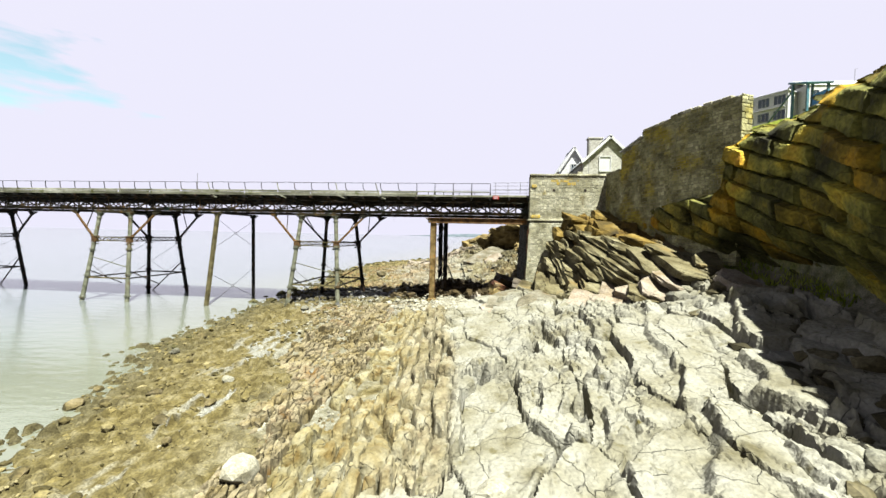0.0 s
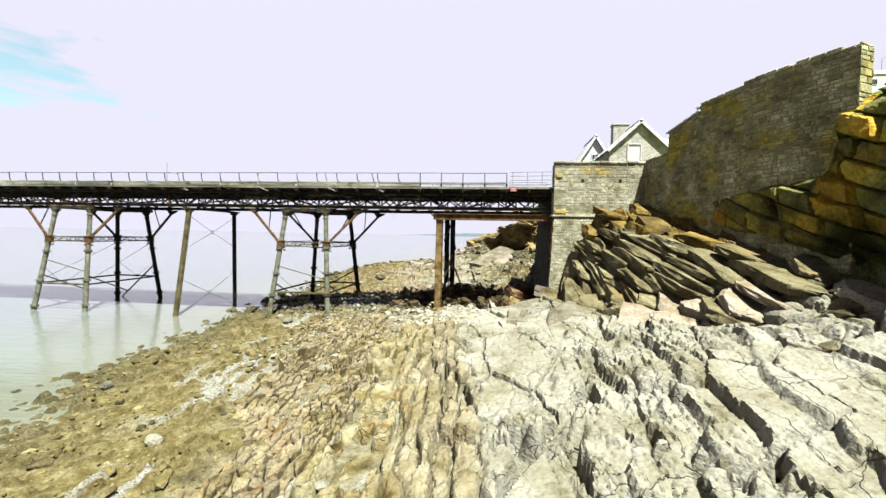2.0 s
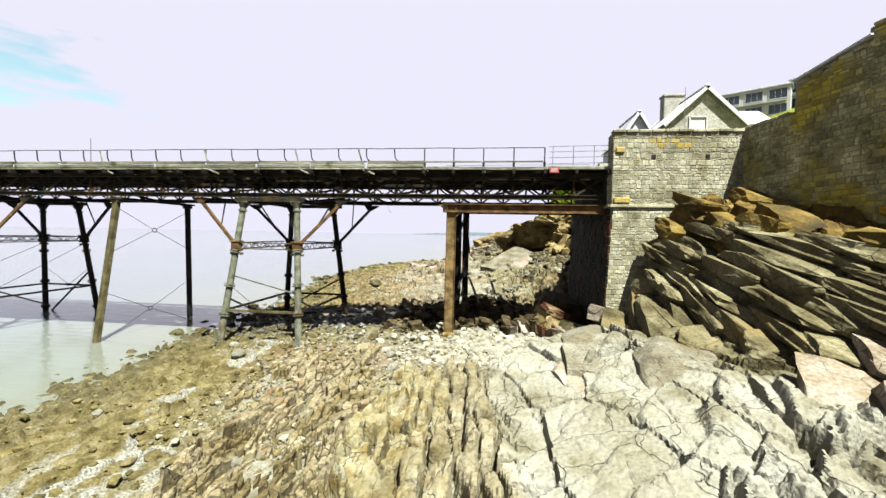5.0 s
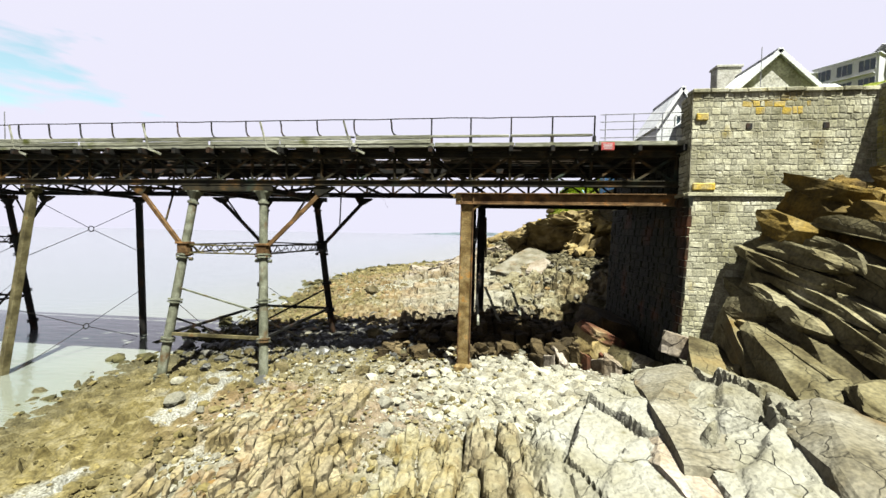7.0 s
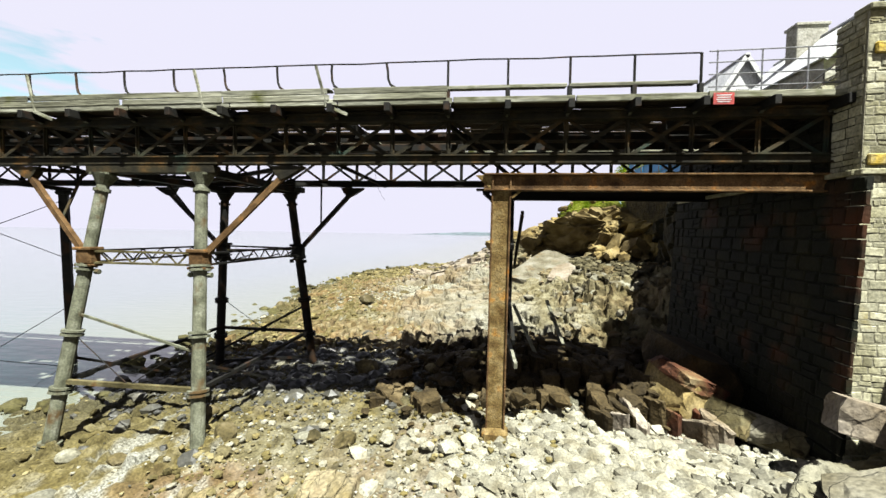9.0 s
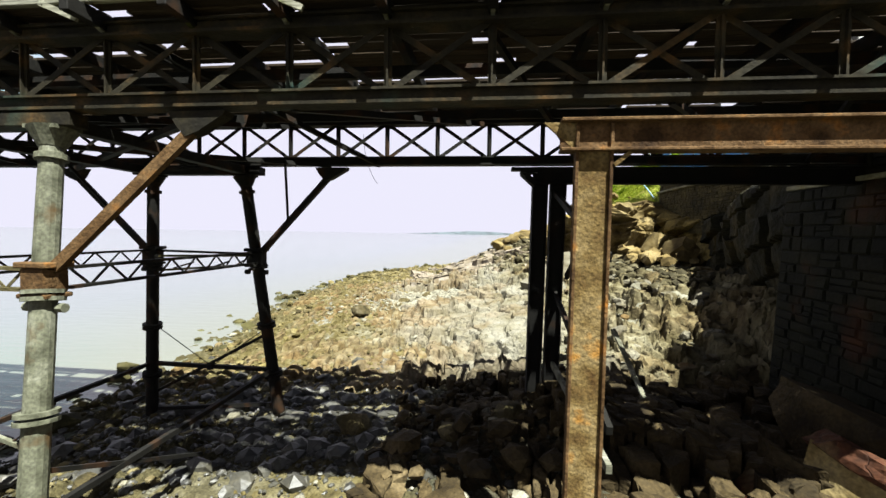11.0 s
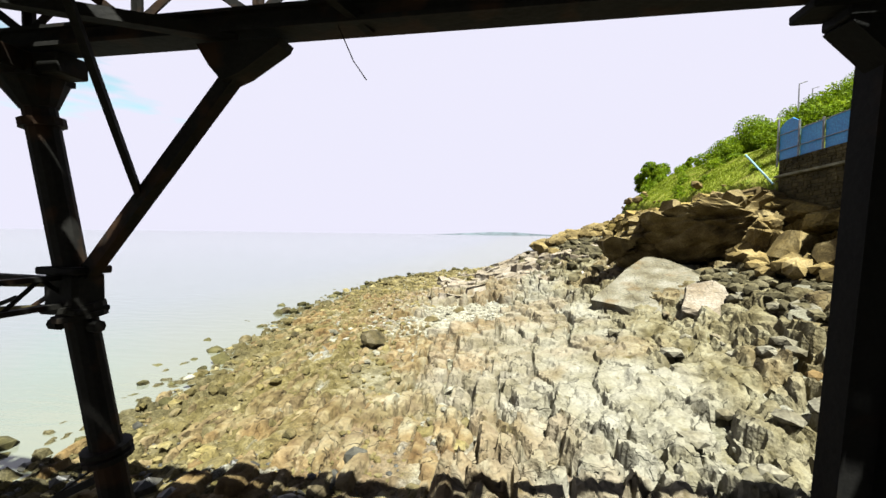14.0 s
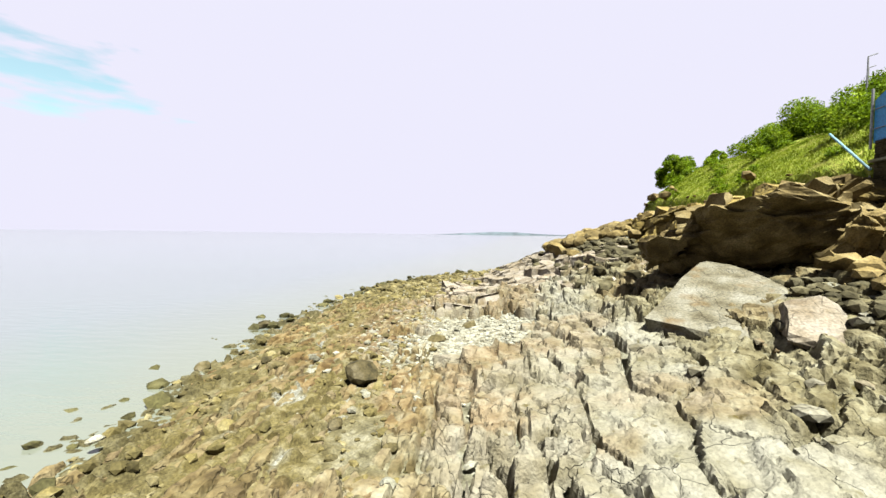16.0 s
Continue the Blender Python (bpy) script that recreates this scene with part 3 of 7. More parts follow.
ground = tagged(sheet("ground", gx, gy, ZZ, M_GROUND, {"ochre": mask_ochre, "red": mask_red, "pale": mask_pale, "weed": mask_weed_shade, "turf": land}), "pale jointed limestone foreshore with brown rubble and grassy land", "ground", kind="structure")
print("ground", len(gx) * len(gy))

sea_bm = bmesh.new()
bmesh.ops.create_grid(sea_bm, x_segments=8, y_segments=8, size=4500)
sea = tagged(mesh_object("water", sea_bm, M_WATER), "calm silty grey-green sea", "sea", kind="structure")

# ==== the pier ====

Y_NEAR, Y_FAR = 37.0, 42.82
Z_LOW, Z_TOP, Z_DECK = 9.0, 10.3, 10.62
PANEL = 1.65
X_END, X_SEA = 3.3, -70.0
JOINTS = [-0.1 - PANEL * i for i in range(-2, 43)]


def gz(x, y):
    return float(ground_height(np.array([float(x)]), np.array([float(y)]))[0][0])


def truss(y, mat, label, panel, joints):
    t = thing("truss_girder", label, "pier girder", (0, y, Z_LOW), "truss girders of the pier")
    mid, ln = (X_END + X_SEA) / 2, X_END - X_SEA
    for z, name in ((0.1, "bottom_chord"), (Z_TOP - Z_LOW, "top_chord")):
        c = part(name, box_bm((ln, 0.36, 0.05), Matrix.Translation((mid, 0, z - 0.1))), mat, t)
        part("web", box_bm((ln, 0.05, 0.19), Matrix.Translation((mid, -0.06, z))), mat, c)
        part("web", box_bm((ln, 0.05, 0.19), Matrix.Translation((mid, 0.06, z))), mat, c)
        part("flange", box_bm((ln, 0.32, 0.04), Matrix.Translation((mid, 0, z + 0.11))), mat, c)
    h = Z_TOP - Z_LOW
    up = bmesh.new()
    add_box(up, (0.13, 0.03, h - 0.1), Matrix.Translation((0, 0, h / 2)))
    add_box(up, (0.03, 0.14, h - 0.1), Matrix.Translation((0, 0, h / 2)))
    v = part("upright", up, mat, t)
    v.location = (joints[0], 0, 0)
    half = panel / 2
    d1 = part("diagonal", beam((-half, -0.045, 0.16), (half, -0.045, h - 0.06), 0.02, 0.10), mat, t)
    d2 = part("diagonal", beam((-half, 0.045, h - 0.06), (half, 0.045, 0.16), 0.02, 0.10), mat, t)
    d1.location = d2.location = (joints[0] - half, 0, 0)
    for x in joints[1:]:
        share("upright", v.data, t, Matrix.Translation((x, 0, 0)))
        share("diagonal", d1.data, t, Matrix.Translation((x - half, 0, 0)))
        share("diagonal", d2.data, t, Matrix.Translation((x - half, 0, 0)))
    return t


M_TRUSS = material("rusty_iron_truss", (0.10, 0.085, 0.05), rough=0.85, ramp=[(0.3, (0.014, 0.012, 0.007)), (0.5, (0.034, 0.028, 0.013)), (0.62, (0.085, 0.052, 0.018)), (0.74, (0.20, 0.09, 0.018))], scale=1.8, fine=18, bump=0.5, stain=((0.014, 0.055, 0.045), 0.9, 0.60, 0.74))
truss(Y_NEAR, M_TRUSS, "weathered lattice girder of rust-streaked iron", PANEL, JOINTS)
# far girder in the darker iron, its shade part of the colour
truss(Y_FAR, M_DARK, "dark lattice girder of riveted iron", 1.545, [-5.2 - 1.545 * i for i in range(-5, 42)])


def deck():
    t = thing("pier_deck", "decayed plank deck with gaps and grey edge boards", "pier deck", (0, 0, Z_DECK))
    rnd = random.Random(4)
    # cross beams on the girders, tails of which stick out beneath the edge
    cb = part("cross_beam", box_bm((0.16, 7.5, 0.24), Matrix.Translation((0, 40, -0.19)), 0.012), M_DARK, t)
    cb.location = (JOINTS[0], 0, 0)
    for x in JOINTS[1:]:
        share("cross_beam", cb.data, t, Matrix.Translation((x, 0, 0)))
    # planks run along the pier
    shapes = [box_bm((ln, 0.215, 0.06), Matrix.Rotation(radians(0.25 * k), 4, "Z"), 0.008) for k, ln in ((1, 3.28), (-1, 3.26), (0, 3.2), (0, 2.4))]
    metas = []
    for bm in shapes:
        me = bpy.data.meshes.new("plank")
        bm.to_mesh(me)
        bm.free()
        me.materials.append(M_PLANK)
        metas.append(me)
    rest = bmesh.new()
    rows = 29
    for i, x in enumerate(np.arange(X_END - 1.7, X_SEA, -3.3)):
        for j in range(rows):
            y = 36.72 + j * 0.2335
            gap = 0.03
            if -13 < x < -6 and 39.0 < y < 40.5:
                gap = 0.5
            elif -16 < x < -7.5 and 41.4 < y < 42.6:
                gap = 0.22
            elif y > 43.0:
                gap = 0.5
            if rnd.random() < gap and 1 < j:
                continue
            if i < 9 and x > -30:
                share("plank", metas[rnd.choice((0, 0, 1, 1, 2, 3))], t, pose(x + rnd.uniform(-0.03, 0.03), y, -0.03 + rnd.uniform(-0.012, 0.012), 0, 0, rnd.uniform(-0.3, 0.3)))
            else:
                add_box(rest, (3.26, 0.215, 0.06), Matrix.Translation((x, y, -0.03)))
    tagged(part("plank_rest", rest, M_PLANK, t), kind="stuff")
    # edge boards, split and weathered
    for x in np.arange(X_END - 1.6, X_SEA, -3.3):
        for y, sg in ((36.56, 1), (43.6, -1)):
            z = 0.02 + rnd.uniform(-0.015, 0.015)
            bm = box_bm((3.27, 0.10, 0.17), pose(x, y, z, rnd.uniform(-3, 3), rnd.uniform(-0.3, 0.3), 0), 0.015)
            part("edge_board", bm, M_TIMBER, t)
    for x in JOINTS:
        part("bracket", beam((x, 36.95, -0.32), (x, 36.45, -0.13), 0.07, 0.09), M_TIMBER, t)
    return t


deck()


def seat_and_rail(y, side):
    """Bench along the deck's edge with its iron back rail; the boards are gone near the shore."""
    t = thing("pier_railing", "rusted iron railing with grey bench boards on the pier edge", "railing", (0, y, Z_DECK), "railings of the pier")
    rnd = random.Random(9 + side)
    top = 11.76 - Z_DECK
    last = -0.1
    for i, x in enumerate(JOINTS[2:]):
        curved = x < -8
        bm = bmesh.new()
        if curved:
            pts = [(x + 0.16, -0.06, 0.42), (x + 0.02, -0.02, 0.52), (x - 0.05, 0, 0.68), (x - 0.07, 0, 0.95), (x - 0.08 + rnd.uniform(-0.03, 0.03), 0, top)]
            for a, b in zip(pts, pts[1:]):
                add_rod(bm, a, b, 0.035, seg=6)
            add_box(bm, (0.16, 0.07, 0.05), Matrix.Translation((x + 0.14, -0.05, 0.41)))
        else:
            add_rod(bm, (x, 0, 0.0), (x, 0, top), 0.035, seg=6)
            add_box(bm, (0.12, 0.14, 0.36), Matrix.Translation((x, 0.02, 0.18)), 0.01)
        part("post", bm, M_DARK, t)
        if i:
            sag = rnd.uniform(-0.025, 0.02)
            bm = rod((last, 0, top), ((last + x) / 2, 0, top + sag), 0.022, seg=6)
            add_rod(bm, ((last + x) / 2, 0, top + sag), (x, 0, top), 0.022, seg=6)
            part("top_rail", bm, M_DARK, t)
        last = x
    for x in np.arange(-1.8, X_SEA, -3.3):
        if x > -8:
            part("seat_board", box_bm((3.25, 0.34, 0.055), pose(x, 0.14, 0.42, 2, 0, 0), 0.012), M_TIMBER, t)
            part("seat_board", box_bm((3.25, 0.05, 0.08), pose(x, -0.02, 0.38, 0, 0, 0), 0.01), M_TIMBER, t)
        else:
            for k in range(2):
                part("seat_board", box_bm((3.25, 0.06, 0.17), pose(x + rnd.uniform(-0.1, 0.1), -0.10 + 0.03 * k, 0.16 + 0.19 * k, rnd.uniform(-4, 4), rnd.uniform(-0.5, 0.5), 0), 0.015), M_TIMBER, t)
            part("seat_board", box_bm((3.2, 0.36, 0.05), pose(x, 0.08, 0.42, 3, 0, 0), 0.012), M_TIMBER, t)
    # loose props leaning from the rail
    if side == 0:
        for x in (-10.5, -14.3, -20.0, -27.0):
            part("loose_prop", beam((x + 0.35, -0.12, -0.1), (x - 0.02, -0.05, top - 0.05), 0.05, 0.07), M_TIMBER, t)
            part("loose_prop", beam((x + 0.3, -0.12, -0.05), (x + 0.95, -0.1, -0.32), 0.05, 0.09), M_TIMBER, t)
    return t


seat_and_rail(36.62, 0)
seat_and_rail(43.5, 1)


def tube_rail(y, x0, x1, group):
    t = thing("scaffold_railing", "thin galvanised tube railing at the pier's shore end", "railing", (0, y, Z_DECK), group)
    for x in np.linspace(x0, x1, 4):
        part("post", rod((x, 0, 0), (x, 0, 1.25), 0.02, seg=6), M_TUBE, t)
    for z in (0.3, 0.62, 0.93, 1.22):
        part("tube", rod((x0 - 0.2, 0, z), (x1 + 0.1, 0, z + 0.06), 0.018, seg=6), M_TUBE, t)
    return t


tube_rail(36.75, 0.35, 3.6, "tube railings")
tube_rail(42.9, -6.0, 3.6, "tube railings")


def column(a, b, r=0.19, mat=None, name="column"):
    """A battered cast column with collars and a flared cap; a is its foot, b its head."""
    a, b = Vector(a), Vector(b)
    bm = rod(a, b, r * 1.05, r * 0.92, 14)
    for f in (0.03, 0.22, 0.42, 0.655):
        c = a.lerp(b, f)
        u = (b - a).normalized()
        for k in (-0.06, 0.06):
            add_rod(bm, c + u * (k - 0.035), c + u * (k + 0.035), r * 1.55, seg=14)
    u = (b - a).normalized()
    add_rod(bm, b - u * 0.55, b - u * 0.45, r * 1.25, seg=14)
    add_rod(bm, b - u * 0.32, b, r * 1.0, r * 1.9, 14)
    add_box(bm, (0.62, 0.5, 0.07), Matrix.Translation(b + Vector((0, 0, 0.03))))
    return bm


def tie(bm, a, b, r=0.016):
    return add_rod(bm, a, b, r, seg=6)


def lattice(a, b, h=0.36, mat=None, n=5):
    """A light strut: two angle bars with a zigzag between."""
    a, b = Vector(a), Vector(b)
    bm = bmesh.new()
    dz = Vector((0, 0, h / 2))
    add_beam(bm, a + dz, b + dz, 0.13, 0.06)
    add_beam(bm, a - dz, b - dz, 0.13, 0.06)
    for i in range(n):
        p, q = a.lerp(b, i / n), a.lerp(b, (i + 0.5) / n)
        s = a.lerp(b, (i + 1) / n)
        add_beam(bm, p - dz, q + dz, 0.015, 0.05)
        add_beam(bm, q + dz, s - dz, 0.015, 0.05)
    return bm


def trestle(xc, broken=False, grp="four-legged trestles"):
    t = thing("pier_trestle", "four-legged battered iron trestle with braces standing on the shore" if not broken else "four-legged battered iron trestle standing in the sea", "pier trestle", (xc, 40, 0), grp)
    zc = 8.66
    feet, heads, joints, lows = {}, {}, {}, {}
    for sx in (-1, 1):
        for sy in (-1, 1):
            f = Vector((sx * 2.45, 3.65 if sy > 0 else -4.25, 0))
            fz = min(gz(xc + f.x, 40 + f.y), 3) - 0.35
            h = Vector((sx * (1.68 if sy < 0 else 1.60), 2.88 if sy > 0 else -2.98, zc))
            f = h.lerp(f, (zc - fz) / zc)
            feet[sx, sy], heads[sx, sy] = f, h
            joints[sx, sy] = h.lerp(Vector((sx * 2.45, 3.65 if sy > 0 else -4.25, 0)), (zc - 6.05) / zc)
            lows[sx, sy] = h.lerp(Vector((sx * 2.45, 3.65 if sy > 0 else -4.25, 0)), (zc - 2.25) / zc)
            # rear legs: same iron, with their shade put into a darker colour
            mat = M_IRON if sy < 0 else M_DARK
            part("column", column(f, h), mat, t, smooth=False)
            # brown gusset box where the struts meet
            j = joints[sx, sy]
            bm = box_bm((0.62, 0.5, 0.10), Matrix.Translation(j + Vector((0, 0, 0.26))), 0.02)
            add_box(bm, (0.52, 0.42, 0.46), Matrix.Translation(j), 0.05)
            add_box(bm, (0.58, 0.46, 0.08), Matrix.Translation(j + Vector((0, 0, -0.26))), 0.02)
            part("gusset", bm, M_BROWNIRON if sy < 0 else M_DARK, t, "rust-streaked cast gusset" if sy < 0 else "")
            # raking arm up to the girder, with its knee plate and hanger
            k = Vector((sx * 4.55, h.y, 8.80))
            part("raking_arm", beam(j + Vector((sx * 0.2, 0, 0.2)), k, 0.15, 0.17), M_BROWNIRON if sy < 0 else mat, t)
            bm = bmesh.new()
            prof = [(-0.55, 0.12), (0.48, 0.12), (0.44, 0.05), (-0.02, -0.22), (-0.24, -0.30), (-0.40, -0.12)]
            fr = [bm.verts.new(k + Vector((sx * a, -0.13, b))) for a, b in prof]
            bk = [bm.verts.new(k + Vector((sx * a, 0.13, b))) for a, b in prof]
            bm.faces.new(fr), bm.faces.new(bk[::-1])
            for n in range(6):
                bm.faces.new((fr[n], bk[n], bk[(n + 1) % 6], fr[(n + 1) % 6]))
            bmesh.ops.recalc_face_normals(bm, faces=bm.faces[:])
            part("knee_plate", bm, M_TRUSS if sy < 0 else mat, t)
            q = j.lerp(k, 0.42)
            part("hanger", beam(q, (q.x + sx * 0.55, q.y - sy * 1.25, 8.95), 0.07, 0.07), M_TRUSS if sy < 0 else mat, t)
            # bolted collar under the gusset
            for ex in (-1, 1):
                part("bolt", rod(j + Vector((ex * 0.24, 0, -0.47)), j + Vector((ex * 0.38, 0, -0.47)), 0.08, seg=8), mat, t)
    for sy in (-1, 1):
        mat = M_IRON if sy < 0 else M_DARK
        part("cap_beam", box_bm((4.4, 0.36, 0.24), Matrix.Translation((0, heads[1, sy].y, zc + 0.16)), 0.015), M_TRUSS if sy < 0 else mat, t)
        if sy > 0 and not broken:
            a, b = joints[-1, sy], joints[1, sy]
            part("strut", beam(a + Vector((0, 0, 0.17)), b + Vector((0, 0, 0.12)), 0.12, 0.07), mat, t)
            part("strut", beam(a + Vector((0, 0, -0.02)), b + Vector((0, 0, 0.07)), 0.12, 0.07), M_OLIVEIRON, t)
            part("strut", beam(a + Vector((0, 0, -0.52)), b + Vector((0, 0, -0.22)), 0.13, 0.07), M_OLIVEIRON, t, "sagging lower bar of a broken strut")
            for f0, f1, z0, z1 in ((0.20, 0.40, -0.42, -0.20), (0.58, 0.74, -0.36, -0.14), (0.80, 0.92, -0.28, -0.02)):
                part("lattice_stub", beam(a.lerp(b, f0) + Vector((0, 0, z0)), a.lerp(b, f1) + Vector((0, 0, z1)), 0.03, 0.05), mat, t)
        else:
            part("strut", lattice(joints[-1, sy], joints[1, sy]), M_OLIVEIRON if sy < 0 else mat, t)
        part("low_strut", beam(lows[-1, sy], lows[1, sy], 0.13, 0.13), M_OLIVEIRON if sy < 0 else mat, t)
        mid = (lows[-1, sy] + lows[1, sy]) / 2
        for q in (-1, 1):
            collar = heads[q, sy].lerp(lows[q, sy], (zc - 3.7) / (zc - 2.25))
            part("tie_rod", tie(bmesh.new(), collar, mid), M_DARK, t)
        if sy > 0:
            part("slack_strut", beam(heads[1, sy].lerp(lows[1, sy], (zc - 3.5) / (zc - 2.25)), feet[-1, sy] + Vector((-0.7, 0, 0.75)), 0.09, 0.10), mat, t)
            part("foot_bar", beam(feet[-1, sy] + Vector((0, 0, 0.6)), feet[1, sy] + Vector((0, 0, 0.75)), 0.10, 0.12), mat, t)
        else:
            part("slack_strut", beam(heads[-1, sy].lerp(lows[-1, sy], (zc - 4.3) / (zc - 2.25)), heads[1, sy].lerp(lows[1, sy], (zc - 3.3) / (zc - 2.25)), 0.06, 0.07), mat, t)
    for sx in (-1, 1):
        part("strut", lattice(joints[sx, -1], joints[sx, 1], n=8), M_DARK, t)
        part("cap_beam", box_bm((0.3, 5.8, 0.24), Matrix.Translation((sx * 1.68, 0, zc + 0.16)), 0.015), M_DARK, t)
        part("low_strut", beam(lows[sx, -1], lows[sx, 1], 0.12, 0.12), M_DARK, t)
        if broken:
            part("tie_rod", tie(bmesh.new(), joints[sx, 1] + Vector((0, 0, -0.4)), lows[sx, -1] + Vector((0, 0, 0.2)), 0.018), M_DARK, t)
        foot = (lows[sx, -1] + lows[sx, 1]) / 2
        bm = beam(lows[sx, -1] + Vector((0, 0, 0.8)), foot + Vector((0, 0.2, -1.0)), 0.08, 0.08)
        part("low_brace", bm, M_DARK, t)
    part("low_tie_box", box_bm((0.22, 0.22, 0.2), Matrix.Translation((lows[-1, 1] + lows[1, 1]) / 2), 0.02), M_DARK, t)
    # plan bracing under the girders
    part("plan_brace", beam((-4.5, -2.8, 8.86), (4.5, 2.8, 8.98), 0.14, 0.12), M_DARK, t)
    part("plan_brace", beam((-4.5, 2.8, 8.86), (4.5, -2.8, 8.94), 0.14, 0.12), M_DARK, t)
    return t


for xc, far in ((-16.1, False), (-37.3, True), (-58.6, True)):
    trestle(xc, far)


def bent(xc):
    t = thing("pier_bent", "pair of raking rusty posts tied by crossed rods and rings", "pier bent", (xc, 40, 0))
    f1, f2, h1, h2 = Vector((-0.2, -4.4, -1.2)), Vector((-0.2, 3.6, -1.2)), Vector((0.1, -3.0, 8.8)), Vector((0.1, 3.0, 8.8))
    for f, h, mat in ((f1, h1, M_OLIVEIRON), (f2, h2, M_DARK)):
        bm = beam(f, h, 0.34, 0.30, 0.02)
        add_box(bm, (0.9, 0.5, 0.12), Matrix.Translation(h + Vector((0, 0, 0.02))), 0.02)
        add_box(bm, (0.6, 0.42, 0.22), Matrix.Translation(h + Vector((0, 0, -0.14))), 0.06)
        part("post", bm, mat, t)
    part("cap_beam", box_bm((0.3, 6.6, 0.16), Matrix.Translation((0.1, 0, 8.84)), 0.01), M_DARK, t)
    for top, low in ((0.95, 0.66), (0.42, 0.10)):
        a1, a2, b1, b2 = f1.lerp(h1, top), f2.lerp(h2, top), f1.lerp(h1, low), f2.lerp(h2, low)
        mid = (a1 + a2 + b1 + b2) / 4
        for p in (a1, a2, b1, b2):
            part("tie_rod", tie(bmesh.new(), p, mid + (p - mid).normalized() * 0.14, 0.017), M_DARK, t)
        part("tie_ring", add_ring(bmesh.new(), mid, (1, 0, 0), 0.15, 0.03), M_DARK, t)
    return t


bent(-26.4)


def portal():
    """The rusted steel frame that carries the last span to the abutment."""
    t = thing("steel_portal", "rusted steel posts and beam carrying the pier's last span", "pier support", (-5.15, 36.95, 0))
    bz = gz(-5.3, 36.95) - 0.4
    bm = bmesh.new()
    lo, hi = Vector((-0.05, 0, bz)), Vector((0.0, 0, 8.62))
    add_beam(bm, lo, hi, 0.52, 0.05)
    add_beam(bm, lo + Vector((0, 0.07, 0)), hi + Vector((0, 0.07, 0)), 0.5, 0.04)
    post = part("post", bm, M_RUST, t)
    for s in (-1, 1):
        part("flange", beam(lo + Vector((s * 0.25, 0, 0)), hi + Vector((s * 0.25, 0, 0)), 0.05, 0.17, 0.008), M_BROWNIRON, post, "rust-red flange edge")
    part("footing", box_bm((0.75, 0.6, 0.7), Matrix.Translation((-0.05, 0, bz + 0.35)), 0.08), M_RUST, t, "crumbling rusty footing")
    bm = box_bm((9.0, 0.05, 0.42), Matrix.Translation((4.0, 0, 8.44)))
    add_box(bm, (9.0, 0.30, 0.05), Matrix.Translation((4.0, 0, 8.67)), 0.01)
    add_box(bm, (9.0, 0.30, 0.05), Matrix.Translation((4.0, 0, 8.23)), 0.01)
    part("front_beam", bm, M_BROWNIRON, t)
    bm = bmesh.new()
    vs = [bm.verts.new(p) for p in ((-0.25, -0.03, 8.65), (-0.75, -0.03, 8.65), (-0.25, -0.03, 8.2), (-0.25, 0.03, 8.65), (-0.75, 0.03, 8.65), (-0.25, 0.03, 8.2))]
    for f in ((0, 1, 2), (5, 4, 3), (0, 3, 4, 1), (1, 4, 5, 2), (2, 5, 3, 0)):
        bm.faces.new([vs[i] for i in f])
    part("bracket", bm, M_RUST, t)
    part("bracket", beam((0.28, 0, 8.0), (0.55, 0, 8.22), 0.2, 0.06), M_RUST, t)
    # rear posts stand in pairs
    for dx in (-0.07, 0.46):
        x = dx
        rz = gz(-5.15 + x, 43.1) - 0.4
        lo, hi = Vector((x - 0.03, 6.55, rz)), Vector((x, 6.08, 8.6))
        rp = part("rear_post", beam(lo, hi, 0.42, 0.05), M_SHADEIRON, t)
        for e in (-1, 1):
            part("flange", beam(lo + Vector((e * 0.20, 0, 0)), hi + Vector((e * 0.20, 0, 0)), 0.04, 0.30), M_SHADEIRON, rp)
        part("web", beam(lo + Vector((0, 0.12, 0)), hi + Vector((0, 0.12, 0)), 0.40, 0.04), M_SHADEIRON, rp)
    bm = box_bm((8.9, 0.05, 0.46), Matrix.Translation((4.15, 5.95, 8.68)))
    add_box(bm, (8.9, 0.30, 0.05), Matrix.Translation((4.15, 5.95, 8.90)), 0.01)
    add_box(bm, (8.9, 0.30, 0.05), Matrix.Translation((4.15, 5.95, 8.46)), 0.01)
    part("rear_beam", bm, M_SHADEIRON, t)
    part("corbel", box_bm((0.75, 0.36, 0.09), Matrix.Translation((-0.56, 5.95, 8.87)), 0.015), M_SHADEIRON, t)
    part("corbel", box_bm((0.50, 0.34, 0.10), Matrix.Translation((-0.42, 5.95, 8.78)), 0.015), M_SHADEIRON, t)
    part("corbel", beam((-0.60, 5.95, 8.76), (-0.22, 6.0, 8.42), 0.30, 0.16), M_SHADEIRON, t)
    # crossed timbers between front and rear, and fallen ones
    for a, b in (((0.35, 0.3, 6.6), (0.35, 6.0, 8.2)), ((0.75, 2.0, 7.7), (0.75, 6.0, 5.7)), ((0.45, 0.3, 3.8), (0.45, 6.0, 5.2))):
        part("cross_brace", beam(a, b, 0.10, 0.15), M_DARK, t)
    for z, dx in ((3.2, 0.55),):
        part("tie_plank", beam((dx, 0.6, z - 0.2), (dx - 0.2, 5.6, z), 0.10, 0.16), M_TIMBER, t, "pale weathered tie plank")
    return t


portal()


def leaning_plank(a, b, w=0.16):
    t = thing("fallen_plank", "weathered plank leaning among the dark rocks", "plank", a, "fallen planks")
    part("board", beam((0, 0, 0), Vector(b) - Vector(a), w, 0.06, 0.01), M_TIMBER, t)


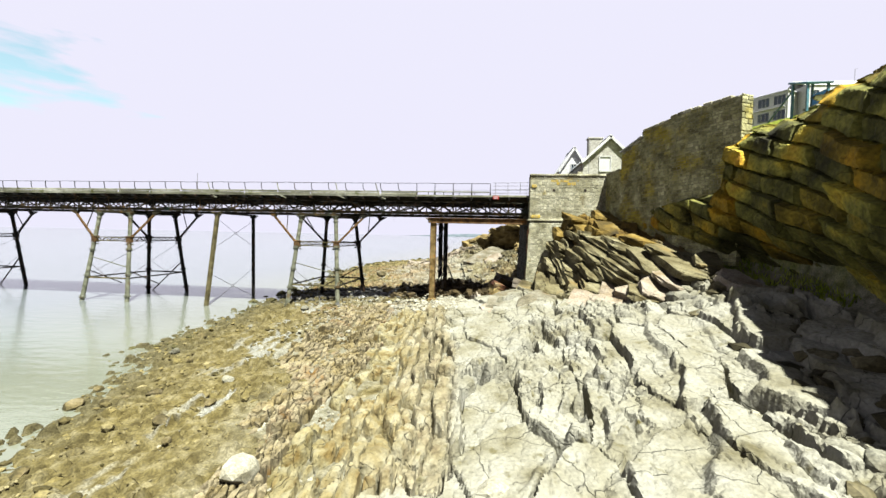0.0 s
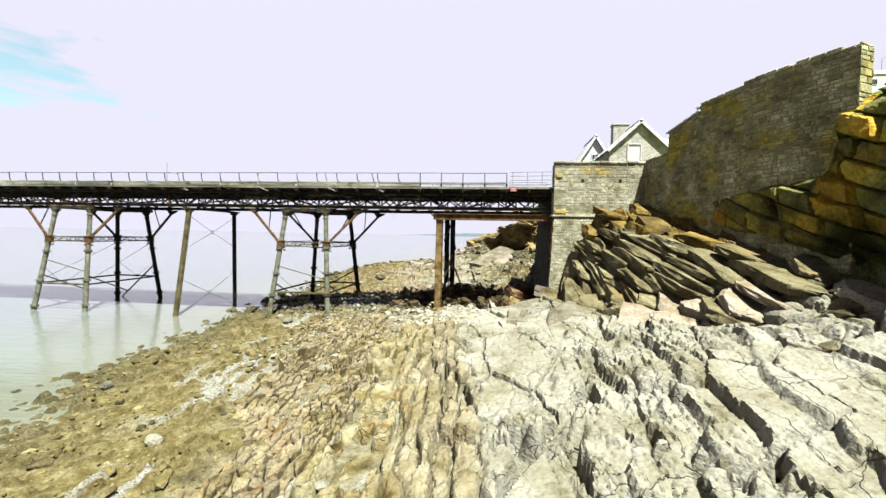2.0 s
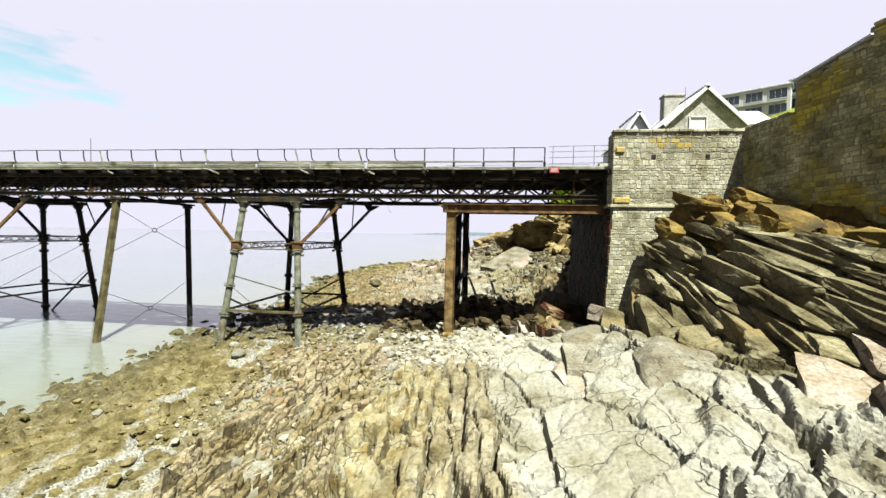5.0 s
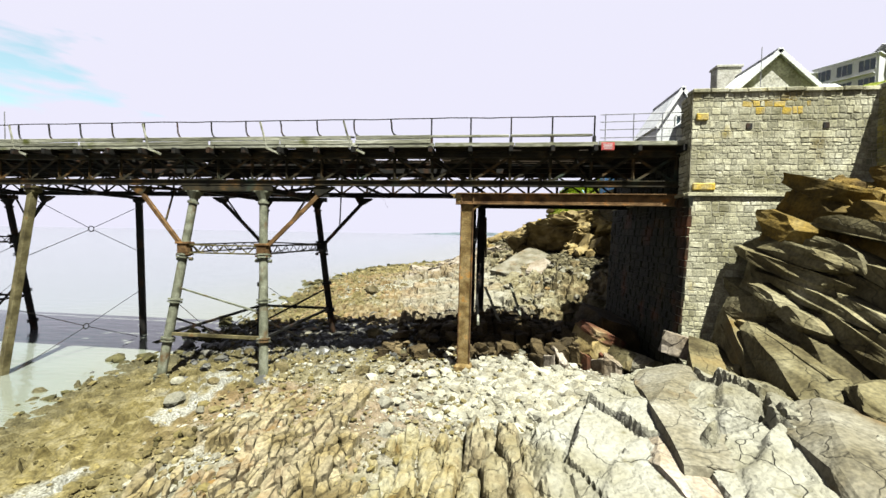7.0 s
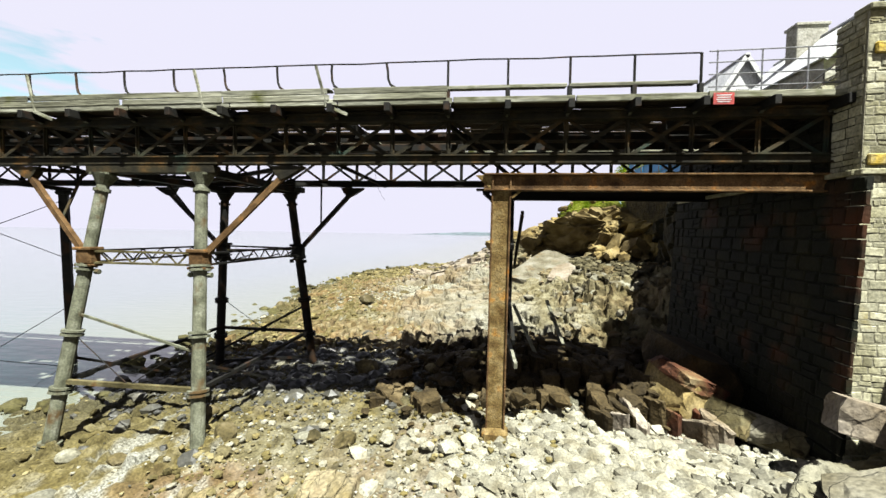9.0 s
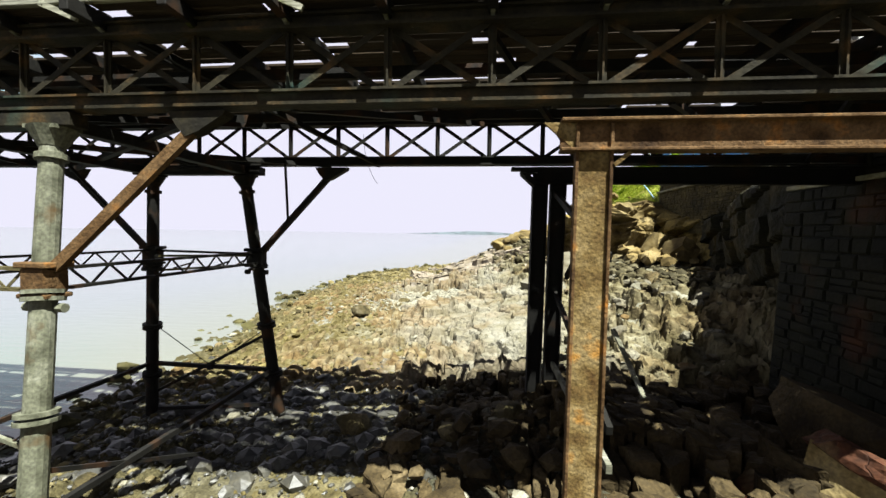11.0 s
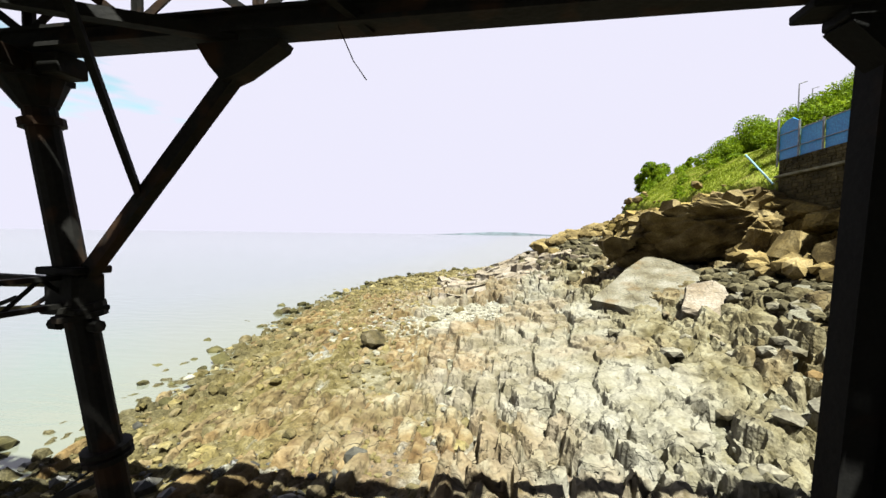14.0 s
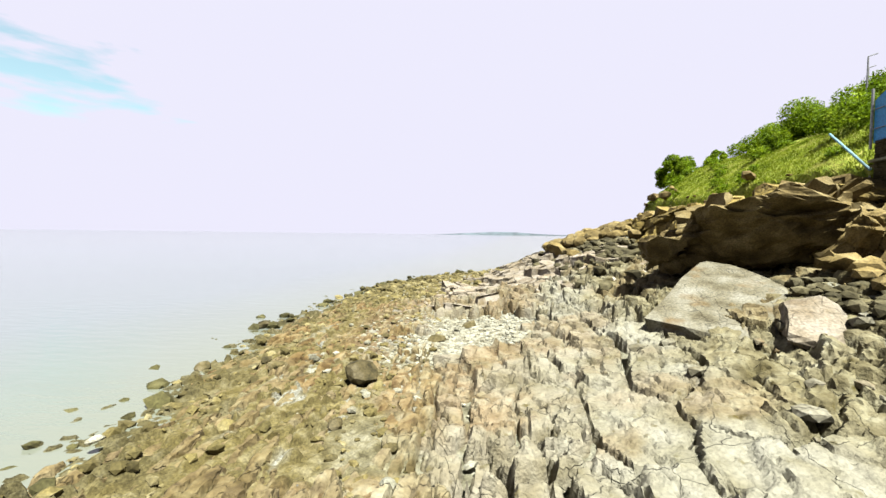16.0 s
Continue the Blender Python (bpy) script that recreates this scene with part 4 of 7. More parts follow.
leaning_plank((-3.4, 41.2, gz(-3.4, 41.2)), (-4.4, 42.6, 4.0))
leaning_plank((-2.2, 41.6, gz(-2.2, 41.6) + 0.1), (-3.0, 43.0, 4.2))

# underside: long stringers between the cross beams
under = thing("deck_stringer", "dark iron stringers under the plank deck", "beam", (0, 40, 0))
for y in (-1.5, 0.0, 1.5):
    part("stringer", box_bm((X_END - X_SEA, 0.12, 0.22), Matrix.Translation(((X_END + X_SEA) / 2, y, 10.08))), M_DARK, under)
for i, x in enumerate(range(-64, 0, 6)):
    part("plan_brace", beam((x, -2.9, 9.0), (x + 3.2, 2.9, 10.2), 0.10, 0.12), M_DARK, under)
    part("plan_brace", beam((x + 3.2, -2.9, 10.2), (x + 5.9, 2.9, 9.0), 0.10, 0.12), M_DARK, under)

wire_end = thing("hanging_wire", "thin loose wire hanging from the rear girder", "wire", (-10.55, 42.7, 9.9))
pts = [(0, 0, 0), (0.05, 0, -0.5), (0.16, 0, -0.95), (0.32, 0, -1.3), (0.46, 0, -1.5)]
bm = bmesh.new()
for a, b in zip(pts, pts[1:]):
    add_rod(bm, a, b, 0.006, seg=5)
part("strand", bm, M_DARK, wire_end)

# red notice on the edge of the deck
notice = thing("notice_board", "small red notice with pale lines on the deck edge", "sign", (0.4, 36.48, 10.53))
part("board", box_bm((0.50, 0.02, 0.30), Matrix(), 0.004), M_RED, notice)
for i in range(4):
    part("text_bar", box_bm((0.36 - 0.05 * (i % 2), 0.006, 0.022), Matrix.Translation((0, -0.013, 0.085 - 0.055 * i))), M_WHITE, notice)


# ==== cliffs ====
def cliff(name, line, top_fn, foot_fn, lean, res, dip, thick, label, seed, amp=1.0, mat=None, undercut=0.0):
    """A bedded, jointed rock face along a plan line; beds dip along it, blocks stand proud or have fallen out."""
    pts = np.array(line, float)
    seg = np.r_[0, np.cumsum(np.hypot(*np.diff(pts, axis=0).T))]
    u = np.arange(0, seg[-1], res)
    px, py = np.interp(u, seg, pts[:, 0]), np.interp(u, seg, pts[:, 1])
    tx, ty = np.gradient(px, u), np.gradient(py, u)
    nrm = np.hypot(tx, ty)
    nx, ny = -ty / nrm, tx / nrm
    top, foot = top_fn(px, py), foot_fn(px, py)
    nv = int((top - foot).max() / res) + 1
    v = np.linspace(0, 1, nv)[:, None]
    z = foot + (top - foot) * v
    uu = np.broadcast_to(u, z.shape)
    wob = 0.7 * (fbm(uu * 0.25, z * 0.25, seed) - 0.5)
    bed = (z + dip * uu) / thick + wob
    k = np.floor(bed)
    f = bed - k
    joint = uu / (1.2 + 1.4 * hash2(k, 0, seed)) + 7 * hash2(k, 1, seed) + 0.3 * (fbm(uu, z, seed + 3) - 0.5)
    j = np.floor(joint)
    g = joint - j
    r = hash2(k, j, seed + 1)
    edge = np.minimum(np.minimum(f, 1 - f) * thick, np.minimum(g, 1 - g) * 1.6)
    out = amp * (0.44 * (r - 0.5) - 0.45 * smooth(0.84, 0.96, r) + 0.34 * (hash2(k, 3, seed) - 0.5)) - 0.42 * (1 - smooth(0.02, 0.085, edge)) + 0.16 * amp * (fbm(uu * 1.3, z * 1.3, seed + 8) - 0.5) + 0.10 * (fbm(uu * 4, z * 4, seed + 12, 3) - 0.5) + 1.3 * amp * (fbm(uu * 0.14, z * 0.2, seed + 9) - 0.5)
    out = out - undercut * (1 - smooth(0.08, 0.42, v)) + lean * (1 - v) * (top - foot) - 0.6 * smooth(0.9, 1.0, v)
    co = np.stack([px + nx * out, py + ny * out, z + 0.0 * uu], -1)
    back = co[-1:].copy()
    back[0, :, 0] -= nx * 2.5
    back[0, :, 1] -= ny * 2.5
    back[0, :, 2] += 0.1
    co = np.concatenate([co, back])
    n, m = co.shape[:2]
    idx = np.arange(n * m).reshape(n, m)
    quads = np.stack([idx[:-1, :-1], idx[:-1, 1:], idx[1:, 1:], idx[1:, :-1]], -1).reshape(-1, 4)
    tone = np.concatenate([hash2(k, j, seed + 40), hash2(k[-1:], j[-1:], seed + 40)])
    return tagged(grid_mesh(name, co.reshape(-1, 3), quads, mat or M_CLIFF, {"tone": tone}), label, "cliff", kind="structure")


foot_of = lambda x, y: base_height(np.minimum(x, cliff_x(y) + 1.0), y) - 0.9
cliff("cliff_near", [(11.5, -30), (11.2, -10), (10.9, 4), (11.1, 9), (11.8, 13), (12.7, 18), (12.5, 21), (11.4, 25), (10.45, 28.6), (10.5, 29.6), (11.3, 30.4)],
      lambda x, y: np.interp(y, [-30, 5, 12, 16, 18.5, 19.5, 22.7, 23.4, 27, 29.5, 31], [13.6, 13.2, 12.8, 13.2, 13.1, 12.8, 12.6, 10.0, 9.6, 9.3, 8.8]), foot_of, 0.0, 0.08, -0.42, 0.85, "shaded bedded limestone cliff stained ochre", 100, 1.35, undercut=1.5)
cliff("cliff_cove", [(3.4, 44.5), (4.1, 48), (5.1, 52), (6.3, 56), (7.6, 60.5)], lambda x, y: np.interp(y, [43, 47, 50, 58], [10.6, 10.4, 10.0, 8.4]), foot_of, -0.14, 0.14, 0.25, 1.3, "rock face in the cove behind the pier, coloured near-black for its shade", 300, 1.6, M_COVESHADE)
cliff("cliff_far", [(7.7, 57.5), (7.0, 63), (6.0, 67), (4.7, 71), (3.6, 77), (2.6, 88), (3.4, 99), (7.0, 108), (14, 117), (26, 130)],
      lambda x, y: np.interp(y, [48, 56, 60, 64, 68, 77, 90, 100, 118, 135], [9.5, 8.6, 8.2, 8.6, 9.6, 9.3, 8.6, 7.8, 6.6, 5]), foot_of, 0.06, 0.13, 0.30, 1.15, "broken ochre rock face below the grass", 200, 2.7, M_CLIFF2)

# ==== abutment and walls ====

M_BED = material("bedded_rock", (0.28, 0.26, 0.19), ramp=[(0.26, (0.153, 0.102, 0.053)), (0.40, (0.291, 0.234, 0.158)), (0.56, (0.383, 0.327, 0.252)), (0.74, (0.454, 0.395, 0.331))], scale=0.9, detail=10, fine=11, bump=0.75, spread=0.16, spread_by="island", stain=((0.22, 0.165, 0.085), 0.6, 0.58, 0.72), dist=0.05, cracks=(0.62, 0.012))
M_PLATE = material("upright_plate_rock", (0.26, 0.22, 0.12), ramp=[(0.28, (0.108, 0.077, 0.028)), (0.42, (0.234, 0.184, 0.085)), (0.58, (0.324, 0.275, 0.170)), (0.74, (0.396, 0.365, 0.280))], scale=0.8, detail=10, fine=11, bump=0.8, spread=0.22, spread_by="island", stain=((0.20, 0.115, 0.03), 0.8, 0.56, 0.70), dist=0.05, cracks=(1.0, 0.018))
M_LEDGE = material("ledge_rock", (0.2, 0.18, 0.11), ramp=[(0.28, (0.055, 0.042, 0.015)), (0.42, (0.135, 0.112, 0.05)), (0.58, (0.215, 0.188, 0.10)), (0.74, (0.32, 0.285, 0.17))], scale=0.9, detail=10, fine=11, bump=0.8, spread=0.2, spread_by="island", stain=((0.20, 0.135, 0.04), 0.45, 0.60, 0.74), dist=0.05, cracks=(0.8, 0.016))


def stone_data(k, mat):
    """A wall stone one unit long and high, proud of the wall towards -y, with worn front edges."""
    r = random.Random(k)
    j = lambda a: r.uniform(-a, a)
    back = [(-0.49, 0.06, -0.49), (0.49, 0.06, -0.49), (0.49, 0.06, 0.49), (-0.49, 0.06, 0.49)]
    mid = [(x + j(0.03), -0.015, z + j(0.03)) for x, _, z in back]
    front = [(x * 0.86 + j(0.04), -0.05 + j(0.015), z * 0.80 + j(0.05)) for x, _, z in back]
    v = back + mid + front
    f = [(0, 1, 5, 4), (1, 2, 6, 5), (2, 3, 7, 6), (3, 0, 4, 7), (4, 5, 9, 8), (5, 6, 10, 9), (6, 7, 11, 10), (7, 4, 8, 11), (8, 9, 10, 11)]
    return v, f


STONES = [stone_data(k, None) for k in range(8)]


def stone_meshes(mat):
    out = []
    for v, f in STONES:
        me = bpy.data.meshes.new("stone")
        me.from_pydata(v, [], f)
        me.materials.append(mat)
        out.append(me)
    return out


def lay(width, height, seed, row=0.27, length=0.5, ragged=0.35):
    """Courses of stones over a wall face: centre and size of each."""
    r = random.Random(seed)
    out, z = [], 0.0
    while z < height - 0.05:
        h = min(row * r.uniform(1 - ragged, 1 + ragged), height - z)
        x = 0.0
        while x < width - 0.02:
            ln = min(length * r.uniform(0.5, 1.6), width - x)
            if ln > 0.9 * h and h > 0.3 and r.random() < ragged * 0.6:
                out += [(x + ln / 2, z + h * 0.25, ln, h * 0.5), (x + ln / 2, z + h * 0.75, ln, h * 0.5)]
            else:
                out.append((x + ln / 2, z + h / 2, ln, h))
            x += ln
        z += h
    return out


def joined_stones(name, places, mat, parent, seed=0, label="", proud=(0.6, 1.5)):
    """Many stones in one mesh: pose, length, height of each."""
    r = random.Random(seed)
    vs, fs = [], []
    for m, ln, h in places:
        v, f = STONES[r.randrange(8)]
        o = len(vs)
        d = r.uniform(*proud)
        vs += [m @ Vector((x * (ln - 0.025), y * d, z * (h - 0.02))) for x, y, z in v]
        fs += [tuple(i + o for i in q) for q in f]
    me = bpy.data.meshes.new(name)
    me.from_pydata(vs, [], fs)
    me.materials.append(mat)
    ob = new(name, me)
    ob.parent = parent
    return tagged(ob, label, kind="stuff")


def face(a, b, z=0.0):
    """The pose of a wall face that runs from a to b in plan: x along it, -y out of it."""
    a, b = Vector((*a, z)), Vector((*b, z))
    u = (b - a).normalized()
    return Matrix.Translation(a) @ Matrix((u, Vector((0, 0, 1)).cross(u), (0, 0, 1))).transposed().to_4x4()


AX, AY, A_TOP, A_BAND = 3.25, 36.0, 12.40, 8.60
abut = tagged(new("wall_abutment"), "grey rubble-stone abutment with lichen and drain holes", "stone wall", kind="structure")


def battered(x0, x1, y0, y1, z0, z1, bat):
    bm = bmesh.new()
    lo = [bm.verts.new(p) for p in ((x0 - bat, y0 - bat, z0), (x1, y0 - bat, z0), (x1, y1, z0), (x0 - bat, y1, z0))]
    hi = [bm.verts.new(p) for p in ((x0, y0, z1), (x1, y0, z1), (x1, y1, z1), (x0, y1, z1))]
    bm.faces.new(hi), bm.faces.new(lo[::-1])
    for i in range(4):
        bm.faces.new((lo[i], lo[(i + 1) % 4], hi[(i + 1) % 4], hi[i]))
    return bm


part("lower_core", battered(AX, 10.6, AY, 45.6, 0.2, A_BAND, 0.35), M_MORTAR, abut)
part("side_backing", battered(AX - 0.012, 5, AY + 0.40, 45.58, 0.2, A_BAND, 0.35), M_SHADESIDE, abut)
part("side_backing", battered(AX + 0.05, 5, AY + 0.3, 45.58, A_BAND, 10.54, 0.0), M_SHADESIDE, abut)
part("upper_core", battered(AX + 0.06, 10.6, AY + 0.06, AY + 0.85, A_BAND, A_TOP, 0.0), M_MORTAR, abut)
part("platform", battered(AX + 0.06, 10.6, AY + 0.86, 45.6, A_BAND, 10.55, 0.0), M_MORTAR, abut)
part("rear_wall", battered(AX + 1.6, 10.6, 45.0, 45.6, 10.56, A_TOP, 0.0), M_COTTAGE, abut)
part("string_course", box_bm((7.2, 0.24, 0.14), Matrix.Translation((AX + 3.55, AY + 0.02, A_BAND)), 0.02), M_STONE, abut)
part("string_course", box_bm((0.24, 9.4, 0.14), Matrix.Translation((AX + 0.02, AY + 4.8, A_BAND)), 0.02), M_STONE, abut)
meshes, lichens = stone_meshes(M_STONE), stone_meshes(M_LICHEN)
# front face: the nearest stones singly, the rest joined
rs = random.Random(3)
rest, count = [], 0
holes = [(2.0, 2.55), (4.6, 2.55)]
up = face((AX + 0.06, AY + 0.06), (10.2, AY + 0.06), A_BAND)
for x, z, ln, h in lay(6.9, A_TOP - A_BAND, 5, 0.17, 0.27, 0.8):
    if any(abs(x - a) < ln / 2 + 0.04 and abs(z - b) < h / 2 + 0.04 for a, b in holes):
        continue
    m = up @ Matrix.Translation((x, 0, z + rs.uniform(-0.02, 0.02))) @ Matrix.Rotation(rs.uniform(-0.13, 0.13), 4, "Y")
    if count < 200 and (z > 2.3 or x < 1.6) and x < 5:
        furry = math.hypot((x - 2.9) / 1.1, (z - 3.35) / 0.42) < 1 and rs.random() < 0.55
        share("stone", rs.choice(lichens if furry else meshes), abut, m @ Matrix.Diagonal((ln - 0.022, rs.uniform(0.10, 0.42), h - 0.02, 1)))
        count += 1
    else:
        rest.append((m, ln, h))
tilt = Matrix.Rotation(-math.atan2(0.35, A_BAND - 0.2), 4, "X")
low = face((AX - 0.35, AY - 0.35), (10.2, AY - 0.35), 0.2) @ tilt
count = 0
for x, z, ln, h in lay(6.9, A_BAND - 0.28, 6, 0.20, 0.31, 0.55):
    edge = 0.35 * z / (A_BAND - 0.2)
    if x + ln / 2 < edge + 0.06:
        continue
    if x - ln / 2 < edge:
        x, ln = (edge + x + ln / 2) / 2, x + ln / 2 - edge
    m = low @ Matrix.Translation((x, 0, z + rs.uniform(-0.02, 0.02))) @ Matrix.Rotation(rs.uniform(-0.10, 0.10), 4, "Y")
    if count < 150 and z > 3 and x < 4:
        share("stone", rs.choice(meshes), abut, m @ Matrix.Diagonal((ln - 0.025, rs.uniform(0.10, 0.40), h - 0.02, 1)))
        count += 1
    else:
        rest.append((m, ln, h))
joined_stones("stone_rest", rest, M_STONE3, abut, 1, proud=(0.10, 0.42))
side = []
up = face((AX + 0.04, 45.5), (AX + 0.04, AY + 0.06), A_BAND)
upper = lay(9.4, 1.94, 7, 0.3, 0.55)
pillar = [(up @ Matrix.Translation((x + 8.55, 0, z)), ln, h) for x, z, ln, h in lay(0.86, A_TOP - A_BAND, 9, 0.22, 0.36)]
joined_stones("pillar_stones", pillar, M_STONE3, abut, 5, proud=(0.15, 0.5))
side += [(up @ Matrix.Translation((x, 0, z)), ln, h) for x, z, ln, h in upper if x + ln / 2 < 8.56]
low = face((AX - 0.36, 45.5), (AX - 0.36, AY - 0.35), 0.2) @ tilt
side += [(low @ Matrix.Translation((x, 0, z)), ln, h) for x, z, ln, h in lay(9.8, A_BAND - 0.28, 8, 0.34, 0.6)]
joined_stones("side_stones", side, M_SHADESIDE, abut, 2, "algae-stained stone side of the abutment, coloured dark for its shade")
# dark boxes set on the core paint the holes' unlit insides
for a, b in holes:
    part("drain_hole", box_bm((0.2, 0.1, 0.2), Matrix.Translation((AX + 0.06 + a, AY + 0.08, A_BAND + b))), M_DARK, abut)
for x, z, ln in ((0.45, 0.30, 0.8), (4.4, 0.25, 0.45), (0.3, 2.9, 0.42)):
    part("lichen_stone", box_bm((ln, 0.1, 0.27), Matrix.Translation((AX + 0.1 + x, AY + 0.015, A_BAND + z)), 0.03), M_LICHEN, abut, "stone covered in orange lichen")
for i in range(11):
    part("coping_stone", box_bm((0.62, 0.5, 0.16), Matrix.Translation((AX + 0.33 + 0.64 * i, AY + 0.22, A_TOP + 0.06 + rs.uniform(-0.02, 0.02))), 0.03), M_STONE, abut)


# the long wall that climbs from the abutment along the cliff top
def long_wall():
    w = tagged(new("wall_cliff"), "tall dark rubble wall stepping up the cliff edge", "stone wall", kind="structure")
    line = [(12.85, 23.3), (11.9, 25.2), (11.1, 27.5), (10.4, 30.2), (9.9, 33.0), (9.6, 36.2)]
    tops = [14.72, 14.75, 14.75, 14.45, 13.62, 13.5]
    bottom = 5.8
    places = []
    for i in range(5):
        a, b = Vector(line[i + 1]), Vector(line[i])
        u = (b - a)
        ln = u.length
        m = face(a, b, bottom)
        z1, z0 = tops[i], tops[i + 1] if i not in (3,) else tops[i + 1]
        h = max(z1, z0) - bottom
        bm = bmesh.new()
        top_a, top_b = (tops[i + 1] - bottom, tops[i] - bottom)
        if i == 4:
            top_a = top_b = 12.42 - bottom
        if i == 3:
            top_a, top_b = 13.55 - bottom, 14.05 - bottom
        if i == 2:
            top_a = top_b = 14.6 - bottom
        vs = [bm.verts.new(m @ Vector(p)) for p in ((-0.1, 0, 0), (ln + 0.1, 0, 0), (ln + 0.1, 0, top_b), (-0.1, 0, top_a), (-0.1, 0.8, 0), (ln + 0.1, 0.8, 0), (ln + 0.1, 0.8, top_b), (-0.1, 0.8, top_a))]
        for f in ((0, 1, 2, 3), (5, 4, 7, 6), (1, 5, 6, 2), (4, 0, 3, 7), (3, 2, 6, 7), (4, 5, 1, 0)):
            bm.faces.new([vs[k] for k in f])
        part("core", bm, M_MORTAR, w)
        for x, z, sl, sh in lay(ln + 0.1, max(top_a, top_b) + 0.08, 30 + i, 0.18, 0.29, 0.45):
            if z < top_a + (top_b - top_a) * x / ln + 0.05:
                places.append((m @ Matrix.Translation((x, 0, z)), sl, sh))
        for k in range(int(ln / 0.55)):
            x = (k + 0.5) * 0.55
            z = top_a + (top_b - top_a) * x / ln
            part("coping_stone", box_bm((0.53, 0.86, 0.14 + 0.08 * rs.random()), m @ Matrix.Translation((x, 0.38, z + 0.08)), 0.03), M_STONE, w)
    # the broken seaward end with its quoins
    m = face((line[0][0] - 0.02, line[0][1] - 0.14), (line[0][0] + 0.8, line[0][1] + 0.28), bottom)
    places += [(m @ Matrix.Translation((x, 0, z)), sl, sh) for x, z, sl, sh in lay(0.85, tops[0] - bottom + 0.1, 40, 0.3, 0.4, 0.4)]
    joined_stones("stones", places, M_STONE2, w, 4, proud=(0.3, 0.9))
    m = face(line[4], line[3], 13.55)
    part("sloped_coping", box_bm((3.1, 1.2, 0.10), m @ Matrix.Translation((1.42, 0.4, 0.48)) @ Matrix.Rotation(radians(-10), 4, "Y"), 0.02), M_SLATE, w, "weathered slab coping")
    return w


long_wall()

# retaining wall beyond the pier, with its ledge
M_BROWNWALL = material("brown_wall_stone", (0.12, 0.095, 0.04), ramp=[(0.3, (0.035, 0.028, 0.010)), (0.5, (0.085, 0.068, 0.024)), (0.72, (0.15, 0.12, 0.05))], scale=0.8, fine=14, bump=0.7, spread=0.3, spread_by="island")
rw = tagged(new("wall_far"), "brown brick-like retaining wall under the blue fence", "stone wall", kind="structure")
part("core", box_bm((0.9, 17.5, 4.6), Matrix.Translation((8.5, 59.7, 9.5))), M_BROWNWALL, rw)
part("ledge", box_bm((0.5, 17.5, 0.14), Matrix.Translation((8.0, 59.7, 10.75)), 0.02), M_STONE, rw)
m = face((8.04, 68.4), (8.04, 51.0), 7.3)
joined_stones("stones", [(m @ Matrix.Translation((x, 0, z)), ln, h) for x, z, ln, h in lay(17.4, 4.5, 50, 0.22, 0.45, 0.2)], M_BROWNWALL, rw, 6)


# ==== jointed beds of the foreshore ====
def clip(poly, nx, ny, c):
    out = []
    for i in range(len(poly)):
        p, q = poly[i], poly[(i + 1) % len(poly)]
        a, b = nx * p[0] + ny * p[1] - c, nx * q[0] + ny * q[1] - c
        if a <= 0:
            out.append(p)
        if (a < 0 < b) or (b < 0 < a):
            t = a / (a - b)
            out.append((p[0] + t * (q[0] - p[0]), p[1] + t * (q[1] - p[1])))
    return out


